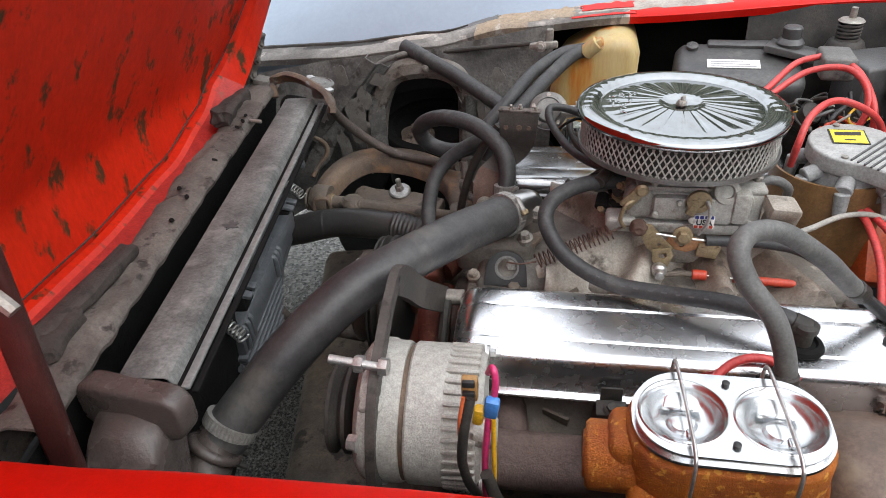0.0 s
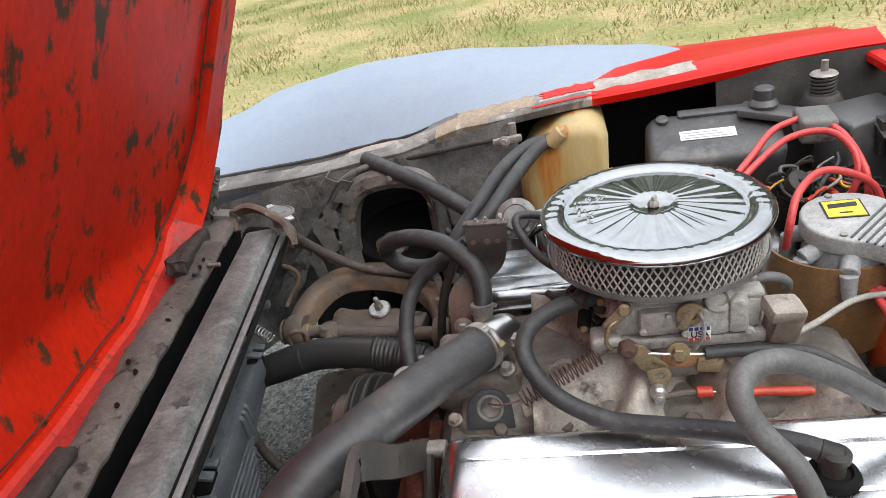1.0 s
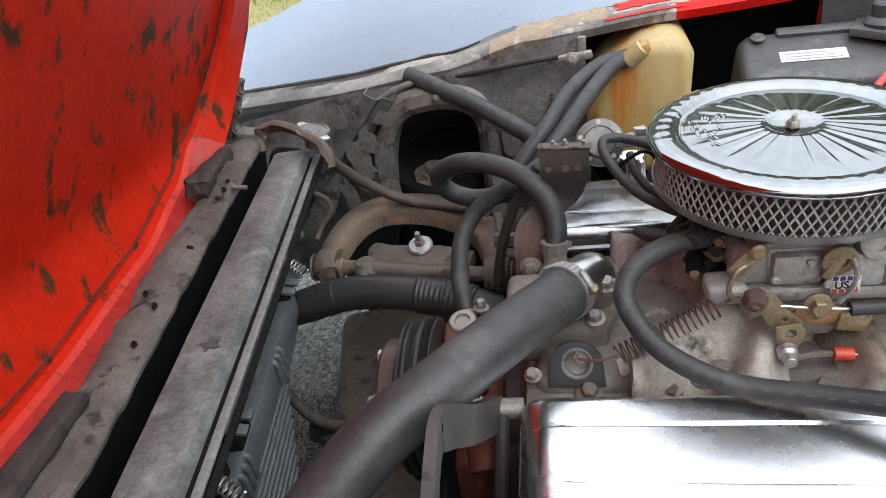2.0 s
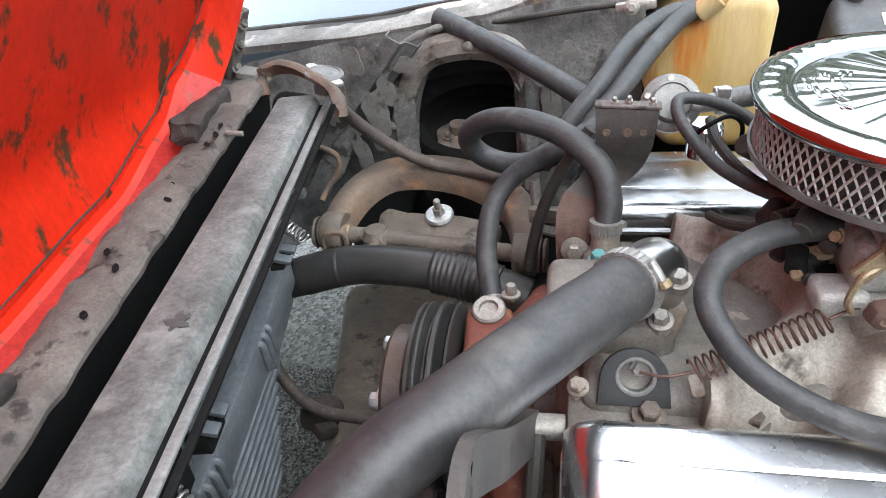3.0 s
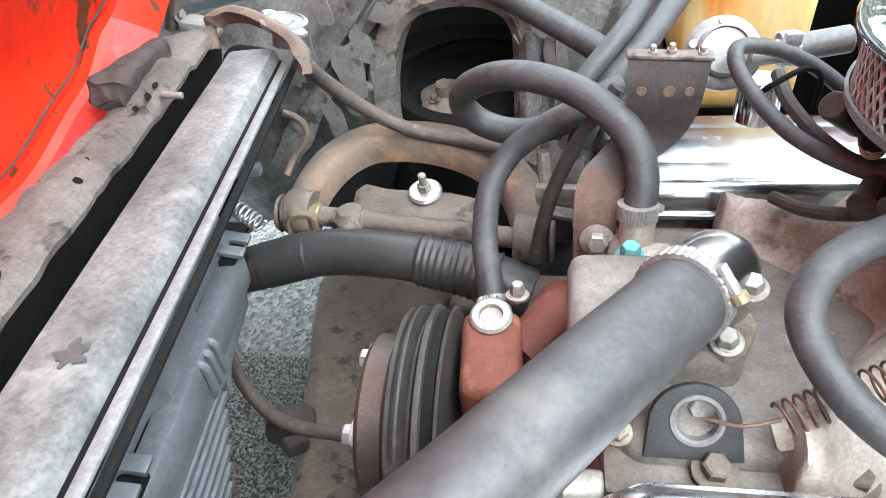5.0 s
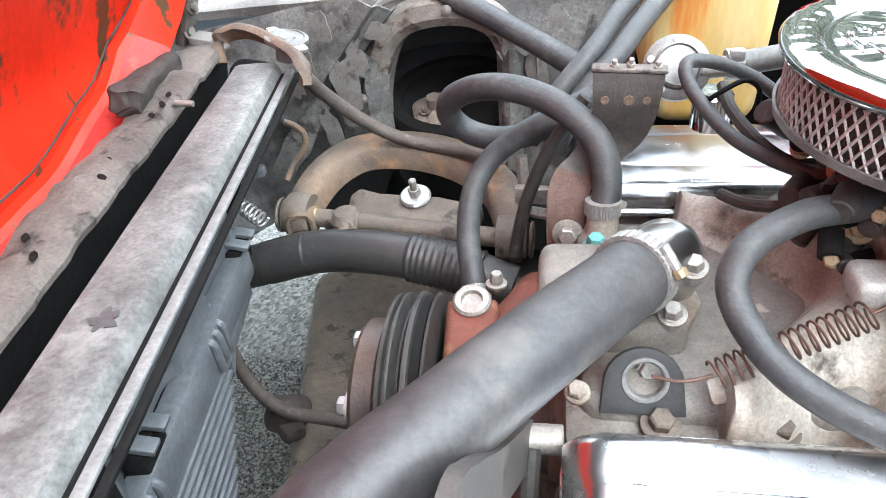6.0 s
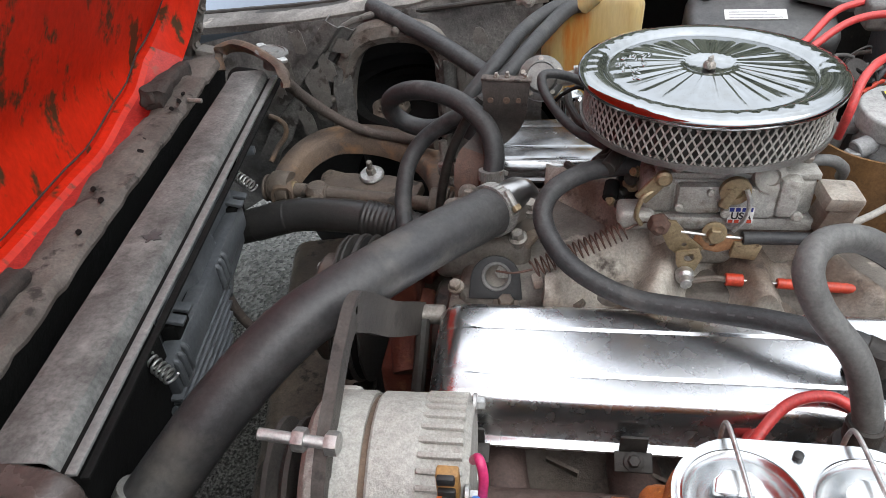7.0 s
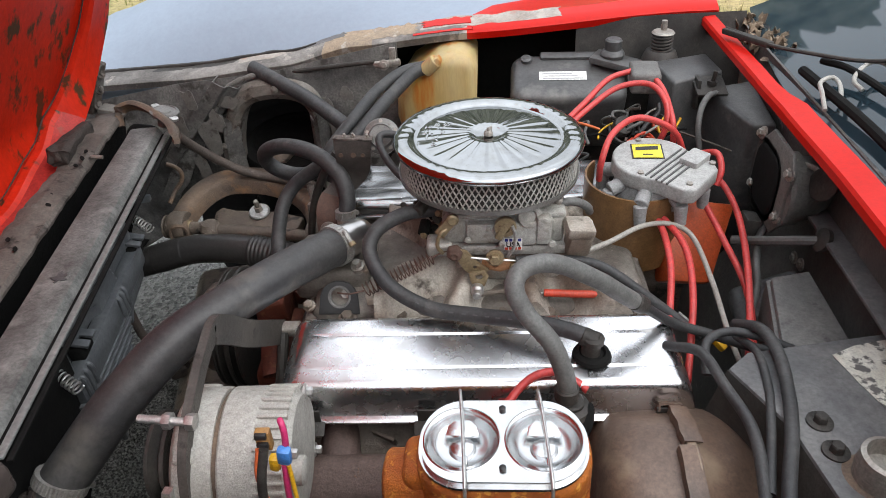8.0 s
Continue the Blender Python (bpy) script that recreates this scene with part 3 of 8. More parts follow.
def fender_piece(name, x0, x1, columns, mat, label):
    """A lengthwise piece of the fender skin between two of its columns; x0 and x1 may change from column to column."""
    def point(x, c):
        y, z, top = lip_y(x), lip_z(x), crown_z(x)
        w = top - z
        return [(x, y + 0.004, z - 0.017), (x, y, z - 0.004), (x, y + 0.004, z), (x, y + 0.028, z + 0.006), (x, y + 0.052, z + 0.010),
                (x, y + 0.10, z + 0.010 + (w - 0.010) * 0.42), (x, y + 0.16, z + w * 0.78), (x, 1.49, top - 0.002), (x, 1.56, top - 0.012),
                (x, 1.63, top - 0.06), (x, 1.68, top - 0.15), (x, 1.70, top - 0.32), (x, 1.69, 0.30)][c]
    bm = B()
    steps = 36
    rows = []
    for i in range(steps + 1):
        row = []
        for c in range(*columns):
            a, b = (x0(c) if callable(x0) else x0), (x1(c) if callable(x1) else x1)
            row.append(point(a + (b - a) * i / steps, c))
        rows.append(row)
    sheet(bm, rows, 0.004)
    part(name, bm, mat, car, label)


def paint_edge(c):
    """Where primer gives way to red, column by column."""
    return (0.30, 0.345, 0.43, 0.475, 0.455, 0.44, 0.44, 0.44, 0.44)[c - 4]


fender_piece("fender_skin", -1.2, paint_edge, (4, 13), PRIMER, "pale blue-grey primed fender")
fender_piece("fender_skin", paint_edge, 0.755, (4, 13), RED, "glossy red fender rear")
fender_piece("fender_lip", -1.2, 0.02, (0, 5), LIP, "bare weathered grey fender edge")
fender_piece("fender_lip", 0.02, 0.12, (0, 5), TAN, "tan filler on the fender edge")
fender_piece("fender_lip", 0.12, 0.30, (0, 5), LIP, "sanded fender edge")
fender_piece("fender_lip", 0.30, 0.752, (0, 5), RED, "red fender edge")

def lip_patch(name, x0, x1, c0, c1, mat, label, lift=0.0010, jag=0.012):
    """A ragged thin coat left on the fender edge, between c0 and c1 across its width."""
    rows = []
    for i in range(25):
        k = i / 24
        row = []
        for j in range(7):
            c = c0 + (c1 - c0) * (j / 6 + (0.22 * noise.noise((x0 * 9 + k * 7, j, 3)) if j in (0, 6) else 0))
            x = x0 + (x1 - x0) * k + jag * noise.noise((x0 * 31 + k * 3, j * 0.9, 8))
            row.append((x, lip_y(x) + 0.004 + 0.048 * c, lip_z(x) + 0.010 * c + lift))
        rows.append(row)
    bm = B()
    sheet(bm, rows, 0.0008)
    part(name, bm, mat, car, label)


lip_patch("worn_patch", 0.12, 0.205, 0.20, 1.0, TAN, "tan filler sanded through the edge")
lip_patch("worn_patch", 0.215, 0.470, 0.35, 1.08, PALEFILLER, "pale sanded filler beside the red", jag=0.02)
lip_patch("paint_remnant", 0.218, 0.305, 0.48, 0.95, RED, "red paint left on the edge", 0.0022)
lip_patch("paint_remnant", 0.20, 0.31, 0.0, 0.14, RED, "red paint left along the edge", 0.0016, 0.006)
lip_patch("worn_patch", -0.16, -0.05, 0.45, 0.98, PALEFILLER, "pale bare patch on the edge")
lip_patch("worn_patch", -0.34, -0.17, 0.55, 0.98, SATIN, "black perished paint on the edge")
lip_patch("worn_patch", -0.03, 0.06, 0.70, 1.02, LEDGE, "chipped grey paint on the edge")
bm = B()
tube(bm, [(x, lip_y(x) + 0.047 + 0.004 * noise.noise((x * 14, 0, 0)), lip_z(x) + 0.0095 + 0.0015 * noise.noise((x * 20, 3, 0))) for x in [-0.60 + 0.60 * i / 30 for i in range(31)]], 0.0048, 8, 2, rings=lambda k: 0.45 + 0.55 * math.sin(math.pi * k) ** 0.5 + 0.35 * noise.noise((k * 22, 1, 0)))
part("edge_seal", bm, SATIN, car, "perished black seal between primer and bare edge")
# fender nearest the walker
near_z = L((-1.1, 0.70), (-0.5, 0.765), (-0.14, 0.800), (0.084, 0.832), (0.224, 0.848), (0.7, 0.878), (0.95, 0.885))
bm = B()
rows = []
for i in range(25):
    x = -1.1 + 1.9 * i / 24
    z = near_z(x)
    y = 0.241
    rows.append([(x, y - 0.004, z - 0.03), (x, y, z - 0.004), (x, y - 0.005, z), (x, y - 0.05, z + 0.008), (x, y - 0.2, z + 0.03), (x, y - 0.35, z - 0.02), (x, y - 0.44, z - 0.16), (x, y - 0.46, 0.3)])
sheet(bm, rows, 0.004)
part("fender_skin", bm, RED, car, "glossy red fender with chipped edge")

# rear edge of the bay and the tail of the front end
bm = B()
rows = []
for i in range(33):
    y = 1.372 - 1.192 * i / 32
    x = 0.720 + 0.022 * min(1, i / 18)
    w = 0.022 + 0.012 * max(0.0, min(1.0, (0.93 - y) / 0.025)) + 0.0008 * noise.noise((y * 30, 0, 0))
    z = 0.0012 * noise.noise((y * 14, 2, 0))
    rows.append([(x, y, 0.852), (x, y, 0.862 + z), (x + 0.003, y, 0.866 + z), (x + w * 0.5, y, 0.8672 + z), (x + w, y, 0.868 + z), (x + w + 0.004, y, 0.858), (x + w + 0.005, y, 0.846)])
sheet(bm, rows, 0.003)
part("cowl_edge", bm, RED, car, "glossy red rear edge of the hood opening")


def wall_panel(name, rows, mat, label, thick=0.004, up=(0, -1, 0)):
    bm = B()
    sheet(bm, rows, thick, up)
    return part(name, bm, mat, car, label)


# firewall with a footwell step
wall_panel("firewall", [[(0.80, y, 0.85), (0.805, y, 0.70), (0.805, y, 0.60), (0.74, y, 0.50), (0.73, y, 0.12)] for y in (1.28, 1.05, 0.85, 0.6, 0.35, 0.20)], FIREWALL, "black-painted dusty firewall", up=(-1, 0, 0))
bm = B()
box(bm, (0.05, 1.1, 0.006), pose(0.845, 0.75, 0.80), 0.002)
box(bm, (0.006, 1.1, 0.07), pose(0.90, 0.75, 0.77), 0.002)
part("wiper_well", bm, SATIN, car, "dark wiper well")

# inner fender beyond the engine with the wheel opening
def wheelhouse():
    bm = B()
    hole = [(-0.165, 0.56), (-0.160, 0.645), (-0.14, 0.71), (-0.113, 0.74), (-0.06, 0.75), (-0.017, 0.74), (0.0, 0.707), (0.002, 0.64), (0.0, 0.56)]
    rim = [(-0.62, 0.28), (-0.60, 0.64), (-0.45, 0.735), (-0.28, 0.767), (-0.06, 0.792), (0.10, 0.826), (0.168, 0.838), (0.172, 0.62), (0.172, 0.28)]
    def at(x, z):
        return (x, 1.205 + 0.05 * max(0.0, (z - 0.66) / 0.2) + 0.02 * noise.noise((x * 4, z * 4, 0)) * 0.3, z)
    vi = [bm.verts.new(at(*p)) for p in hole]
    vo = [bm.verts.new(at(*p)) for p in rim]
    for i in range(8):
        bm.faces.new((vi[i], vi[i + 1], vo[i + 1], vo[i]))
    bmesh.ops.subdivide_edges(bm, edges=bm.edges[:], cuts=4, use_grid_fill=True)
    for v in bm.verts:
        v.co.y += 0.006 * noise.noise(v.co * 9)
    bmesh.ops.solidify(bm, geom=bm.faces[:], thickness=0.004)
    part("inner_fender", bm, WHEELHOUSE, car, "dusty black inner fender with flaking paint")
    # raised flange round the opening
    bm = B()
    rows = []
    ring = glide([(x, 0, z) for x, z in hole], 4)
    for i, p in enumerate(ring):
        d = (Vector((-0.08, 0, 0.62)) - p)
        d.y = 0
        d = -d.normalized()
        rows.append([(p + d * k + Vector((0, yy, 0)))[:] for k, yy in ((-0.004, 1.235), (0.0, 1.200), (0.012, 1.192), (0.030, 1.196), (0.038, 1.212))])
    sheet(bm, rows, 0.003, (0, -1, 0))
    part("opening_flange", bm, FLAKED, car, "flaking grey flange round the wheel opening")
    # hanging rubber flap
    bm = B()
    sheet(bm, [[(0.0 + 0.05 * i / 6, 1.19 - 0.012 * math.sin(i), 0.72 - 0.13 * j / 6 - 0.01 * math.sin(i * 2 + j)) for j in range(7)] for i in range(7)], 0.003)
    part("rubber_flap", bm, WHEELHOUSE, car, "dusty hanging rubber flap")
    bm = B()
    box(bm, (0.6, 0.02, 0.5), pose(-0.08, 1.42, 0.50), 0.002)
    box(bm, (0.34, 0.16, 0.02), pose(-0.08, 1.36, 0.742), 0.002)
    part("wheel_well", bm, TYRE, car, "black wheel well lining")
    # folded rail leading from the radiator end to the inner fender
    bm = B()
    tube(bm, [(-0.262, 1.195, 0.605), (-0.243, 1.195, 0.644), (-0.202, 1.195, 0.705), (-0.166, 1.196, 0.758), (-0.150, 1.200, 0.776), (-0.120, 1.208, 0.788), (-0.075, 1.222, 0.796)], 0.0048, 10, 8, rings=lambda k: 1 + 0.5 * noise.noise((k * 30, 0, 2)))
    part("brace_rod", bm, PAINTFLAKE, car, "bent brace with peeling pale paint")
    bm = B()
    m = frame_of((-0.235, 1.19, 0.68), (0.55, 0.1, 0.85), (0, -1, 0))
    slab(bm, [(-0.17 + 0.03 * i, -0.020 - 0.008 * noise.noise((i * 1.7, 0, 0))) for i in range(10)] + [(0.10 - 0.03 * i, 0.016 + 0.012 * noise.noise((i * 1.3, 5, 0))) for i in range(10)], 0.006, m, 0)
    part("brace_panel", bm, WHEELHOUSE, car, "flaking grey brace panel")
    # folded strut from the frame up to the fender edge
    bm = B()
    rows = []
    for i in range(25):
        f = i / 24
        x, z = -0.300 + 0.142 * f, 0.620 + 0.165 * f
        dent = 0.003 * noise.noise((f * 9, 0, 0))
        rows.append([(x - 0.016, 1.212, z + 0.008), (x - 0.014, 1.180 + dent, z + 0.008), (x - 0.004, 1.176 + dent, z + 0.003), (x + 0.007, 1.178, z - 0.004), (x + 0.010, 1.192, z - 0.006), (x + 0.026, 1.196 + dent, z - 0.014), (x + 0.028, 1.212, z - 0.015)])
    sheet(bm, rows, 0.002, (0, -1, 0))
    part("folded_strut", bm, WHEELHOUSE, car, "folded dusty grey strut")
    # curling flakes of grey paint
    rnd = random.Random(17)
    for x, y, z, w, hgt in ((-0.201, 1.176, 0.676, 0.020, 0.040), (-0.233, 1.176, 0.612, 0.012, 0.030), (-0.183, 1.180, 0.712, 0.014, 0.026), (-0.240, 1.150, 0.716, 0.010, 0.028), (-0.150, 1.186, 0.748, 0.018, 0.012), (-0.216, 1.160, 0.765, 0.012, 0.020), (-0.262, 1.156, 0.690, 0.010, 0.018), (-0.205, 1.180, 0.635, 0.012, 0.020), (0.035, 1.188, 0.735, 0.016, 0.022), (0.050, 1.194, 0.690, 0.014, 0.026), (0.075, 1.196, 0.760, 0.012, 0.014)):
        bm = B()
        out = []
        for k in range(14):
            an = 2 * math.pi * k / 14
            q = 0.75 + 0.5 * rnd.random()
            out.append((w * q * math.cos(an), hgt * q * math.sin(an)))
        slab(bm, out, 0.0012, Matrix.Translation((x, y, z)) @ frame_of((0, 0, 0), (1, 0, 0.25), (0.05, -1, 0.12)), 0)
        part("paint_flake", bm, PAINTFLAKE, car, "curling flake of pale grey paint")
    for x, z in ((-0.185, 0.655), (-0.15, 0.735), (-0.06, 0.772), (0.02, 0.742), (0.028, 0.66)):
        bm = B()
        lathe(bm, [(0.007, 0), (0.007, 0.002), (0.004, 0.004), (0, 0.0045)], Matrix.Translation((x, 1.190, z)) @ pose(0, 0, 0, 90), 14)
        part("rivet", bm, FLAKED, car)
    # ragged rubber strip hanging on the front side of the opening
    bm = B()
    sheet(bm, [[(-0.178 + 0.030 * i / 4 + 0.006 * noise.noise((i, j * 0.8, 2)), 1.186 + 0.012 * i / 4, 0.725 - 0.15 * j / 9 - 0.008 * i) for j in range(10)] for i in range(5)], 0.003)
    part("rubber_flap", bm, WHEELHOUSE, car, "ragged dusty rubber strip")


wheelhouse()
wall_panel("inner_fender", [[(x, 1.232 + 0.05 * max(0.0, (z - 0.66) / 0.2), z) for z in (lip_z(x) - 0.006, 0.80, 0.70, 0.28)] for x in (0.50, 0.58, 0.66, 0.74, 0.80)], SATIN, "dusty black inner fender behind the blower")
# added sheet, near-black to give the shade between bottle and blower
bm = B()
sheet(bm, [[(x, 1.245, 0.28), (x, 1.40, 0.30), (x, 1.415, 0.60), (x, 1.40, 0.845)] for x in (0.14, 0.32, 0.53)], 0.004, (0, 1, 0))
part("recess_shade", bm, VOID, car, "black sheet standing in for shade behind the bottle")

# inner wall on the near side
wall_panel("inner_fender", [[(x, 0.246, lip_z(x) - 0.03), (x, 0.250, 0.66), (x, 0.275, 0.5), (x, 0.30, 0.1)] for x in (-0.7, -0.5, -0.3, -0.1, 0.1, 0.45, 0.8)], WHEELHOUSE, "dusty black inner fender", up=(0, 1, 0))

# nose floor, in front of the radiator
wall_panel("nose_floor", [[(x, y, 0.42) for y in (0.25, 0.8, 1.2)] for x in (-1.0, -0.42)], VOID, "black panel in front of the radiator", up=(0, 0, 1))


# ---- hood ----
def hood_x(z):
    return -0.39 + 0.52 * max(0.0, z - 0.80)


groove_z = L((-0.35, 0.655), (0.3, 0.68), (0.635, 0.700), (0.84, 0.726), (0.95, 0.762), (1.025, 0.808), (1.065, 0.86), (1.085, 0.93))


def hood():
    h = thing("hood", (-0.5, 0.6, 0.7), "open forward-tilting red hood with stained inner face", "car hood")
    bm = B()
    rows = []
    for i in range(60):
        y = -0.35 + (1.093 + 0.35) * i / 59
        z0 = groove_z(y)
        row = []
        z0 -= 0.016
        for j in range(40):
            z = z0 + (1.62 - z0) * (j / 39) ** 1.2
            dent = 0.006 * noise.noise((y * 3, z * 3, 1)) + 0.002 * noise.noise((y * 13, z * 13, 3))
            row.append((hood_x(z) - 0.010 + dent, y, z))
        rows.append(row)
    sheet(bm, rows, 0.005, (1, 0, 0))
    part("inner_panel", bm, RED_IN, h, "dark faded red panel with brown stains and scrapes")
    line = [Vector((0, -0.35 + 1.435 * i / 70, groove_z(-0.35 + 1.435 * i / 70))) for i in range(71)] + [Vector((0, 1.087, 0.96 + 0.06 * k)) for k in range(12)]
    bm = B()
    rows = []
    for i, p in enumerate(line):
        t = (line[min(i + 1, len(line) - 1)] - line[max(i - 1, 0)]).normalized()
        out = Vector((0, t.z, -t.y))
        k = max(0.0, min(1.0, (p.z - 0.74) / 0.14))
        wide = 0.058 + 0.006 * k
        x = hood_x(p.z)
        raise_ = 0.055 * (1 - k) + 0.006 * k
        wide *= 0.30 + 0.70 * k
        rows.append([(x - 0.010, *p[1:]), (x + 0.002, *(p + out * 0.002)[1:]), (x + 0.008, *(p + out * 0.008)[1:]), (x + raise_ * 0.9, *(p + out * wide * 0.8)[1:]), (x + raise_, *(p + out * wide)[1:]), (x + raise_ - 0.012, *(p + out * (wide + 0.010))[1:])])
    # the rim's upward-facing length gets the lit pink, the upright length plain red
    turn = next(i for i, p in enumerate(line) if p.z > 0.806)
    sheet(bm, [r[2:] for r in rows[:turn + 1]], 0.004, (1, 0, 0.5))
    part("rim_flange", bm, PINK, h, "red rim facing up, sky light put in as paler red")
    bm = B()
    sheet(bm, [r[:3] for r in rows[:turn + 1]], 0.004, (1, 0, 0.5))
    part("rim_fold", bm, RED_IN, h, "red fold beside the paler rim")
    bm = B()
    sheet(bm, rows[turn:], 0.004, (1, 0, 0.5))
    part("rim_flange", bm, RED_IN, h, "faded red upright rim")
    bm = B()
    tube(bm, [(hood_x(p.z) - 0.0035, p.y - 0.004 - 0.006 * max(0.0, min(1.0, (p.z - 0.8) / 0.1)), p.z + 0.012 * max(0.0, min(1.0, (0.86 - p.z) / 0.1))) for p in line[::2]], 0.0016, 6, 2, rings=lambda k: 0.8 + 0.5 * noise.noise((k * 40, 0, 7)))
    part("seam", bm, PERISHED, h, "dark cracked seam along the rim")
    bm = B()
    sheet(bm, [[(hood_x(z) - 0.004 - 0.10 * s, 1.153 + 0.02 * s, z) for s in (0, 0.2, 1)] for z in [0.80 + 0.82 * i / 20 for i in range(21)]], 0.004, (0, 1, 0))
    part("side_edge", bm, RED, h, "glossy red outer edge")
    bm = B()
    sheet(bm, [[(hood_x(z) - 0.085 - 0.03 * math.sin(y * 2.4), y, z) for z in [0.70 + 0.92 * j / 10 for j in range(11)]] for y in [-0.35 + 1.52 * i / 12 for i in range(13)]], 0.004)
    part("outer_skin", bm, RED, h, "glossy red outer skin")
    bm = B()
    box(bm, (0.012, 0.03, 0.10), pose(-0.372, 1.135, 0.80, 0, 25, 0), 0.003)
    box(bm, (0.03, 0.03, 0.012), pose(-0.36, 1.13, 0.76, 0, 10, 0), 0.003)
    for dz in (-0.03, 0.0, 0.03):
        bolt(bm, (-0.365 + dz * 0.45, 1.13, 0.80 + dz), (1, -0.2, 0.2), 0.006, 0.006)
    part("hinge_plate", bm, FLAKED, h, "weathered grey hinge plate")


hood()

# ---- radiator ----
RN, RF = Vector((-0.117, 0.372, 0)), Vector((-0.250, 1.05, 0))
RU = (RF - RN).normalized()
RV = Vector((RU.y, -RU.x, 0))


def RP(u, v, z):
    p = RN + RU * u + RV * v
    return Vector((p.x, p.y, z))


def RM(u, v, z, tilt=0.0):
    """A pose by the radiator: x along it, y to the front, z up."""
    return frame_of(RP(u, v, z), RU, (0, 0, 1)) @ pose(0, 0, 0, tilt)


def radiator():
    r = thing("radiator", RP(0.34, 0, 0.25), "old cross-flow radiator with a dusty grey top and brown end tanks", "radiator")
    bm = B()
    sheet(bm, [[RP(u, v + 0.0007 * noise.noise((u * 25, v * 90, 3)), z)[:] for v, z in ((-0.035, 0.70), (-0.035, 0.750), (-0.031, 0.7555), (-0.026, 0.757), (-0.005, 0.7575 + 0.0008 * noise.noise((u * 17, 1, 0))), (0.012, 0.757 + 0.0008 * noise.noise((u * 30, 0, 0))), (0.0165, 0.7555), (0.020, 0.749), (0.0215, 0.742), (0.027, 0.741))] for u in [0.70 * i / 60 for i in range(61)]], 0.0015)
    part("top_channel", bm, TANKMETAL, r, "dusty dull grey top channel")
    bm = B()
    out = []
    for i in range(30):
        an = 2 * math.pi * i / 30
        q = 0.0085 + 0.0022 * math.sin(an * 5) + 0.0016 * math.sin(an * 9 + 1) + 0.001 * math.sin(an * 3 + 2)
        out.append((q * 1.1 * math.cos(an), q * math.sin(an)))
    slab(bm, out, 0.0006, Matrix.Translation((-0.169, 0.631, 0.7586)) @ frame_of((0, 0, 0), RU, (0, 0, 1)), 0)
    part("dark_blotch", bm, plain("dark_grey_stain", (0.075, 0.077, 0.078), 0.5), r, "dark paint blotch")
    bm = B()
    box(bm, (0.70, 0.0085, 0.0035), RM(0.345, 0.0325, 0.748), 0.001)
    part("edge_strip", bm, ALU, r, "bright aluminium edge strip")
    for v, w in ((0.0245, 0.0065), (0.0405, 0.0065)):
        bm = B()
        box(bm, (0.70, w, 0.003), RM(0.345, v, 0.7435), 0.0005)
        part("groove", bm, VOID, r, "black groove beside the strip")
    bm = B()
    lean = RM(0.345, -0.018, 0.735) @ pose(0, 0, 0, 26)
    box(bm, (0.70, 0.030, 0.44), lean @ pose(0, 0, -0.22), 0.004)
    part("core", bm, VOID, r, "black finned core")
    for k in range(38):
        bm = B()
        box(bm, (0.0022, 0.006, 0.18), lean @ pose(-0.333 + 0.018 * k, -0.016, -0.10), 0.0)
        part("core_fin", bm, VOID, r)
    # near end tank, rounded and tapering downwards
    bm = B()
    rows = []
    for u, k in ((0.0, 1.0), (-0.02, 1.0), (-0.040, 0.97), (-0.054, 0.90), (-0.060, 0.78)):
        rows.append([RP(u - 0.012 * (z < 0.70), -0.016 + v * k, z)[:] for v, z in ((-0.052, 0.60), (-0.046, 0.66), (-0.042, 0.705), (-0.034, 0.728 - 0.2 * (1 - k)), (0.0, 0.733 - 0.2 * (1 - k)), (0.026, 0.728 - 0.2 * (1 - k)), (0.034, 0.705), (0.034, 0.66), (0.026, 0.60))])
    sheet(bm, rows, 0.004)
    part("end_tank", bm, TANKDARK, r, "glossy brown-black end tank", smooth=60)
    bm = B()
    slab(bm, round_rect(0.112, 0.052, 0.019, 7), 0.026, frame_of(RP(-0.020, -0.019, 0.7315), RV - RU * 0.26, -RU), 0.006, 3)
    part("tank_rim", bm, TANKDARK, r, "thick rounded tank rim", smooth=60)
    # far end tank with a rusty strap and the cap
    bm = B()
    box(bm, (0.040, 0.055, 0.07), RM(0.728, -0.026, 0.715) @ pose(0, 0, 0, 12), 0.016, 4)
    part("end_tank", bm, VOID, r, "dark end tank")
    line = glide([(-0.322, 1.095, 0.742), (-0.326, 1.108, 0.768), (-0.300, 1.112, 0.778), (-0.262, 1.092, 0.779), (-0.215, 1.052, 0.778), (-0.188, 1.025, 0.776), (-0.176, 1.006, 0.770), (-0.174, 1.000, 0.756)], 6)
    rows = []
    for i, p in enumerate(line):
        t = (line[min(i + 1, len(line) - 1)] - line[max(i - 1, 0)]).normalized()
        across = t.cross(Vector((0.55, 0.6, 0.58))).normalized()
        up = across.cross(t).normalized()
        rows.append([(p + across * a * (1 + 0.12 * noise.noise((i * 0.3, a * 50, 0))) + up * b)[:] for a, b in ((-0.0100, -0.006), (-0.0100, 0.001), (-0.007, 0.0045), (0, 0.0055), (0.007, 0.0045), (0.0100, 0.001), (0.0100, -0.006), (-0.0100, -0.006))])
    bm = B()
    sheet(bm, rows)
    for row in (rows[0], rows[-1]):
        bm.faces.new([bm.verts.new(v) for v in row[:-1]])
    part("tank_rim", bm, RUST, r, "dusty rust-brown rim of the far end tank", smooth=60)
    m = frame_of((-0.222, 1.074, 0.778), (0.80, -0.58, -0.16), (0.10, 0.05, 1.0)) @ Matrix.Scale(0.74, 4)
    bm = B()
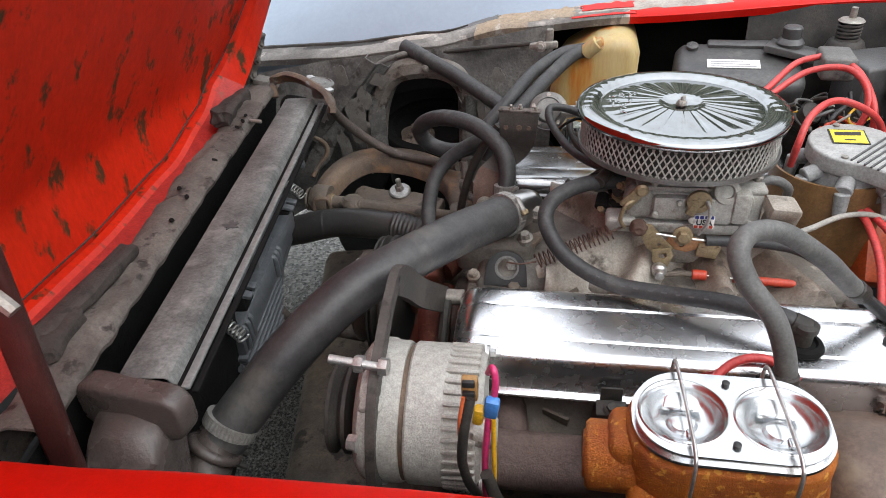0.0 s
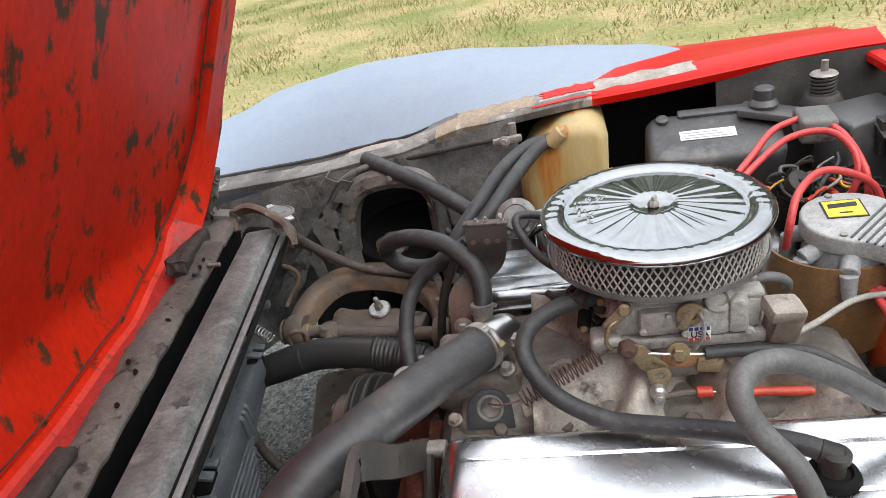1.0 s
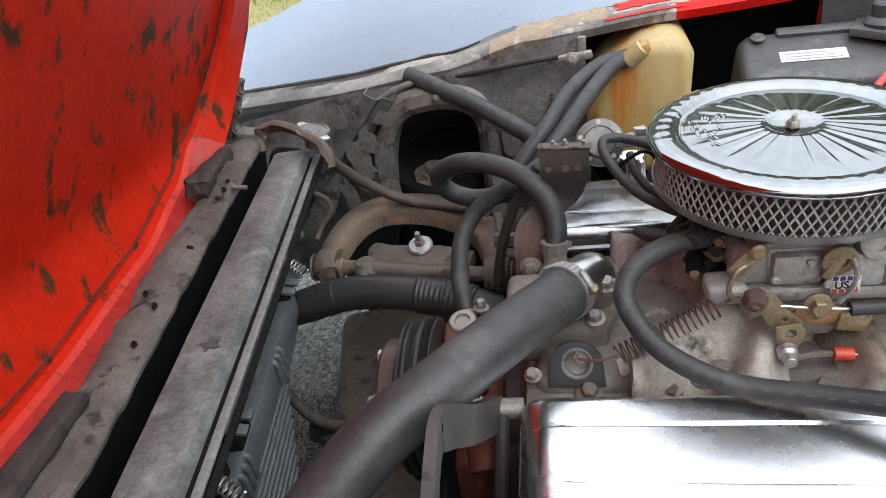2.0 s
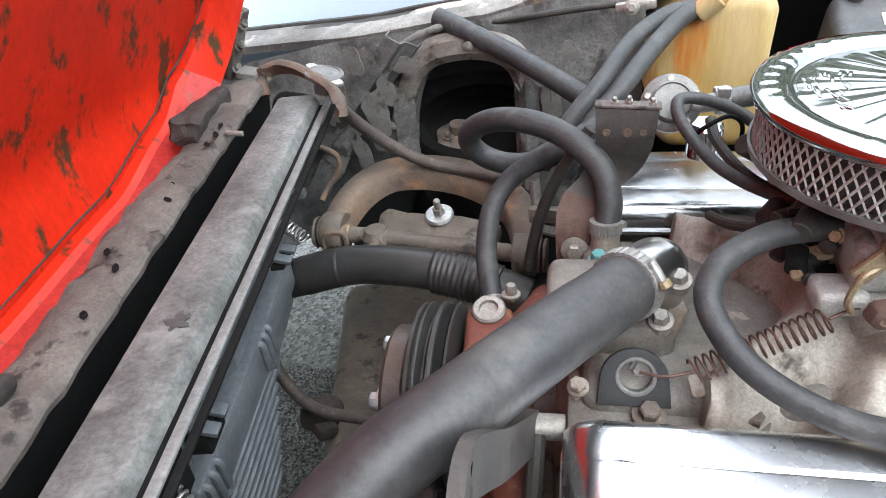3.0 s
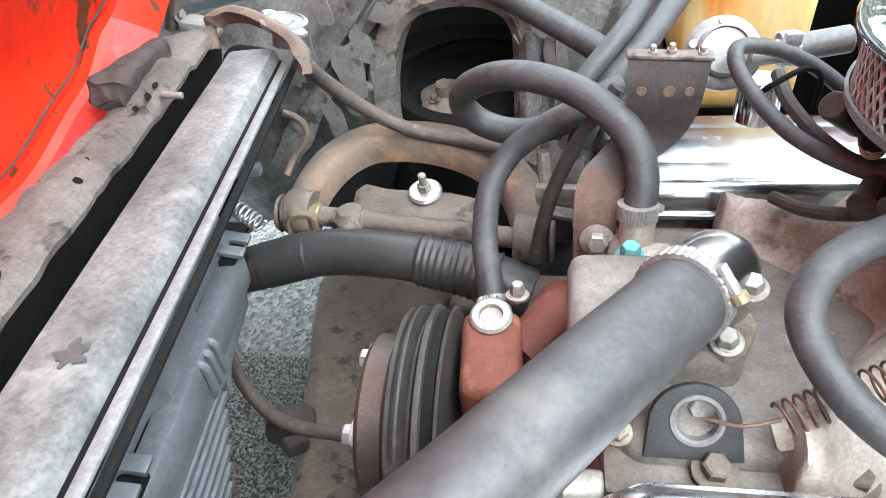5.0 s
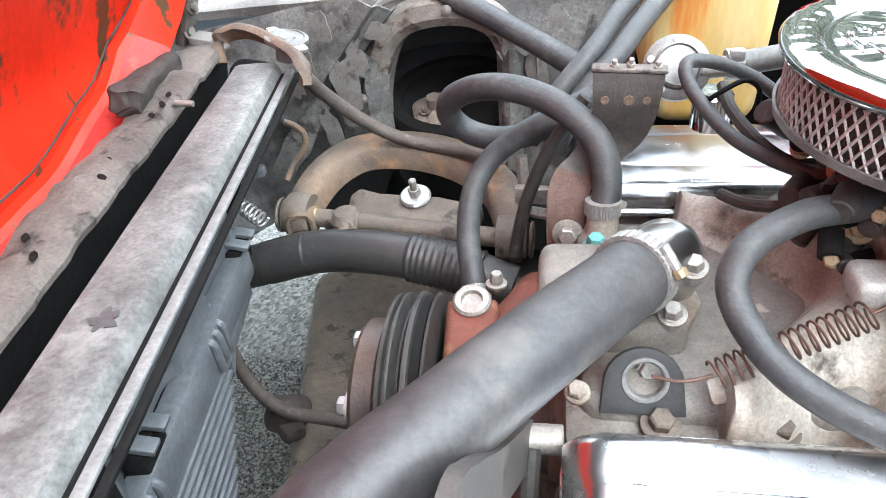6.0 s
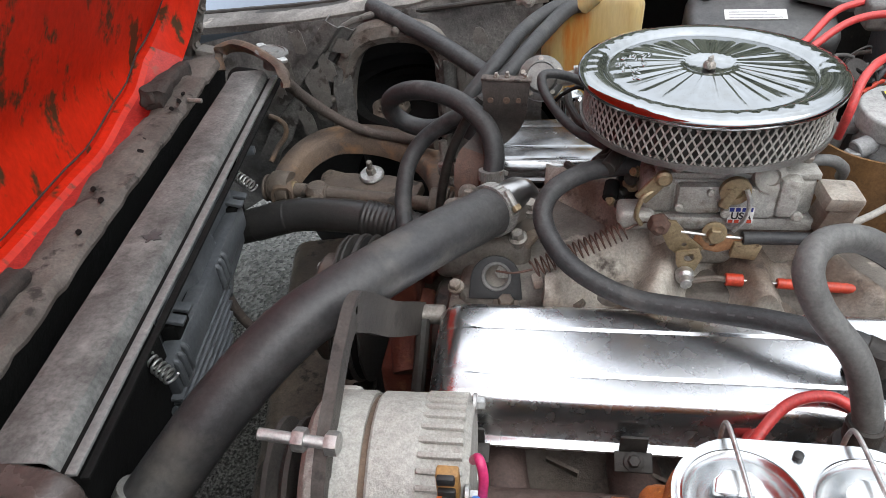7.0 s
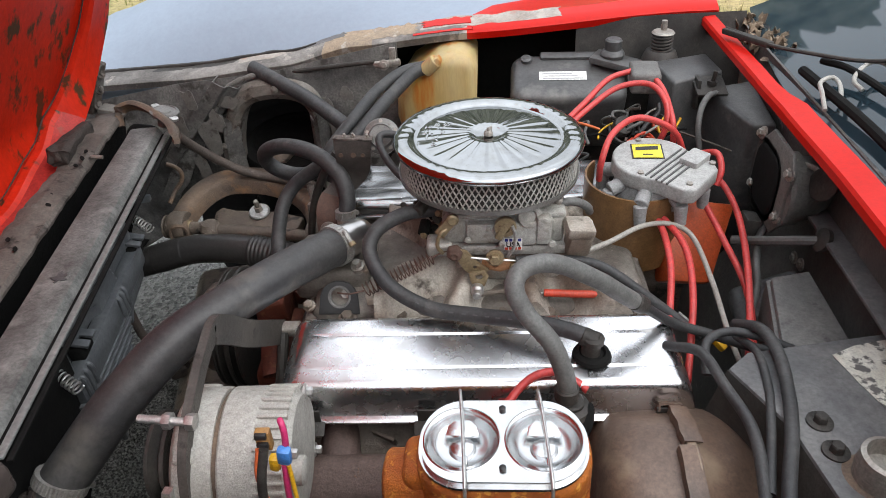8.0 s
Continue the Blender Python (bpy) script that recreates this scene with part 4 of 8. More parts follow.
    lathe(bm, [(0.018, -0.03), (0.018, -0.004), (0.031, -0.003), (0.0335, 0.0), (0.033, 0.005), (0.027, 0.0075), (0.0255, 0.0055), (0.014, 0.005), (0.012, 0.0075), (0.0, 0.008)], m, 48)
    cap = part("pressure_cap", bm, CANGREY, r, "dull plated pressure cap")
    for side in (-1, 1):
        bm = B()
        slab(bm, [(0.028, -0.011), (0.047, -0.008), (0.049, 0.0), (0.047, 0.008), (0.028, 0.011)], 0.007, m @ pose(0, 0, 0.0045, 0, 0, 90 - 90 * side), 0.002)
        part("cap_ear", bm, ZINC, cap, "bright worn cap ear")
    bm = B()
    tube(bm, [(-0.120, 0.335, 0.600), (-0.105, 0.345, 0.607), (-0.097, 0.362, 0.616), (-0.096, 0.385, 0.632), (-0.090, 0.408, 0.650)], 0.0235, 22, 8)
    lathe(bm, [(0.024, 0), (0.029, 0.002), (0.030, 0.006), (0.028, 0.010), (0.024, 0.011)], Matrix.Translation((-0.096, 0.392, 0.637)) @ Vector((0.4, 0.6, 0.7)).to_track_quat("Z", "Y").to_matrix().to_4x4(), 30)
    part("outlet_neck", bm, TANKDARK, r, "dark outlet neck with a rolled bead", smooth=60)
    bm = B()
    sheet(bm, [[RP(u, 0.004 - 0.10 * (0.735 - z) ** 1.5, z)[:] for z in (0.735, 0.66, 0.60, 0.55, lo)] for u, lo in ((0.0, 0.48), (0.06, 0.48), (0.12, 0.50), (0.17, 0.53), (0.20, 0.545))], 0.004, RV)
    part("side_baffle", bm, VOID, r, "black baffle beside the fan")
    bm = B()
    tube(bm, [RP(0.035, 0.012, 0.60), RP(0.03, 0.035, 0.605), RP(0.028, 0.05, 0.60)], 0.003, 8, 4)
    tube(bm, [RP(0.045, 0.012, 0.61), RP(0.04, 0.035, 0.615), RP(0.036, 0.05, 0.61)], 0.003, 8, 4)
    part("drain_prong", bm, SATIN, r, "dark prongs at the tank foot")


radiator()


def support():
    s = thing("radiator_support", RP(0.34, -0.09, 0.3), "rusty dusty radiator support bar with slots", "support bar")
    bm = B()
    rows = []
    for i in range(81):
        u = -0.06 + 0.86 * i / 80
        d = 0.008 * noise.noise((u * 8, 0, 0)) + 0.007 * noise.noise((u * 25, 5, 0))
        rows.append([RP(u, v + (d * 0.8 if v > -0.07 else 0), z + d * k + 0.006 * noise.noise((u * 40, v * 60, 2)))[:] for v, z, k in ((-0.120, 0.70, 0), (-0.119, 0.752, 1), (-0.114, 0.759, 1), (-0.105, 0.761, 1), (-0.095, 0.762, 1), (-0.085, 0.762, 1), (-0.075, 0.761, 1), (-0.068, 0.758, 1), (-0.065, 0.752, 1), (-0.066, 0.747, 1))])
    sheet(bm, rows, 0.0025)
    part("bar", bm, RUSTBAR, s)
    for u, v in ((0.27, -0.064), (0.33, -0.066), (0.355, -0.085), (0.44, -0.063), (0.47, -0.070), (0.56, -0.064), (0.585, -0.062), (0.61, -0.064)):
        bm = B()
        w = 0.006 + 0.007 * abs(noise.noise((u * 37, 0, 0)))
        slab(bm, [(-w, 0.0), (-w * 0.4, 0.0028), (w * 0.5, 0.0034), (w, 0.001), (w * 0.5, -0.0018), (-w * 0.3, -0.003)], 0.001, RM(u, v - 0.012, 0.7645) @ pose(0, 0, 0, 0, 0, 60 * noise.noise((u * 51, 3, 0)) + 15), 0)
        part("slot", bm, VOID, s, "dark slot")
    for u, ln, hgt in ((0.640, 0.135, 0.022), (0.105, 0.20, 0.014)):
        bm = B()
        box(bm, (ln, 0.026, hgt), RM(u, -0.108, 0.771) @ pose(0, 0, 0, 0, 4, -4), 0.006, 2)
        box(bm, (ln * 0.35, 0.030, hgt + 0.004), RM(u - ln * 0.30, -0.105, 0.772), 0.006, 2)
        bmesh.ops.subdivide_edges(bm, edges=bm.edges[:], cuts=3, use_grid_fill=True)
        for v in bm.verts:
            v.co += Vector((noise.noise(v.co * 70), noise.noise(v.co * 70 + Vector((9, 0, 0))), noise.noise(v.co * 60 + Vector((0, 9, 0))))) * 0.006
        part("bump_rubber", bm, PERISHED, s, "perished black bump rubber")
    # added near-black sheet: the gap's shade below the bar as colour
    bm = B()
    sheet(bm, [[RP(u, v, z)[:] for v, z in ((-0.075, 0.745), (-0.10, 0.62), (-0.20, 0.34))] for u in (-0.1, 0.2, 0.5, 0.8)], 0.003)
    part("gap_shade_sheet", bm, VOID, s, "black sheet standing in for the dark gap below the bar")
    bm = B()
    rod(bm, RP(0.60, -0.068, 0.758), RP(0.597, -0.048, 0.757), 0.0032)
    part("pin", bm, DULLZINC, s, "bare steel pin")


support()


# ---- electric fan ----
def FP(u, s, n):
    """A place on the fan: u along the radiator, s down its upright back face, n out from it."""
    return RP(u, -0.006 + n, 0.735 - s)


def FM(u, s, n):
    return frame_of(FP(u, s, n), RU, RV)


def scallop(u, s):
    """Depth of the two hollows beside the round duct."""
    a = 0.445 + 0.25 * (s - 0.04)
    far = max(0.0, min(1.0, (u - (0.378 + 0.35 * (s - 0.03))) / 0.006)) * max(0.0, min(1.0, (a + 0.02 - u) / 0.02))
    edge = 0.315 - 1.6 * max(0.0, 0.062 - s)
    near = max(0.0, min(1.0, (edge - u) / 0.012)) * max(0.0, min(1.0, (u - 0.205) / 0.02))
    return 0.010 * far + 0.012 * near


def fan():
    f = thing("cooling_fan", FP(0.31, 0.2, 0), "black plastic electric cooling fan clipped behind the radiator", "cooling fan")
    bm = B()
    cols = [0.165 + 0.318 * i / 80 for i in range(81)]
    sheet(bm, [[FP(u, s, 0.006 - scallop(u, s))[:] for s in [0.004 + 0.078 * j / 24 for j in range(25)]] for u in cols], 0.003, RV)
    part("shroud_face", bm, PLASTIC, f, "smooth black shroud face with hollows", smooth=40)
    bm = B()
    slab(bm, [(0.185, -0.030), (0.186, -0.066), (0.372, -0.068), (0.384, -0.060), (0.480, -0.058), (0.485, -0.052), (0.485, -0.030), (0.478, -0.024), (0.19, -0.024)], 0.020, FM(0, 0.055, 0.016), 0.003)
    part("shroud_rail", bm, PLASTIC, f, "long raised rail")
    bm = B()
    slab(bm, [(0.386, -0.058), (0.476, -0.054), (0.470, -0.075), (0.400, -0.082), (0.380, -0.10)], 0.012, FM(0, 0.055, 0.012), 0.002)
    part("rail_skirt", bm, PLASTIC, f)
    for u in (0.196, 0.352):
        for k in range(3):
            bm = B()
            tube(bm, [FP(u + k * 0.012, 0.083, 0.012), FP(u + k * 0.012, 0.086, 0.0175), FP(u + k * 0.012, 0.100, 0.0185), FP(u + k * 0.012 + 0.001, 0.113, 0.0175), FP(u + k * 0.012 + 0.001, 0.117, 0.012)], 0.0040, 10, 5)
            part("rail_rib", bm, PLASTIC, f)
    for k in range(9):
        bm = B()
        u0, u1 = 0.180 + 0.003 * k, 0.374 - 0.0105 * k
        s = 0.122 + 0.0088 * k
        slab(bm, [(u0, -0.0026), (u1, -0.0026), (u1 + 0.004, 0.0), (u1, 0.0026), (u0, 0.0026)], 0.022, FM(0, s, 0.018 + 0.0012 * k), 0.0012)
        part("guard_bar", bm, PLASTIC, f)
        bm = B()
        box(bm, (0.009, 0.0085, 0.014), FM(u1 - 0.004, s + 0.004, 0.008), 0.001)
        part("guard_tooth", bm, PLASTIC, f)
    # added black sheet that paints the shade seen between the guard bars
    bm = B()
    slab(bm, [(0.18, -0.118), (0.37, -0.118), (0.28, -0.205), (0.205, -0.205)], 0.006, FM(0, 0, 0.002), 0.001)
    part("guard_shade", bm, VOID, f, "black sheet standing in for the dark space behind the guard")
    bm = B()
    tube(bm, [FP(0.172, 0.128, 0.010), FP(0.186, 0.150, 0.022), FP(0.205, 0.19, 0.026), FP(0.215, 0.22, 0.022)], 0.005, 10, 6)
    part("guard_rim", bm, PLASTIC, f)
    for u, s in ((0.480, 0.066), (0.240, 0.054)):
        bm = B()
        slab(bm, [(-0.016, -0.012), (0.016, -0.012), (0.016, 0.014), (0.0035, 0.014), (0.0035, 0.0), (0.0018, -0.002), (-0.0018, -0.002), (-0.0035, 0.0), (-0.0035, 0.014), (-0.016, 0.014)], 0.005, Matrix.Translation(FP(u, s, 0.010)) @ frame_of((0, 0, 0), RU, (0, 0, 1)) @ pose(0, 0, 0, -16, 0, 180), 0.001)
        lug = part("slotted_lug", bm, PLASTIC, f, "slotted mounting lug")
        bm = B()
        box(bm, (0.034, 0.018, 0.026), Matrix.Translation(FP(u, s + 0.020, 0.005)) @ frame_of((0, 0, 0), RU, (0, 0, 1)), 0.002)
        part("lug_block", bm, VOID, lug, "dark block under the lug")
    for u, s in ((0.512, 0.060), (0.165, 0.060)):
        bm = B()
        coil(bm, FP(u + 0.010, s - 0.004, 0.004), FP(u - 0.006, s + 0.008, 0.030), 0.0070, 0.0014, 6)
        part("clip_spring", bm, ZINC, f, "small bright retaining spring")
    bm = B()
    box(bm, (0.012, 0.010, 0.03), FM(0.540, 0.030, 0.018), 0.002)
    part("clip_block", bm, PLASTIC, f, "grey spring anchor")


fan()


# ---- engine ----
EX = Vector((math.cos(radians(3.4)), math.sin(radians(3.4)), 0))
EY = Vector((-EX.y, EX.x, 0))
E0 = Vector((0.098, 0.770, 0.0))


def EP(s, w, z):
    """s back along the crankshaft, w to the far side, z up."""
    p = E0 + EX * s + EY * w
    return Vector((p.x, p.y, z))


def EM(s, w, z, rx=0, ry=0, rz=0):
    return frame_of(EP(s, w, z), EX, (0, 0, 1)) @ pose(0, 0, 0, rx, ry, rz)


MANIFOLD = grime("maroon_brown_iron", (0.10, 0.066, 0.058), (0.15, 0.105, 0.09), (0.20, 0.10, 0.05), rough=0.75, scale=20, bump=0.6, spots=0.66)


def engine():
    e = thing("engine", EP(0.23, 0, 0.35), "oily V8 engine block with rusty heads", "engine")
    bm = B()
    box(bm, (0.48, 0.24, 0.24), EM(0.24, 0, 0.52), 0.02, 3)
    box(bm, (0.46, 0.20, 0.2), EM(0.24, 0, 0.32), 0.03, 3)
    part("block", bm, DARKRUST, e, "oily dark iron block")
    for side in (-1, 1):
        bm = B()
        box(bm, (0.47, 0.15, 0.10), EM(0.24, side * 0.185, 0.585) @ pose(0, 0, 0, side * -36), 0.012, 3)
        for k in range(4):
            box(bm, (0.03, 0.03, 0.05), EM(0.08 + 0.11 * k, side * 0.235, 0.56), 0.008, 2)
        part("cylinder_head", bm, DARKRUST, e, "oily cylinder head")
    bm = B()
    box(bm, (0.44, 0.060, 0.055), EM(0.25, -0.30, 0.592) @ pose(0, 0, 0, 30), 0.02, 4)
    manifold = part("exhaust_manifold", bm, MANIFOLD, e, "dark rusty exhaust manifold")
    for k in range(4):
        bm = B()
        tube(bm, [EP(0.07 + 0.115 * k, -0.22, 0.60), EP(0.075 + 0.115 * k, -0.265, 0.60), EP(0.085 + 0.115 * k, -0.295, 0.57)], 0.023, 14, 5)
        part("runner", bm, MANIFOLD, manifold)
    for s0 in (0.165, 0.255):
        bm = B()
        box(bm, (0.024, 0.020, 0.030), EM(s0, -0.298, 0.622) @ pose(0, 0, 0, 30), 0.003)
        part("lug", bm, MANIFOLD, manifold)
    # front cover and pulleys
    bm = B()
    lathe(bm, [(0.09, 0), (0.09, 0.02), (0.085, 0.024), (0.0, 0.024)], EM(0.0, 0, 0.50, 0, -90), 30)
    part("timing_cover", bm, DARKRUST, e)


engine()


def valve_cover(side, mat, label):
    """A pressed cover: sloping rail flange, nearly level crown with two ribs, and a steep outer face."""
    c = thing("valve_cover", EP(0.24, side * 0.19, 0.62), label, "valve cover", "valve covers")
    drop = -0.02 if side > 0 else 0.0

    def W(s, o, z):
        return EP(s, side * (0.122 + o), z)
    bm = B()
    prof = [(0.009, 0.674), (0.011, 0.686), (0.014, 0.694), (0.018, 0.6985), (0.0230, 0.7003), (0.0250, 0.7005), (0.0264, 0.7005), (0.0474, 0.7005), (0.0482, 0.7004), (0.0506, 0.6982), (0.0512, 0.6982), (0.0526, 0.7005), (0.0534, 0.7007), (0.0542, 0.7007), (0.1034, 0.7014), (0.1042, 0.7013), (0.1066, 0.6991), (0.1072, 0.6991), (0.1086, 0.7014), (0.1094, 0.7015), (0.1102, 0.7015), (0.1240, 0.7013), (0.1256, 0.7012), (0.1286, 0.7004), (0.1325, 0.6978), (0.1348, 0.692), (0.1358, 0.680), (0.137, 0.662), (0.137, 0.653)]
    mid = Vector((0.075, 0.668))
    # closer rings where the ends round over
    full = []
    for i in range(61):
        s = 0.008 + 0.468 * i / 60
        if i < 12:
            s = 0.008 + 0.036 * (i / 12) ** 1.6
        elif i > 48:
            s = 0.476 - 0.036 * ((60 - i) / 12) ** 1.6
        else:
            s = 0.044 + 0.396 * (i - 12) / 36
        e = min(s - 0.008, 0.476 - s)
        k = 1.0 if e >= 0.026 else math.sqrt(max(0.0, 1 - ((0.026 - e) / 0.026) ** 2))
        rib = 1.0 if 0.045 < s < 0.445 and side < 0 else 0.0
        row = []
        for o, z in prof:
            base = 0.676 - 0.17 * (o - 0.01)
            if 0.0495 < o < 0.0520 or 0.1055 < o < 0.1080:
                z += 0.0024 * (1 - rib)
            oo = mid.x + (o - mid.x) * (0.955 + 0.045 * k)
            row.append(W(s, oo, base + (z - base) * k - drop * (o - 0.02))[:])
        full.append(row)
    sheet(bm, full, 0.0015)
    part("cover", bm, mat, c, smooth=50)
    bm = B()
    fl = round_rect(0.470, 0.146, 0.03)
    slab(bm, fl, 0.004, Matrix.Translation(W(0.242, 0.0735, 0.6675 - drop * 0.055)) @ frame_of((0, 0, 0), EX, EY * (side * (0.17 + drop)) + Vector((0, 0, 1))), 0.0012)
    part("rail_flange", bm, mat, c, "bright rail flange")
    for s in (0.05, 0.18, 0.31, 0.44):
        bm = B()
        box(bm, (0.030, 0.016, 0.003), Matrix.Translation(W(s, 0.153, 0.654 - drop * 0.13)) @ frame_of((0, 0, 0), EX, EY * (side * 0.6) + Vector((0, 0, 1))), 0.001)
        box(bm, (0.022, 0.003, 0.026), Matrix.Translation(W(s, 0.145, 0.662 - drop * 0.13)) @ frame_of((0, 0, 0), EX, (0, 0, 1)), 0.001)
        bolt(bm, W(s, 0.154, 0.656 - drop * 0.13), EY * (side * 0.6) + Vector((0, 0, 1)), 0.005, 0.007)
        part("hold_down_tab", bm, SATIN, c, "black hold-down tab")
    return c


vc = valve_cover(-1, SATINCHROME, "satin chrome ribbed valve cover with scuffs")
vc2 = valve_cover(1, FARCHROME, "satin chrome valve cover behind the hoses")


MANIGREY = grime("grimy_grey_iron", (0.21, 0.192, 0.168), (0.105, 0.088, 0.073), (0.33, 0.295, 0.25), rough=0.62, scale=18, fine=120, bump=0.6, amount=1.0, spots=0.65)


def intake():
    m = thing("intake_manifold", EP(0.24, 0, 0.64), "dirty cast aluminium intake manifold with runners", "intake manifold")
    bm = B()
    box(bm, (0.44, 0.21, 0.06), EM(0.24, 0, 0.655), 0.015, 3)
    box(bm, (0.46, 0.25, 0.016), EM(0.24, 0, 0.660), 0.005, 2)
    part("base", bm, MANIGREY, m)
    bm = B()
    box(bm, (0.16, 0.15, 0.05), EM(0.29, 0.01, 0.7165), 0.012, 3)
    part("carburettor_pad", bm, CAST, m)
    def swell(s, w):
        """Height of the casting: runners melting into one another towards the carburettor."""
        total = 0.0
        for side in (-1, 1):
            for s0, s1 in ((0.09, 0.215), (0.205, 0.25), (0.31, 0.30), (0.415, 0.335)):
                a, b = Vector((s0, side * 0.125)), Vector((s1, side * 0.02))
                f = max(0.0, min(1.0, (Vector((s, w)) - a).dot(b - a) / (b - a).length_squared))
                d = (Vector((s, w)) - a.lerp(b, f)).length
                total += math.exp(-(d / (0.025 + 0.008 * f)) ** 2 * 1.6) * (0.048 + 0.044 * f)
        return 0.664 + min(total, 0.085) * (1 - 0.25 * min(1, total / 0.085)) + 0.0022 * noise.noise((s * 40, w * 40, 0)) + 0.001 * noise.noise((s * 120, w * 120, 4))
    bm = B()
    sheet(bm, [[EP(s, w, 0.635 if i in (0, 72) or j in (0, 48) else swell(s, w))[:] for j, w in enumerate([-0.128 + 0.256 * j / 48 for j in range(49)])] for i, s in enumerate([0.103 + 0.357 * i / 72 for i in range(73)])], 0.006)
    part("runner_casting", bm, CAST, m, "stained lumpy cast runners", smooth=60)
    bm = B()
    box(bm, (0.103, 0.10, 0.05), EM(0.0415, -0.01, 0.685), 0.012, 3)
    part("water_crossover", bm, MANIGREY, m, "grimy grey cast water crossover")
    for s in (0.07, 0.14, 0.20, 0.27, 0.33, 0.40, 0.45):
        bm = B()
        bolt(bm, EP(s, -0.110, 0.673), (0, -0.2, 1), 0.008, 0.010)
        part("bolt", bm, DARKRUST, m)
    # raised letters, worn
    for k in range(3):
        bm = B()
        slab(bm, round_rect(0.010, 0.016, 0.003), 0.003, Matrix.Translation((0.205 + 0.011 * k, 0.672, 0.700 - 0.010 * (k % 2))) @ pose(0, 0, 0, 40, 0, 20), 0.0008)
        part("raised_mark", bm, CAST, m)
    # lifting eye
    arch = [(-0.027, -0.004)] + [(-0.025 * math.cos(math.pi * q / 12), 0.016 + 0.024 * math.sin(math.pi * q / 12)) for q in range(13)] + [(0.027, -0.004)]
    tilt = Matrix.Translation((0.163, 0.669, 0.680)) @ frame_of((0, 0, 0), EX, -EY * 0.95 + Vector((0, 0, 0.55)))
    bm = B()
    slab(bm, arch, 0.006, tilt, 0.0012, holes=((0.001, 0.019, 0.0120),))
    eye = part("lifting_eye", bm, TYRE, m, "dark steel lifting eye")
    bm = B()
    lathe(bm, [(0.0122, -0.0065), (0.0150, 0.0), (0.0146, 0.0010), (0.0128, 0.0012), (0.0115, 0.0), (0.0112, -0.0060), (0.0122, -0.0065)], tilt @ pose(0.001, 0.019, 0), 32, None)
    for f in [f for f in bm.faces if len(f.verts) > 4]:
        bm.faces.remove(f)
    part("worn_rim", bm, RELAYGREY, eye, "worn grey rim of the hole")
    bm = B()
    hexhead(bm, (0.168, 0.700, 0.684), (0.1, -0.8, 0.5), 0.0075, 0.008)
    part("bolt", bm, CARB, m, "grey bolt behind the eye")
    bm = B()
    bolt(bm, (0.122, 0.676, 0.682), (-0.1, -0.3, 1), 0.0065, 0.008, 1.3)
    part("bolt", bm, CAST, m)


intake()


def thermostat():
    t = thing("water_neck", (0.180, 0.755, 0.70), "chrome water neck with gasket paste on its bolts", "water neck")
    bm = B()
    m = Matrix.Translation((0.176, 0.763, 0.727)) @ pose(0, 0, 0, 10, -6, 0)
    lathe(bm, [(0.022, -0.022), (0.0245, -0.012), (0.0258, 0.002), (0.025, 0.014), (0.0215, 0.022), (0.015, 0.028), (0.007, 0.031), (0, 0.0315)], m, 40)
    tube(bm, [(0.180, 0.764, 0.735), (0.168, 0.750, 0.738), (0.150, 0.725, 0.742)], 0.0235, 24, 6)
    part("neck", bm, NECK, t, smooth=60)
    bm = B()
    slab(bm, [(-0.047, -0.004), (-0.043, -0.013), (-0.030, -0.018), (-0.015, -0.029), (0.015, -0.029), (0.030, -0.018), (0.043, -0.013), (0.047, -0.004), (0.047, 0.008), (0.038, 0.015), (0.018, 0.028), (-0.018, 0.028), (-0.038, 0.015), (-0.047, 0.008)], 0.009, Matrix.Translation((0.177, 0.757, 0.707)) @ pose(0, 0, 0, 0, 0, -78) @ Matrix.Scale(0.82, 4), 0.0025)
    part("flange", bm, CAST, t, "tarnished flange")
    for p in ((0.181, 0.724, 0.713), (0.193, 0.745, 0.737)):
        bm = B()
        rod(bm, Vector(p) - Vector((0, 0, 0.010)), Vector(p) + Vector((0, 0, 0.001)), 0.0078, 18)
        bolt(bm, p, (-0.1, -0.3, 0.9), 0.0066, 0.010, 1.45)
        part("bolt", bm, DULLZINC, t)


thermostat()


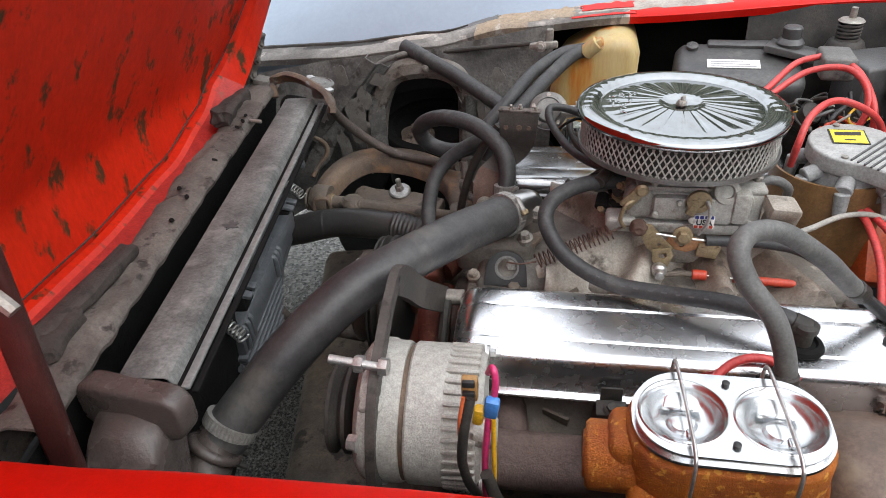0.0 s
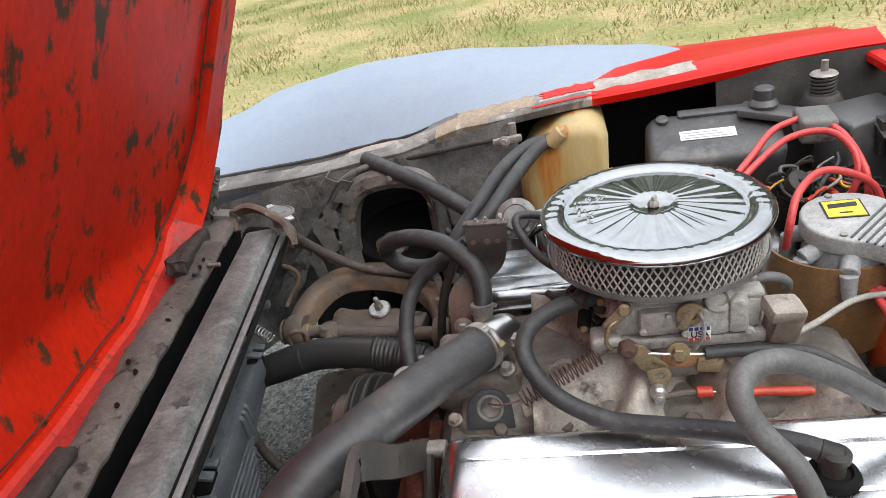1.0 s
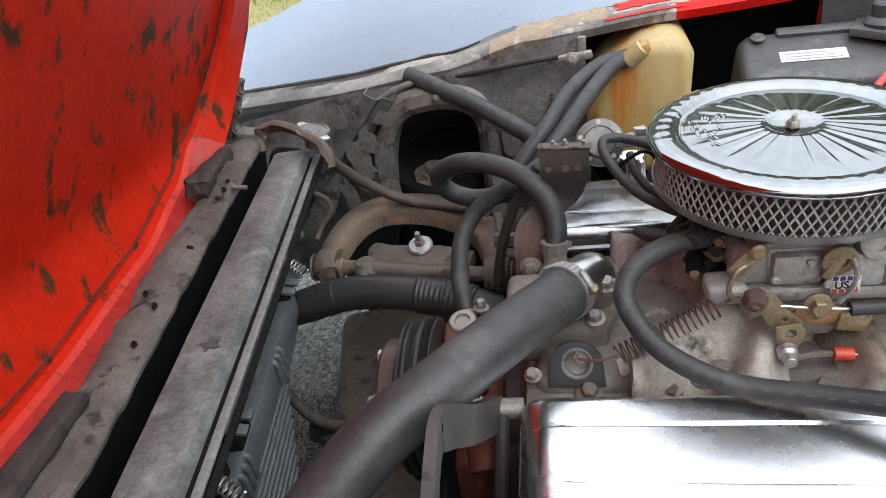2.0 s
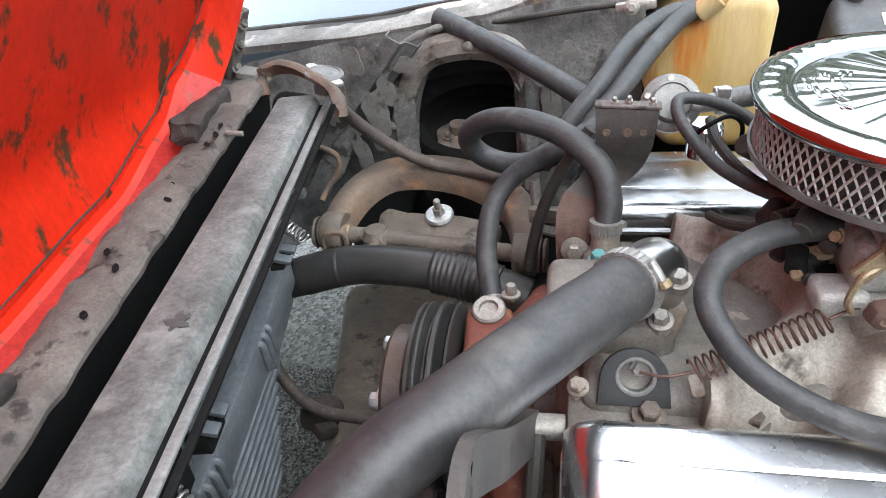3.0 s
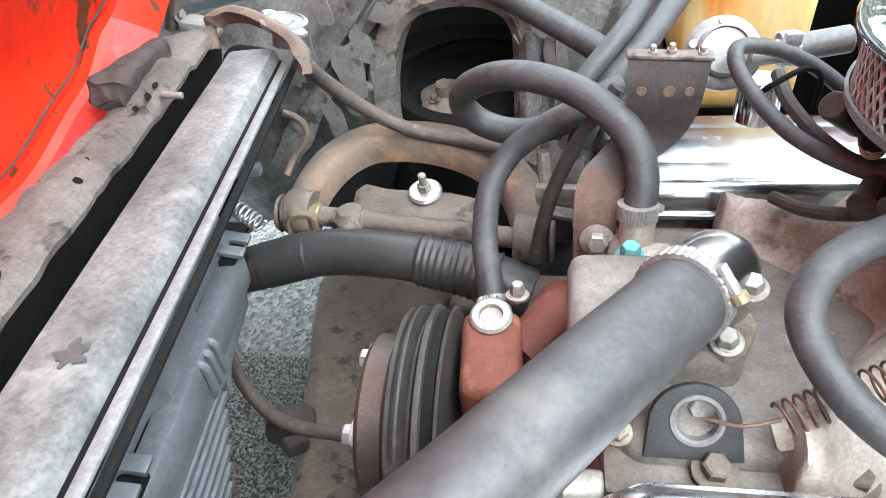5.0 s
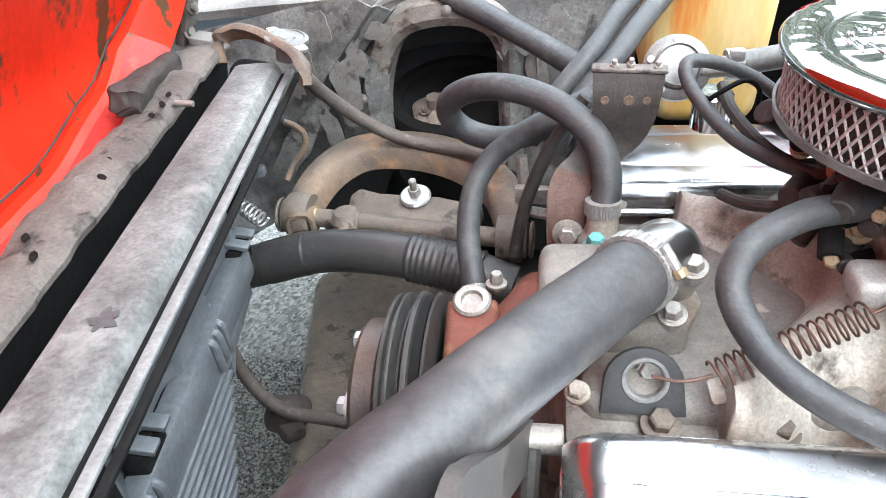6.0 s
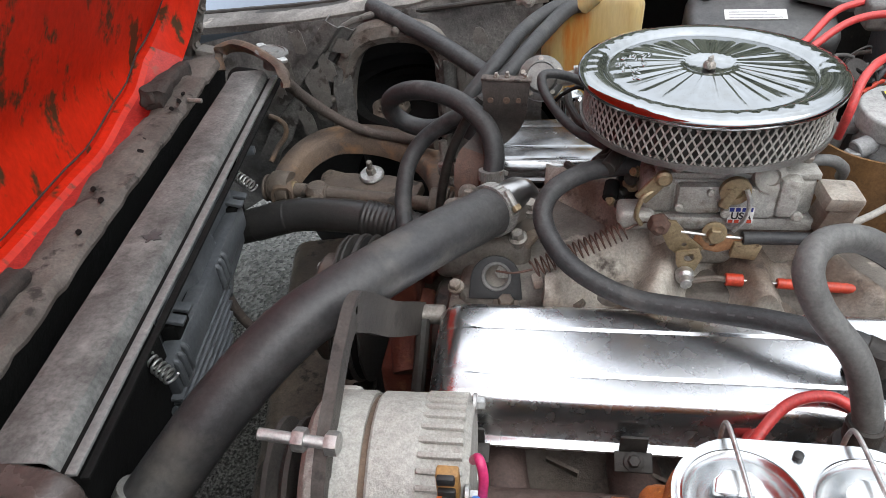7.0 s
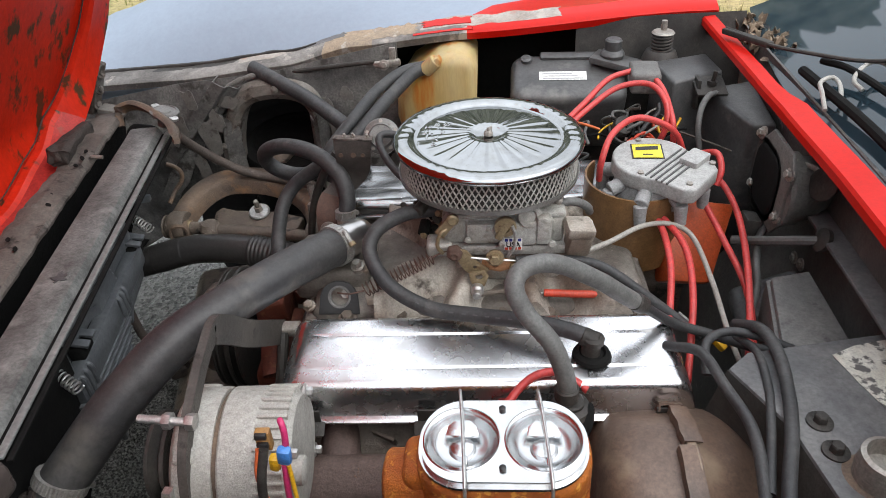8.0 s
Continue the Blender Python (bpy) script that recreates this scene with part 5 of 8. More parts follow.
def air_cleaner():
    c = Vector((0.353, 0.801, 0.0))
    a = thing("air_cleaner", (c.x, c.y, 0.79), "round chrome air cleaner with a wire mesh filter", "air cleaner")
    bm = B()
    prof = [(0.1165, 0.858), (0.1205, 0.861), (0.1215, 0.865), (0.1190, 0.8685), (0.112, 0.870), (0.1045, 0.8705), (0.100, 0.8695), (0.0965, 0.8655), (0.094, 0.8645), (0.090, 0.8652), (0.080, 0.8659), (0.070, 0.8667), (0.060, 0.8676), (0.050, 0.8685), (0.040, 0.8694), (0.030, 0.8703), (0.0245, 0.8706), (0.0215, 0.8682), (0.016, 0.8664), (0.006, 0.8658), (0.0, 0.8658)]
    lathe(bm, [(r, z) for r, z in prof], Matrix.Translation(c), 288)
    for v in bm.verts:
        d = v.co - c
        r = math.hypot(d.x, d.y)
        an = math.atan2(d.y, d.x)
        if 0.028 < r < 0.092:
            v.co.z += 0.00042 * (math.sin(an * 26) + 0.5 * math.sin(an * 11 + 1) + 0.4 * math.sin(an * 47 + 2)) * min(1, (0.092 - r) / 0.022) * (0.35 + 0.65 * r / 0.09)
        if 0.098 < r < 0.116:
            v.co.z += 0.00020 * math.sin(an * 44) * (math.sin(an * 3) > -0.5)
    part("lid", bm, LID, a, "mirror chrome lid with radial flutes", smooth=60)
    rnd = random.Random(8)
    for k in range(26):
        bm = B()
        an = radians(150 + 55 * rnd.random())
        r = 0.055 + 0.033 * rnd.random()
        slab(bm, round_rect(0.008 + 0.007 * rnd.random(), 0.0030, 0.0012), 0.0015, Matrix.Translation((c.x + r * math.cos(an), c.y + r * math.sin(an), 0.8656 + 0.082 * (0.09 - r))) @ pose(0, 0, 0, 0, 0, math.degrees(an) + 90 + 20 * rnd.random()), 0.0006)
        part("embossed_mark", bm, LID, a, "embossed chrome mark")
    bm = B()
    rod(bm, (c.x, c.y, 0.862), (c.x, c.y, 0.877), 0.0020, 12)
    for s in (-1, 1):
        box(bm, (0.007, 0.003, 0.006), Matrix.Translation((c.x, c.y, 0.872)) @ pose(0, 0, 0, 0, 0, 70) @ pose(s * 0.008, 0, 0, 0, s * -25), 0.0015)
    lathe(bm, [(0.006, 0), (0.006, 0.003), (0.004, 0.006)], Matrix.Translation((c.x, c.y, 0.8672)), 14)
    part("wing_nut", bm, DULLZINC, a, "tarnished wing nut")
    bm = B()
    lathe(bm, [(0.105, 0.822), (0.105, 0.860)], Matrix.Translation(c), 96, lambda an, k: 1 + 0.012 * math.cos(an * 96 / 2))
    part("paper_element", bm, plain("pleated_paper", (0.06, 0.06, 0.055), 0.9), a, "dark pleated filter paper")
    # expanded metal: two families of slanting strips
    bm = B()
    n = 92
    for k in range(n):
        for s in (-1, 1):
            a0 = 2 * math.pi * k / n
            pts = []
            for j in range(7):
                f = j / 6
                an = a0 + s * f * 2 * math.pi / n * 3.0
                pts.append((c.x + 0.1135 * math.cos(an), c.y + 0.1135 * math.sin(an), 0.821 + 0.040 * f))
            tube(bm, pts, 0.00098, 4, 0)
    part("mesh_screen", bm, ALTCAST, a, "diamond wire mesh")
    bm = B()
    lathe(bm, [(0.06, 0.812), (0.105, 0.814), (0.1165, 0.819), (0.1175, 0.825), (0.1155, 0.825), (0.1145, 0.822), (0.06, 0.817)], Matrix.Translation(c), 96)
    lathe(bm, [(0.062, 0.770), (0.064, 0.778), (0.066, 0.814), (0.06, 0.814)], Matrix.Translation(c), 48)
    part("base_pan", bm, CANGREY, a, "chrome base pan")


air_cleaner()


def carburettor():
    c = thing("carburettor", (0.37, 0.79, 0.742), "oily grey four-barrel carburettor with gold linkage and a sticker", "carburettor")
    m = Matrix.Translation((0.36, 0.712, 0)) @ pose(0, 0, 0, 0, 0, 3.4)

    def bit(name, mat, label="", parent=None):
        return part(name, bm, mat, parent or c, label)

    bm = B()
    box(bm, (0.150, 0.135, 0.014), m @ pose(0.018, 0.068, 0.749), 0.003)
    box(bm, (0.034, 0.030, 0.020), m @ pose(-0.066, 0.012, 0.752), 0.006, 3)
    body = bit("throttle_body", CARB, "grey throttle body")
    bm = B()
    box(bm, (0.128, 0.115, 0.038), m @ pose(0.026, 0.064, 0.775), 0.006, 3)
    box(bm, (0.040, 0.016, 0.030), m @ pose(-0.012, 0.006, 0.776), 0.004, 2)
    box(bm, (0.046, 0.018, 0.034), m @ pose(0.034, 0.006, 0.774), 0.005, 2)
    box(bm, (0.020, 0.020, 0.040), m @ pose(0.064, 0.004, 0.780), 0.005, 2)
    bit("main_body", CARB, "oily zinc main body")
    bm = B()
    box(bm, (0.032, 0.05, 0.040), m @ pose(-0.046, 0.030, 0.776), 0.009, 3)
    bit("choke_housing", CARB, "rounded choke housing")
    bm = B()
    box(bm, (0.142, 0.120, 0.007), m @ pose(0.020, 0.066, 0.797), 0.002)
    box(bm, (0.10, 0.10, 0.020), m @ pose(0.010, 0.075, 0.806), 0.008, 3)
    bit("air_horn", CARB, "grey air horn casting")
    for x, y, z in ((-0.032, 0.012, 0.800), (0.031, 0.010, 0.800), (0.052, 0.012, 0.800), (0.084, 0.03, 0.800), (-0.046, 0.05, 0.800)):
        bm = B()
        lathe(bm, [(0.0055, 0), (0.0055, 0.005), (0.004, 0.007), (0.0015, 0.0055), (0, 0.0055)], m @ pose(x, y, z), 16)
        bit("screw", DULLZINC)
    for x, z, r in ((-0.030, 0.770, 0.004), (-0.004, 0.786, 0.0035), (0.012, 0.764, 0.0042), (0.074, 0.762, 0.005), (0.03, 0.79, 0.003)):
        bm = B()
        lathe(bm, [(r, 0), (r, 0.003), (r * 0.6, 0.004), (0, 0.003)], m @ pose(x, -0.003, z, 90), 14)
        bit("plug", CARB)
    # accelerator pump arm and cap
    bm = B()
    lathe(bm, [(0.0135, 0), (0.0135, 0.005), (0.006, 0.007), (0.006, 0.004), (0, 0.004)], m @ pose(0.016, -0.004, 0.790, 90), 24)
    box(bm, (0.010, 0.006, 0.026), m @ pose(0.012, -0.008, 0.785, 0, 24), 0.002)
    arm = bit("pump_arm", BRONZE, "tarnished pump arm")
    bm = B()
    tube(bm, [m @ Vector((0.024, -0.011, 0.794)), m @ Vector((0.028, -0.014, 0.782)), m @ Vector((0.027, -0.014, 0.765)), m @ Vector((0.020, -0.012, 0.750))], 0.0022, 8, 5)
    bit("pump_link", ZINC, "bright link rod", arm)
    bm = B()
    lathe(bm, [(0.0150, -0.02), (0.0150, 0.004), (0.012, 0.006), (0.008, 0.006), (0.007, 0.003), (0, 0.003)], m @ pose(0.046, 0.006, 0.797, 62, 0, 12), 28)
    bit("round_cap", ALTCAST, "pale round cap")
    # linkage
    bm = B()
    slab(bm, [(-0.056, -0.008), (-0.044, -0.014), (-0.036, -0.030), (-0.024, -0.040), (-0.010, -0.038), (-0.004, -0.030), (-0.018, -0.018), (-0.032, 0.000), (-0.050, 0.003)], 0.0026, m @ pose(0, -0.016, 0.762, 90), 0.0006, holes=((-0.022, -0.026, 0.0025),))
    lever = bit("throttle_lever", BRONZE, "gold-plated throttle lever")
    bm = B()
    slab(bm, [(-0.030, -0.030), (-0.010, -0.026), (-0.005, -0.036), (-0.010, -0.052), (-0.022, -0.055), (-0.028, -0.044)], 0.0026, m @ pose(0, -0.022, 0.762, 90), 0.0006, holes=((-0.017, -0.037, 0.0045),))
    bit("lever_plate", BRONZE, "gold plate with an eye", lever)
    bm = B()
    lathe(bm, [(0.010, 0), (0.010, 0.006), (0.008, 0.010), (0.004, 0.012), (0, 0.010)], m @ pose(-0.047, -0.010, 0.757, 90), 20, lambda a, k: 1 + 0.06 * math.sin(6 * a))
    bit("lever_pivot", FOOTRUST, "rust-red pivot nut", lever)
    bm = B()
    rod(bm, (0.342, 0.690, 0.7085), (0.342, 0.678, 0.7085), 0.0085, 16, bevel=0.3)
    rod(bm, (0.342, 0.680, 0.7085), (0.342, 0.670, 0.7085), 0.0055, 12)
    bit("ball_stud", ZINC, "bright ball stud", lever)
    bm = B()
    slab(bm, [(-0.020, -0.010), (0.006, -0.016), (0.022, -0.010), (0.036, -0.020), (0.034, -0.004), (0.014, 0.004), (-0.016, 0.004)], 0.003, m @ pose(0.004, -0.012, 0.741, 90), 0.0008, holes=((0.0, -0.006, 0.003),))
    bit("kickdown_lever", plain("copper_plating", (0.46, 0.24, 0.12), 0.45, 0.5), "copper-coloured lever")
    bm = B()
    slab(bm, [(-0.012, -0.009), (0.012, -0.012), (0.016, 0.004), (0.010, 0.009), (-0.010, 0.008)], 0.006, m @ pose(0.032, -0.016, 0.731, 90), 0.002)
    bit("kickdown_tab", BRONZE, "gold tab")
    bm = B()
    bolt(bm, m @ Vector((0.003, -0.014, 0.749)), (0, -1, 0.15), 0.0075, 0.010, 1.5)
    bit("lever_bolt", BRONZE, "gold-plated bolt")
    bm = B()
    tube(bm, [m @ Vector((-0.062, -0.006, 0.752)), m @ Vector((-0.068, -0.010, 0.765)), m @ Vector((-0.064, -0.010, 0.783)), m @ Vector((-0.054, -0.006, 0.790)), m @ Vector((-0.048, -0.004, 0.803))], 0.0025, 8, 6)
    bit("choke_link", BRONZE, "bent gold link")
    bm = B()
    box(bm, (0.014, 0.005, 0.032), m @ pose(-0.056, -0.006, 0.792, 0, 38), 0.002)
    lathe(bm, [(0.0075, 0), (0.0075, 0.004), (0.005, 0.006), (0, 0.006)], m @ pose(-0.048, -0.008, 0.804, 90), 16)
    bit("choke_lever", BRONZE, "gold choke lever")
    # sticker with a flag and letters
    st = m @ pose(0.026, -0.0045, 0.757, 84) @ Matrix.Scale(0.72, 4)
    bm = B()
    slab(bm, [(-0.0155, -0.004), (0.0155, -0.004), (0.0155, 0.0185), (-0.0155, 0.0185)], 0.0008, st, 0)
    k = part("sticker", bm, WHITE, c, "small flag sticker")
    for y0, y1, mat in ((0.0125, 0.0180, plain("dark_blue_ink", (0.02, 0.03, 0.20), 0.4)), (-0.0035, 0.0010, plain("red_ink", (0.5, 0.05, 0.02), 0.4))):
        for i in range(4):
            bm = B()
            x = -0.0145 + 0.0076 * i
            slab(bm, [(x, y0), (x + 0.0056, y0), (x + 0.0056, y1), (x, y1)], 0.0004, st @ pose(0, 0, 0.0006), 0)
            part("flag_patch", bm, mat, k)
    cu = bpy.data.curves.new("sticker_text", "FONT")
    cu.body, cu.size, cu.extrude, cu.offset, cu.align_x = "USA", 0.0135, 0.0002, 0.0004, "CENTER"
    tx = new("sticker_text", cu)
    dg = bpy.context.evaluated_depsgraph_get()
    me = bpy.data.meshes.new_from_object(tx.evaluated_get(dg))
    bpy.data.objects.remove(tx)
    me.materials.clear()
    me.materials.append(INK)
    w = new("letters", me)
    w.parent = k
    w.matrix_basis = Matrix.Translation(-SPOT[k]) @ st @ pose(0, 0.0022, 0.0008)


carburettor()


# ---- hoses ----
def hose(name, pts, r, mat, label, category="hose", ends=(), seg=18, n=10, ripple=None):
    bm = B()
    tube(bm, pts, r, seg, n, rings=ripple)
    h = single(name, bm, mat, label, category, smooth=60)
    for p, ax in ends:
        bm = B()
        clamp_band(bm, p, ax, r + 0.0005)
        q = Vector(ax).orthogonal().normalized()
        rod(bm, Vector(p) + q * (r + 0.004) - Vector(ax).normalized().cross(q) * 0.009, Vector(p) + q * (r + 0.004) + Vector(ax).normalized().cross(q) * 0.009, 0.0035, 10)
        part("hose_clip", bm, CLIPSTEEL, h, "slotted steel hose clip")
        bm = B()
        rod(bm, Vector(p) + q * (r + 0.0045) + Vector(ax).normalized().cross(q) * 0.008, Vector(p) + q * (r + 0.0045) + Vector(ax).normalized().cross(q) * 0.014, 0.0048, 10)
        part("clip_screw", bm, BRONZE, h, "brassy clip screw")
    return h


hose("radiator_hose", [(-0.09, 0.405, 0.645), (-0.066, 0.437, 0.674), (-0.030, 0.477, 0.714), (0.015, 0.53, 0.748), (0.06, 0.583, 0.758), (0.105, 0.648, 0.756), (0.138, 0.70, 0.748), (0.158, 0.735, 0.741)], 0.0255, RADHOSE, "thick dusty black upper radiator hose", ends=(((-0.083, 0.416, 0.656), (0.4, 0.55, 0.75)), ((0.154, 0.729, 0.7425), (0.5, 0.85, -0.15))), seg=32, n=12)
hose("radiator_hose", [(-0.285, 0.955, 0.537), (-0.245, 0.962, 0.546), (-0.205, 0.968, 0.556), (-0.165, 0.972, 0.560), (-0.105, 0.968, 0.563), (-0.055, 0.963, 0.560), (0.0, 0.957, 0.550), (0.045, 0.95, 0.538)], 0.026, OILHOSE, "black lower radiator hose with a ribbed end", ends=(), seg=28, n=30,
     ripple=lambda s: 1.0 + (0.07 + 0.05 * (math.sin(s * 340) > 0) if 0.66 < s < 0.88 else 0) + 0.03 * (0.10 < s < 0.3))
hose("bypass_hose", [(0.135, 0.862, 0.700), (0.137, 0.878, 0.724), (0.129, 0.894, 0.748), (0.108, 0.911, 0.765), (0.078, 0.930, 0.775), (0.044, 0.942, 0.779), (0.012, 0.955, 0.772), (-0.013, 0.970, 0.754), (-0.019, 0.984, 0.731), (-0.005, 0.990, 0.712), (0.022, 0.987, 0.705), (0.052, 0.984, 0.709), (0.080, 0.990, 0.720), (0.10, 1.0, 0.731)], 0.0125, HOSE, "looped black heater hose", ends=(((0.1345, 0.8635, 0.706), (0, 0.2, 1)),))
hose("heater_hose", [(0.026, 0.838, 0.612), (0.018, 0.862, 0.632), (0.009, 0.900, 0.645), (0.009, 0.938, 0.670), (0.024, 0.962, 0.694), (0.054, 0.971, 0.717), (0.085, 0.972, 0.735), (0.12, 0.99, 0.75)], 0.0115, HOSE, "black heater hose rising from the water pump", ends=(((0.0240, 0.844, 0.617), (-0.2, 0.7, 0.5)),))
breather_hose = hose("vacuum_hose", [(0.474, 0.579, 0.726), (0.450, 0.588, 0.730), (0.400, 0.606, 0.727), (0.345, 0.624, 0.718), (0.286, 0.638, 0.716), (0.235, 0.660, 0.732), (0.208, 0.691, 0.757), (0.214, 0.713, 0.777), (0.244, 0.733, 0.788), (0.275, 0.748, 0.787), (0.30, 0.76, 0.783)], 0.0095, HOSE, "printed black breather hose crossing the valve cover")
print_line = glide([(0.400, 0.606, 0.727), (0.345, 0.624, 0.718), (0.286, 0.638, 0.716), (0.235, 0.660, 0.732)], 12)
for i in range(3, 30, 3):
    bm = B()
    d = (print_line[i + 1] - print_line[i]).normalized()
    n = (Vector((0.0, -0.75, 0.65)) - d * Vector((0.0, -0.75, 0.65)).dot(d)).normalized()
    slab(bm, [(-0.0028, -0.0008), (0.0030 - 0.001 * (i % 2), -0.0008), (0.0030 - 0.001 * (i % 2), 0.0008), (-0.0028, 0.0008)], 0.0004, frame_of(print_line[i] + n * 0.0099, d, n), 0)
    part("printed_mark", bm, plain("faded_grey_print", (0.080, 0.082, 0.084), 0.7), breather_hose, "faded grey print")
bm = B()
rod(bm, (0.463, 0.583, 0.728), (0.480, 0.577, 0.724), 0.0108, 18)
rod(bm, (0.472, 0.579, 0.726), (0.472, 0.579, 0.703), 0.0095, 18)
part("end_elbow", bm, SATIN, breather_hose, "black moulded elbow")
booster_hose = hose("heater_hose", [(0.442, 0.500, 0.712), (0.440, 0.502, 0.740), (0.424, 0.510, 0.782), (0.398, 0.520, 0.812), (0.386, 0.530, 0.838), (0.398, 0.548, 0.848), (0.430, 0.567, 0.838), (0.475, 0.588, 0.802), (0.500, 0.603, 0.775), (0.530, 0.622, 0.742)], 0.0098, GREYHOSE, "grey rubber vacuum hose arching to the brake booster", "hose")
hose("heater_hose", [(0.532, 0.622, 0.741), (0.575, 0.640, 0.700), (0.62, 0.645, 0.68), (0.68, 0.63, 0.67), (0.74, 0.62, 0.66)], 0.006, HOSE, "thin dark vacuum hose", "hose")
hose("overflow_hose", [(-0.200, 1.055, 0.742), (-0.195, 1.09, 0.705), (-0.165, 1.12, 0.658), (-0.125, 1.13, 0.630), (-0.08, 1.13, 0.618), (-0.03, 1.11, 0.622), (0.02, 1.08, 0.63)], 0.0085, BROWNHOSE, "brown perished overflow hose")
inner_hose = hose("heater_hose", [(-0.11, 1.232, 0.800), (-0.059, 1.205, 0.785), (0.014, 1.165, 0.762), (0.097, 1.085, 0.745), (0.125, 1.05, 0.735)], 0.0135, HOSE, "black heater hose along the inner fender")
hose("washer_hose", [(0.06, 0.99, 0.70), (0.085, 1.004, 0.743), (0.122, 1.045, 0.780), (0.150, 1.12, 0.797), (0.19, 1.17, 0.812), (0.23, 1.19, 0.815)], 0.010, HOSE, "black hose to the coolant bottle")
hose("washer_hose", [(0.085, 0.99, 0.69), (0.105, 1.004, 0.735), (0.142, 1.045, 0.770), (0.178, 1.12, 0.792), (0.21, 1.17, 0.81), (0.235, 1.19, 0.812)], 0.0115, HOSE, "black hose beside its twin")
hose("vacuum_hose", [(0.30, 0.80, 0.772), (0.262, 0.83, 0.768), (0.225, 0.855, 0.778), (0.197, 0.885, 0.800), (0.192, 0.905, 0.815), (0.215, 0.915, 0.812), (0.25, 0.92, 0.795), (0.28, 0.90, 0.775)], 0.0055, HOSE, "thin black vacuum line looping under the air cleaner")

for h, p, q, r in ((booster_hose, (0.4415, 0.5003, 0.716), (0.441, 0.501, 0.732), 0.0125), (booster_hose, (0.522, 0.616, 0.752), (0.534, 0.624, 0.739), 0.0108), (inner_hose, (0.118, 1.060, 0.738), (0.128, 1.047, 0.734), 0.0150)):
    bm = B()
    rod(bm, p, q, r, 20)
    part("end_sleeve", bm, SATIN, h, "black rubber end sleeve")


# ---- alternator ----
def alternator():
    a = thing("alternator", (0.13, 0.43, 0.63), "grey cast aluminium alternator on a steel bracket", "alternator")
    m = frame_of((0.058, 0.432, 0.690), (0.985, 0.09, -0.02), (0, 0, 1)) @ pose(0, 0, 0, 0, 90) @ Matrix.Diagonal((1, 1, 0.93, 1))
    def lump(an, k):
        return 1 + 0.02 * math.cos(an * 4 + 0.6)
    bm = B()
    lathe(bm, [(0.030, 0.0), (0.058, 0.004), (0.066, 0.010), (0.068, 0.016), (0.068, 0.046), (0.0665, 0.049)], m, 64, lump)
    part("drive_end", bm, ALTCAST, a)
    for k in range(4):
        bm = B()
        an = radians(40 + 90 * k)
        box(bm, (0.018, 0.018, 0.024), m @ pose(0.0605 * math.cos(an), 0.0605 * math.sin(an), 0.022, 0, 0, math.degrees(an)), 0.005, 3)
        part("bolt_lug", bm, ALTCAST, a)
    bm = B()
    lathe(bm, [(0.0635, 0.047), (0.0635, 0.056)], m, 64)
    part("stator_ring", bm, RUST, a, "thin rusty stator edge")
    bm = B()
    lathe(bm, [(0.0665, 0.054), (0.068, 0.056), (0.068, 0.088), (0.0665, 0.091), (0.0645, 0.094), (0.0640, 0.120), (0.058, 0.127), (0.0, 0.128)], m, 64, lump)
    part("slip_ring_end", bm, ALTCAST, a)
    for k in range(40):
        bm = B()
        an = 2 * math.pi * k / 40
        box(bm, (0.0085, 0.0038, 0.032), m @ pose(0.0640 * math.cos(an), 0.0640 * math.sin(an), 0.106, 0, 0, math.degrees(an)), 0.0008)
        part("cooling_fin", bm, ALTCAST, a)
    for k in range(4):
        bm = B()
        an = radians(40 + 90 * k)
        bolt(bm, m @ Vector((0.060 * math.cos(an), 0.060 * math.sin(an), 0.126)), m.to_3x3() @ Vector((0, 0, 1)), 0.005, 0.008)
        part("through_bolt", bm, ZINC, a)
    bm = B()
    lathe(bm, [(0.02, -0.006), (0.045, -0.008), (0.045, -0.012), (0.036, -0.018), (0.045, -0.024), (0.045, -0.028), (0.02, -0.030), (0.0, -0.030)], m, 40)
    part("pulley", bm, SATIN, a, "black belt pulley")
    bm = B()
    lathe(bm, [(0.014, 0), (0.014, 0.020), (0.011, 0.022), (0, 0.022)], m @ pose(-0.030, -0.045, 0.120), 20)
    part("terminal_boss", bm, ALTCAST, a)


alternator()


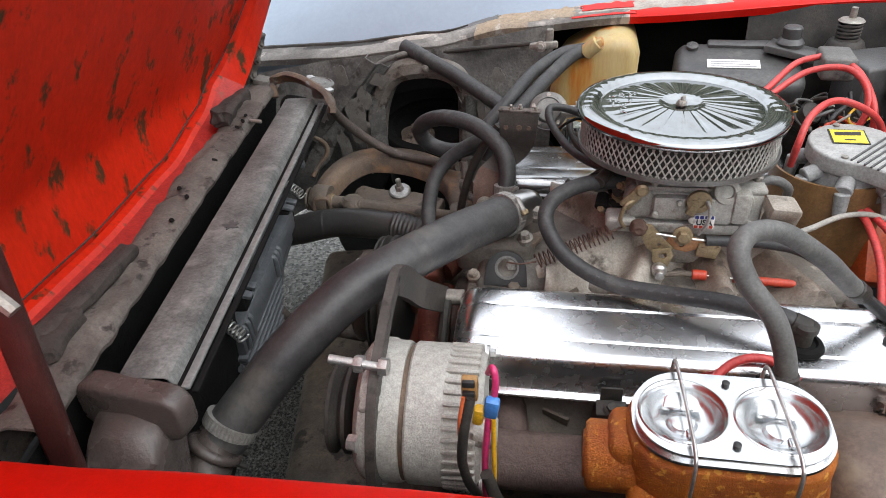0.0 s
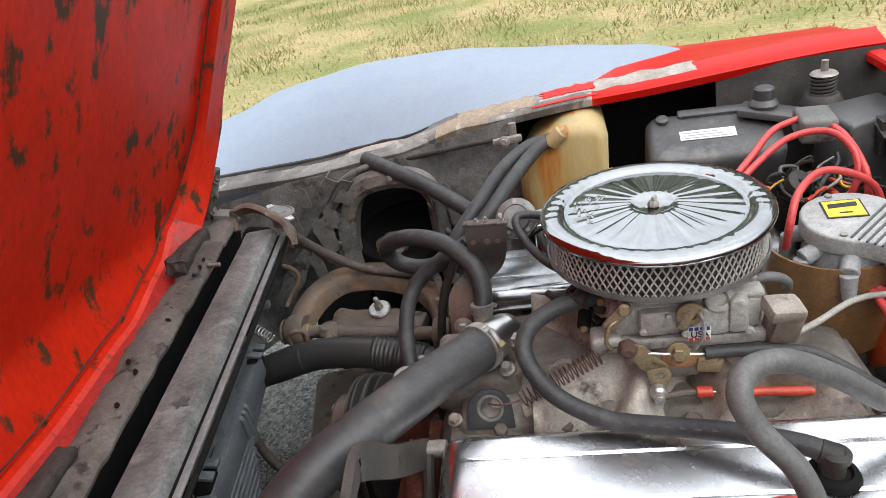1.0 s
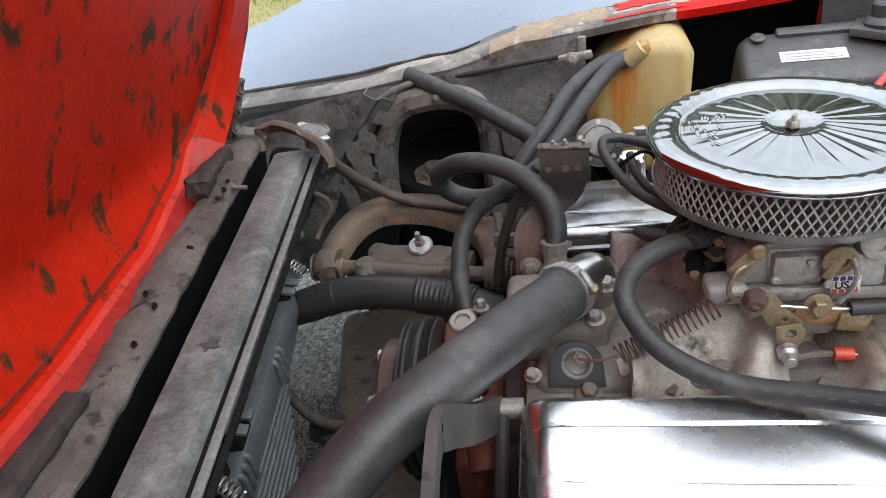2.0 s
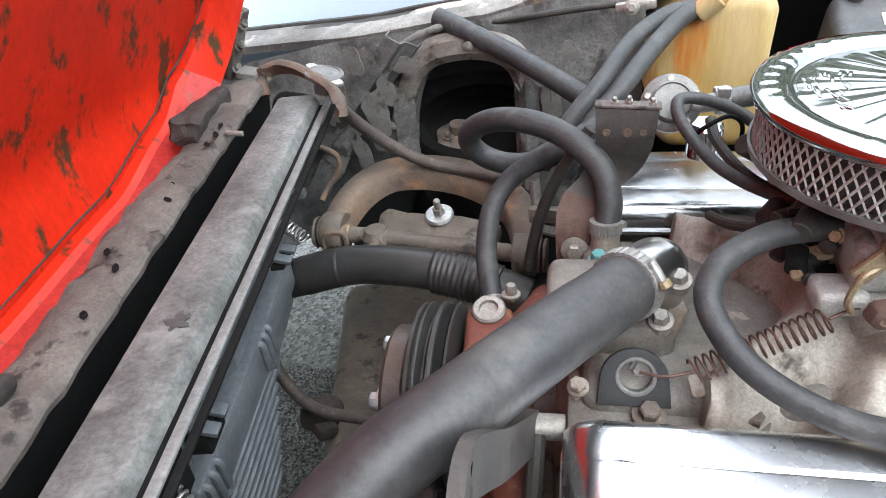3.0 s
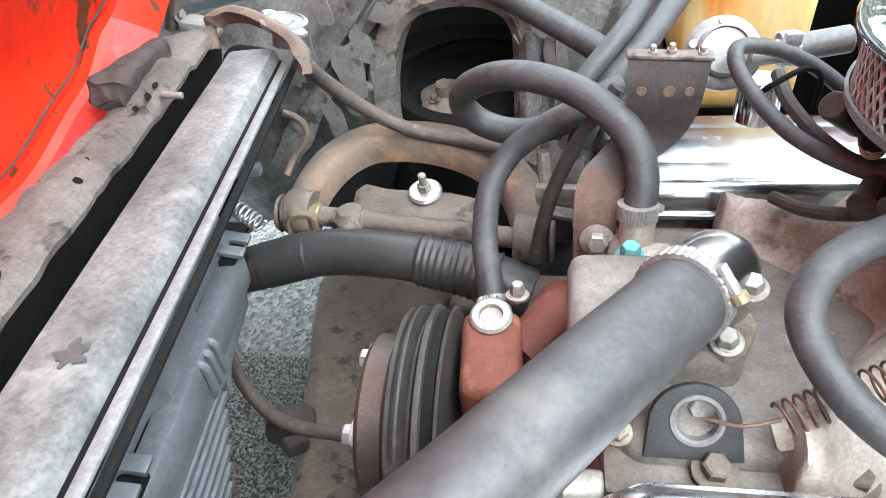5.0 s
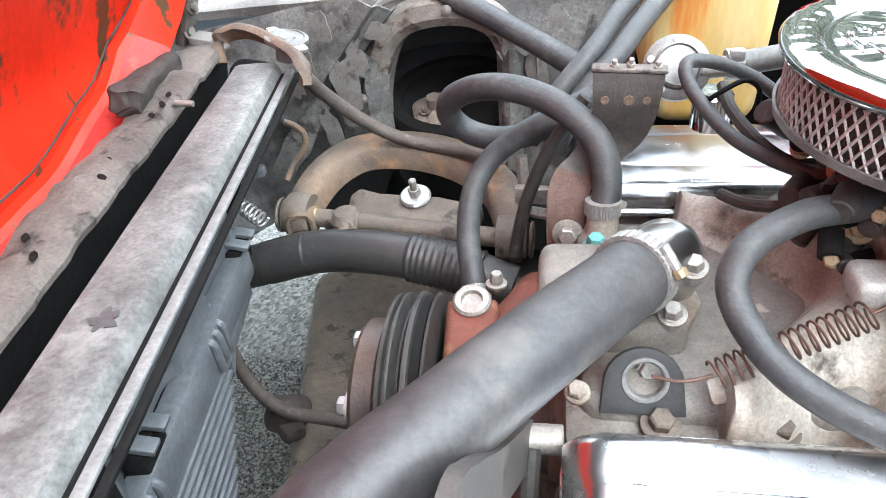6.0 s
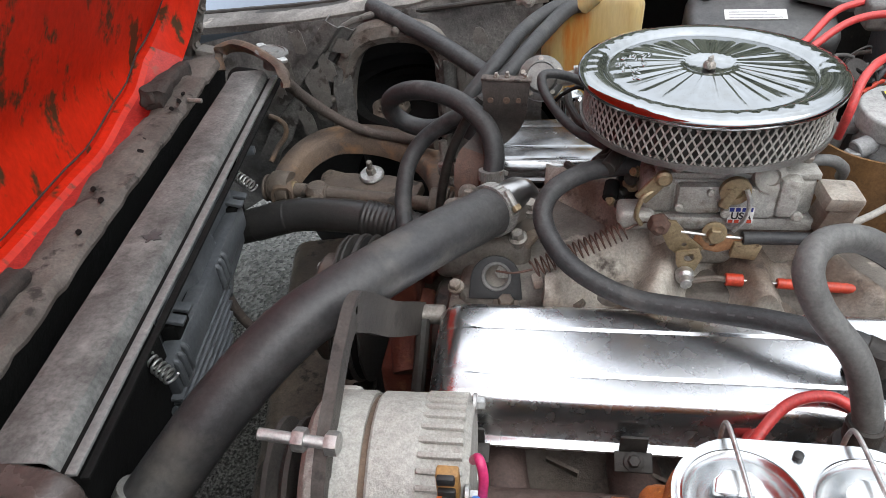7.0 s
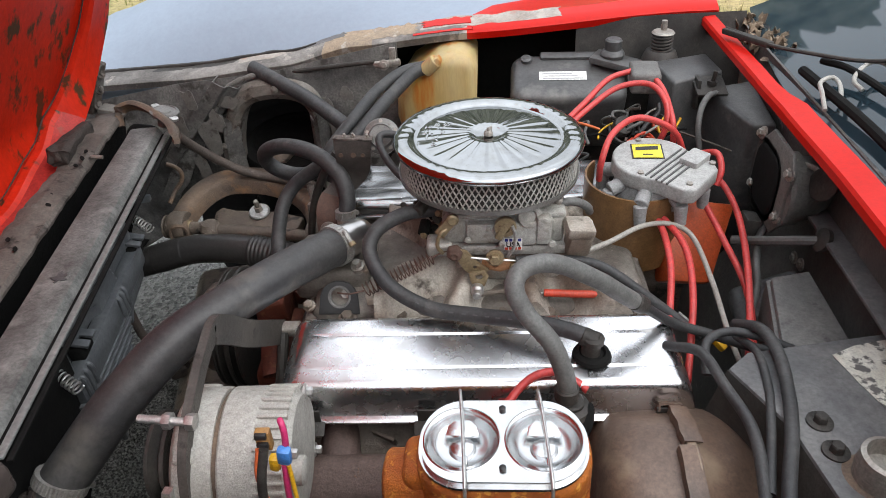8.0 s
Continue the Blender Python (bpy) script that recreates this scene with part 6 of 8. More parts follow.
def alternator_bracket():
    b = thing("alternator_bracket", (0.075, 0.53, 0.70), "dark steel bracket carrying the alternator", "bracket")
    bm = B()
    line = [(0.084, 0.362, 0.60), (0.083, 0.366, 0.68), (0.082, 0.392, 0.745), (0.076, 0.45, 0.772), (0.070, 0.510, 0.782), (0.074, 0.530, 0.772), (0.078, 0.575, 0.725), (0.086, 0.645, 0.664)]
    pts = glide(line, 6)
    rows = []
    for i, p in enumerate(pts):
        t = (pts[min(i + 1, len(pts) - 1)] - pts[max(i - 1, 0)]).normalized()
        nrm = Vector((1, 0, 0)).cross(t).normalized()
        w = 0.008 if i < 22 else 0.008 + 0.008 * min(1, (i - 22) / 6)
        rows.append([(p + nrm * w)[:], (p + nrm * w * 0.5)[:], (p - nrm * w * 0.5)[:], (p - nrm * w)[:]])
    sheet(bm, rows, 0.009, (-1, 0, 0))
    part("strap", bm, WORNSTEEL, b, "dusty brown-black curved strap")
    bm = B()
    rod(bm, (0.046, 0.402, 0.778), (0.092, 0.404, 0.773), 0.0040, 14)
    part("stud", bm, ZINC, b, "long bright stud")
    bm = B()
    for x in (0.073, 0.095):
        lathe(bm, [(0.0078, -0.004), (0.0082, 0.0), (0.0078, 0.004)], Matrix.Translation((x, 0.404, 0.774)) @ pose(0, 0, 0, 0, 90), 6)
    part("nut", bm, ZINC, b, "bright nut")
    bm = B()
    hexhead(bm, (0.076, 0.370, 0.712), (-1, 0, 0), 0.0075, 0.010)
    part("bolt", bm, ZINC, b)
    bm = B()
    rod(bm, (0.075, 0.645, 0.668), (0.115, 0.648, 0.668), 0.010, 14)
    hexhead(bm, (0.076, 0.645, 0.668), (-1, 0, 0), 0.010, 0.010)
    part("spacer_bolt", bm, DULLZINC, b, "bolt with spacers")
    bm = B()
    tube(bm, [(0.095, 0.640, 0.668), (0.094, 0.60, 0.62), (0.09, 0.54, 0.55)], 0.007, 10, 6)
    part("brace", bm, SATIN, b)


alternator_bracket()


# ---- brakes ----
def master_cylinder():
    b = thing("brake_master_cylinder", (0.38, 0.40, 0.66), "orange-rusted brake master cylinder with a bright pressed lid", "master cylinder")
    m = Matrix.Translation((0.377, 0.405, 0.766)) @ pose(0, 0, 0, 2, -2, 1)
    bm = B()
    slab(bm, round_rect(0.156, 0.092, 0.041, 8), 0.050, m @ pose(0, 0, -0.0128), 0.006, 3)
    rod(bm, m @ Vector((-0.11, -0.002, -0.060)), m @ Vector((0.075, -0.002, -0.060)), 0.030, 28)
    rod(bm, m @ Vector((-0.112, -0.002, -0.060)), m @ Vector((-0.085, -0.002, -0.060)), 0.022, 24)
    box(bm, (0.04, 0.05, 0.05), m @ pose(-0.072, 0, -0.045), 0.012, 3)
    rod(bm, m @ Vector((-0.06, -0.02, -0.07)), m @ Vector((-0.06, -0.055, -0.072)), 0.016, 18)
    part("casting", bm, ORANGERUST, b, "bright orange rusted casting", smooth=50)
    m = m @ Matrix.Diagonal((0.90, 0.90, 0.95, 1))
    bm = B()
    slab(bm, round_rect(0.160, 0.096, 0.043, 10), 0.009, m, 0.0, 3, holes=((-0.040, 0, 0.0372), (0.040, 0, 0.0372)))
    slab(bm, round_rect(0.166, 0.102, 0.046, 10), 0.003, m @ pose(0, 0, -0.0065), 0.0, 2, holes=((-0.040, 0, 0.0372), (0.040, 0, 0.0372)))
    part("lid", bm, TINLID, b, "bright pressed steel lid")
    for x in (-0.040, 0.040):
        bm = B()
        lathe(bm, [(0.0, -0.0132), (0.026, -0.0125), (0.0335, -0.0055), (0.0385, -0.0006), (0.0385, 0.0003), (0.0372, 0.0008), (0.0352, -0.0004), (0.0325, -0.0040), (0.029, -0.0080), (0.024, -0.0105), (0.016, -0.0118), (0.0, -0.0122)], m @ pose(x, 0, 0), 48)
        slab(bm, [(-0.017, 0.006), (0.017, 0.006), (0.015, 0.016), (0.008, 0.023), (-0.008, 0.023), (-0.015, 0.016)], 0.007, m @ pose(x, 0, -0.0040, 14), 0.002)
        lathe(bm, [(0.014, -0.0122), (0.011, -0.0085), (0.005, -0.0068), (0, -0.0064)], m @ pose(x, -0.003, 0), 24)
        box(bm, (0.006, 0.010, 0.006), m @ pose(x + 0.004, -0.024, -0.002), 0.002)
        part("lid_dish", bm, TINLID, b, "pressed round dish")
    for x in (-0.040, 0.040):
        bm = B()
        tube(bm, [m @ Vector((x - 0.004, 0.058, -0.03)), m @ Vector((x - 0.004, 0.057, 0.0)), m @ Vector((x - 0.003, 0.050, 0.010)), m @ Vector((x, 0.02, 0.010)), m @ Vector((x + 0.003, -0.02, 0.009)), m @ Vector((x + 0.005, -0.050, 0.007)), m @ Vector((x + 0.005, -0.060, -0.006)), m @ Vector((x + 0.004, -0.060, -0.05))], 0.0016, 10, 6)
        part("wire_bail", bm, ZINC, b, "grey wire bail")
    for x, y in ((0.0, 0.036), (0.0, -0.034)):
        bm = B()
        lathe(bm, [(0.0034, 0), (0.0034, 0.003), (0.002, 0.0038), (0, 0.004)], m @ pose(x, y, 0), 12)
        part("vent_pip", bm, INK, b, "black vent pip")


master_cylinder()


def booster():
    b = thing("brake_booster", (0.56, 0.47, 0.45), "faded brown brake booster drum", "brake booster")
    m = frame_of((0.482, 0.470, 0.575), (1, 0.06, -0.03), (0, 0, 1)) @ pose(0, 0, 0, 0, 90)
    bm = B()
    lathe(bm, [(0.03, -0.012), (0.07, -0.010), (0.092, 0.0), (0.104, 0.014), (0.108, 0.035), (0.110, 0.075)], m, 72)
    part("front_shell", bm, BROWNBOX, b, "brown front shell", smooth=50)
    bm = B()
    lathe(bm, [(0.110, 0.072), (0.118, 0.074), (0.119, 0.082), (0.113, 0.088), (0.108, 0.120), (0.095, 0.150), (0.06, 0.165), (0.0, 0.166)], m, 72, lambda an, k: 1 + (0.012 * (math.sin(an * 8) > 0.6) if k in (1, 2) else 0))
    part("rear_shell", bm, BROWNBOX, b, "brown rear shell with crimped tabs", smooth=50)
    # folded seam: an overlapping edge in steps
    for a0, a1, z0, z1 in ((120, 152, 0.062, 0.088), (154, 182, 0.070, 0.090), (184, 214, 0.064, 0.084), (216, 246, 0.070, 0.088)):
        rows = []
        for i in range(13):
            an = radians(a0 + (a1 - a0) * i / 12)
            wob = 0.002 * noise.noise((an * 9, z0 * 100, 0))
            rows.append([(m @ Vector((r * math.cos(an), r * math.sin(an), z)))[:] for r, z in ((0.1115, z0 + wob), (0.1205, z0 + 0.001 + wob), (0.1215, (z0 + z1) / 2), (0.1195, z1 + wob))])
        bm = B()
        sheet(bm, rows, 0.002)
        part("crimp_tab", bm, BROWNBOX, b, "folded crimp edge")
    bm = B()
    rod(bm, (0.440, 0.498, 0.694), (0.464, 0.496, 0.688), 0.016, 24)
    lathe(bm, [(0.019, 0), (0.0205, 0.004), (0.019, 0.009), (0.016, 0.010)], frame_of((0.456, 0.4965, 0.690), (0, 1, 0), (0.95, -0.1, -0.29)), 28)
    part("valve_grommet", bm, VOID, b, "black rubber grommet round the valve")
    bm = B()
    rod(bm, (0.446, 0.500, 0.675), (0.446, 0.500, 0.715), 0.014, 20)
    lathe(bm, [(0.020, 0), (0.022, 0.006), (0.020, 0.012), (0.014, 0.015)], Matrix.Translation((0.446, 0.50, 0.695)), 24)
    part("check_valve", bm, SATIN, b, "black vacuum check valve")


booster()


# ---- ignition ----
def distributor():
    d = thing("distributor", (0.59, 0.89, 0.66), "large grey-capped distributor with red leads", "distributor")
    m = Matrix.Translation((0.586, 0.869, 0.796)) @ pose(0, 0, 0, 4, 2, -42) @ Matrix.Scale(0.84, 4)
    bm = B()
    out = []
    for i in range(20):
        an = radians(60 + 240 * i / 19)
        out.append((-0.012 + 0.066 * math.cos(an), 0.064 * math.sin(an)))
    out += [(0.030, -0.052), (0.075, -0.050), (0.090, -0.036), (0.086, 0.036), (0.070, 0.050), (0.028, 0.056)]
    slab(bm, out, 0.028, m, 0.004, 3)
    part("coil_cover", bm, CAPGREY, d, "light grey moulded cover", smooth=50)
    bm = B()
    slab(bm, [(0.028, 0.012), (0.060, 0.012), (0.060, 0.056), (0.028, 0.056)], 0.020, m @ pose(0, 0, 0.010), 0.003)
    part("raised_block", bm, CAPGREY, d)
    for k in range(5):
        bm = B()
        box(bm, (0.0030, 0.104, 0.004), m @ pose(0.010 + 0.0095 * k, -0.002, 0.001, 0, 0, 0), 0.0012)
        part("cover_rib", bm, plain("dark_grey_rib", (0.10, 0.10, 0.10), 0.5), d, "dark rib")
    st = m @ pose(-0.028, 0.008, 0.0012, 0, 0, 40)
    bm = B()
    slab(bm, [(-0.026, -0.022), (0.026, -0.022), (0.026, 0.024), (-0.026, 0.024)], 0.0008, st, 0)
    k = part("label_border", bm, INK, d, "black label border")
    bm = B()
    slab(bm, [(-0.0235, -0.0195), (0.0235, -0.0195), (0.0235, 0.0215), (-0.0235, 0.0215)], 0.0008, st @ pose(0, 0, 0.0006), 0)
    k2 = part("label_face", bm, YELLOW, k, "yellow label")
    bm = B()
    slab(bm, [(-0.019, 0.002), (0.018, 0.005), (0.019, 0.016), (-0.018, 0.013)], 0.0006, st @ pose(0, 0, 0.0010), 0)
    slab(bm, [(-0.008, -0.012), (0.008, -0.012), (0.008, -0.009), (-0.008, -0.009)], 0.0006, st @ pose(0, 0, 0.0010), 0)
    part("label_bar", bm, INK, k, "black printed bars")
    for px, py in ((-0.060, 0.030), (0.0, -0.052), (0.070, 0.044), (0.074, -0.030)):
        bm = B()
        lathe(bm, [(0.005, 0), (0.005, 0.0025), (0.003, 0.003), (0, 0.002)], m @ pose(px, py, 0.0005), 14)
        part("screw", bm, DULLZINC, d)
    bm = B()
    lathe(bm, [(0.060, -0.028), (0.062, -0.040), (0.066, -0.055), (0.066, -0.065)], m @ pose(-0.006, 0, 0), 40)
    part("cap", bm, GREYBOOT, d, "grey cap skirt")
    for i in range(8):
        an = radians(20 + 45 * i)
        bm = B()
        p = m @ Vector((-0.006 + 0.052 * math.cos(an), 0.052 * math.sin(an), -0.032))
        q = m @ Vector((-0.006 + 0.082 * math.cos(an), 0.082 * math.sin(an), -0.040))
        rod(bm, p, q, 0.0105, 14)
        rod(bm, q, q + Vector((0.004 * math.cos(an), 0.004 * math.sin(an), -0.030)), 0.0095, 14, 0.0075)
        part("lead_boot", bm, GREYBOOT, d, "grey rubber boot")
    bm = B()
    rod(bm, m @ Vector((0, 0, -0.20)), m @ Vector((0, 0, -0.06)), 0.035, 24)
    part("housing", bm, DARKRUST, d)


distributor()


def ignition_shield():
    s = thing("ignition_shield", (0.555, 0.84, 0.66), "brown plastic ignition shield with an orange lower half", "shield")
    bm = B()
    rows = []
    for i in range(25):
        an = radians(140 + 190 * i / 24)
        rows.append([(0.562 + r * math.cos(an), 0.885 + r * math.sin(an), z) for r, z in ((0.070, 0.762), (0.070, 0.72), (0.068, 0.68), (0.064, 0.640))])
    sheet(bm, rows, 0.003)
    part("upper_shield", bm, SHIELD, s, "brown amber plastic band")
    bm = B()
    slab(bm, [(-0.035, -0.05), (0.03, -0.055), (0.075, 0.06), (-0.02, 0.07), (-0.03, 0.0)], 0.05, Matrix.Translation((0.640, 0.835, 0.675)) @ frame_of((0, 0, 0), (0.95, 0.2, -0.1), (-0.1, -0.75, 0.6)), 0.006)
    part("lower_shield", bm, ORANGE, s, "orange painted lower half")


ignition_shield()


def single_tube(name, pts, r, mat, label, category, seg=8, n=6):
    bm = B()
    tube(bm, pts, r, seg, n)
    return single(name, bm, mat, label, category, smooth=60)


# ---- front suspension ----
def control_arm():
    a = thing("upper_control_arm", (-0.1, 1.07, 0.55), "rusty upper control arm with its cross shaft", "control arm")
    bm = B()
    line = glide([(-0.214, 0.985, 0.592), (-0.226, 1.04, 0.598), (-0.216, 1.10, 0.606), (-0.185, 1.140, 0.612), (-0.135, 1.152, 0.614), (-0.075, 1.145, 0.612), (-0.02, 1.120, 0.606), (0.018, 1.075, 0.600), (0.036, 1.02, 0.592), (0.040, 0.98, 0.585)], 6)
    rows = []
    for i, p in enumerate(line):
        t = (line[min(i + 1, len(line) - 1)] - line[max(i - 1, 0)]).normalized()
        o = t.cross(Vector((0, 0, 1))).normalized()
        w = 0.016 + 0.010 * math.sin(math.pi * i / (len(line) - 1))
        rows.append([(p + o * k * w + Vector((0, 0, z)))[:] for k, z in ((-1.0, -0.030), (-1.0, -0.004), (-0.7, 0.004), (0, 0.006), (0.7, 0.004), (1.0, -0.004), (1.0, -0.030))])
    sheet(bm, rows, 0.004)
    part("arm", bm, RUST, a, "curved rusty pressed arm", smooth=50)
    bm = B()
    rod(bm, (-0.222, 1.012, 0.580), (0.045, 0.995, 0.572), 0.0115, 20)
    rod(bm, (-0.165, 1.008, 0.578), (-0.145, 1.007, 0.578), 0.0135, 20)
    part("cross_shaft", bm, DARKRUST, a, "oily cross shaft")
    bm = B()
    rod(bm, (-0.215, 1.0115, 0.580), (-0.200, 1.0105, 0.580), 0.0135, 20)
    part("bush_sleeve", bm, BRONZE, a, "brass-coloured bush sleeve")
    for x0, x1, y, z in ((-0.238, -0.206, 1.013, 0.581), (0.022, 0.052, 0.996, 0.572)):
        bm = B()
        lathe(bm, [(0.012, 0), (0.026, 0.001), (0.027, 0.004), (0.027, x1 - x0 - 0.004), (0.026, x1 - x0 - 0.001), (0.012, x1 - x0)], Matrix.Translation((x0, y, z)) @ pose(0, 0, 0, 0, 90), 32)
        part("bush", bm, DARKRUST, a, "oily rubber bush in its shell")
    for x in (-0.241, -0.248, 0.055, 0.062):
        bm = B()
        lathe(bm, [(0.010, -0.002), (0.021, -0.002), (0.022, 0), (0.021, 0.002), (0.010, 0.002)], Matrix.Translation((x, 1.012 if x < 0 else 0.996, 0.580 if x < 0 else 0.572)) @ pose(0, 0, 0, 0, 90), 28)
        part("bush_washer", bm, DARKRUST, a, "dished washer")
    bm = B()
    lathe(bm, [(0.019, -0.010), (0.020, 0.0), (0.014, 0.010), (0.0, 0.013)], Matrix.Translation((-0.163, 1.008, 0.582)), 20)
    bolt(bm, (-0.160, 0.990, 0.573), (-0.05, -1, 0.35), 0.0095, 0.014)
    part("shaft_bolt", bm, DARKRUST, a, "shaft clamp bolt")
    bm = B()
    slab(bm, [(-0.095, -0.024), (0.075, -0.020), (0.080, 0.012), (0.02, 0.022), (-0.06, 0.020), (-0.09, 0.026), (-0.10, 0.012)], 0.024, Matrix.Translation((-0.085, 1.062, 0.566)) @ pose(0, 0, 0, 18, 0, -4), 0.005)
    part("shaft_pad", bm, DARKRUST, a, "rusty mounting pad")
    bm = B()
    lathe(bm, [(0.020, 0.0), (0.0205, 0.003), (0.018, 0.006), (0.008, 0.0065), (0.0, 0.0065)], Matrix.Translation((-0.094, 1.078, 0.571)) @ pose(0, 0, 0, 14), 32)
    part("zinc_washer", bm, ZINC, a, "bright zinc washer")
    bm = B()
    lathe(bm, [(0.0085, 0.006), (0.0085, 0.014), (0.007, 0.016)], Matrix.Translation((-0.094, 1.078, 0.571)) @ pose(0, 0, 0, 14), 6)
    lathe(bm, [(0.0048, 0.014), (0.0048, 0.030), (0.003, 0.032), (0, 0.032)], Matrix.Translation((-0.094, 1.078, 0.571)) @ pose(0, 0, 0, 14), 14)
    part("stud_and_nut", bm, DULLZINC, a, "stud with its nut")


control_arm()
single_tube("brake_pipe", [(-0.258, 1.09, 0.668), (-0.243, 1.09, 0.662), (-0.234, 1.09, 0.650), (-0.238, 1.088, 0.632), (-0.252, 1.080, 0.615), (-0.258, 1.06, 0.60)], 0.0042, RUST, "rusty bent brake pipe by the control arm", "pipe", 10)


def spring_tower():
    t = thing("suspension_tower", (-0.08, 1.25, 0.45), "rusty spring tower in the wheel opening, its top coloured dark as shade", "suspension")
    # tower top near-black instead of rust: shade of the opening put into its colour
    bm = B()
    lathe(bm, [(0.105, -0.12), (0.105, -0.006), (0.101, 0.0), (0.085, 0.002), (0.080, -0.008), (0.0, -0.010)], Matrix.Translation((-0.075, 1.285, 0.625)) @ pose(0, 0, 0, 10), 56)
    part("tower_top", bm, VOID, t, "round tower top with a rolled rim, near-black for the shade")
    bm = B()
    lathe(bm, [(0.034, -0.01), (0.034, 0.006), (0.026, 0.012), (0.012, 0.013), (0.010, 0.028), (0.0, 0.029)], Matrix.Translation((-0.098, 1.240, 0.613)) @ pose(0, 0, 0, 16), 28, lambda a, k: 1 + 0.06 * math.sin(5 * a))
    for k in range(3):
        bolt(bm, (-0.098 + 0.022 * math.cos(2.1 * k), 1.240 + 0.022 * math.sin(2.1 * k), 0.622), (0, -0.2, 1), 0.005, 0.008)
    part("ball_joint", bm, DARKRUST, t, "rusty ball joint")
    bm = B()
    lathe(bm, [(0.30, -0.1), (0.315, -0.07), (0.32, 0), (0.315, 0.07), (0.30, 0.1), (0.17, 0.09), (0.17, -0.09), (0.30, -0.1)], Matrix.Translation((-0.08, 1.48, 0.34)) @ pose(0, 0, 0, 90), 56, lambda a, k: 1 + 0.006 * math.sin(a * 60))
    part("tyre", bm, TYRE, t, "black tyre in the wheel well")


spring_tower()


def chassis():
    c = thing("chassis_frame", (-0.1, 0.85, 0.15), "dusty brown front cross member and frame rail", "chassis")
    bm = B()
    m = frame_of((-0.115, 0.90, 0.29), (-0.25, 0.968, 0.02), (0, 0, 1))
    box(bm, (0.66, 0.25, 0.12), m, 0.03, 4)
    part("cross_member", bm, DARKRUST, c, "dusty brown cross member")
    for u, v in ((-0.14, 0.035), (-0.18, 0.05), (-0.09, -0.02)):
        bm = B()
        lathe(bm, [(0.0125, 0), (0.0125, 0.0012), (0, 0.0012)], m @ pose(u, v, 0.0600), 20)
        part("drain_hole", bm, VOID, c, "dark drain hole")
    bm = B()
    box(bm, (1.5, 0.08, 0.12), pose(0.3, 0.40, 0.30, 0, 0, 3), 0.012, 3)
    part("frame_rail", bm, DARKRUST, c, "dark frame rail")
    bm = B()
    box(bm, (1.3, 0.08, 0.12), pose(0.56, 1.16, 0.32, 0, 0, 3), 0.012, 3)
    part("frame_rail", bm, DARKRUST, c, "dark frame rail")
    bm = B()
    tube(bm, [(-0.33, 0.935, 0.44), (-0.287, 0.887, 0.425), (-0.244, 0.857, 0.415), (-0.205, 0.842, 0.415), (-0.15, 0.835, 0.42), (-0.10, 0.83, 0.42)], 0.0080, 14, 6)
    part("sway_bar", bm, BROWNHOSE, c, "dusty bent bar")
    bm = B()
    box(bm, (0.055, 0.034, 0.05), pose(-0.232, 0.872, 0.375, 10, 25, 35), 0.014, 3)
    box(bm, (0.03, 0.06, 0.02), pose(-0.235, 0.865, 0.365, 0, 15, 50), 0.006, 2)
    part("sway_bar_mount", bm, PERISHED, c, "black rubber mount")


chassis()


# ---- front of the engine ----
HUB = grime("brown_black_hub", (0.070, 0.048, 0.036), (0.040, 0.031, 0.028), (0.21, 0.105, 0.05), rough=0.42, scale=20, bump=0.3, amount=0.9, spots=0.62)


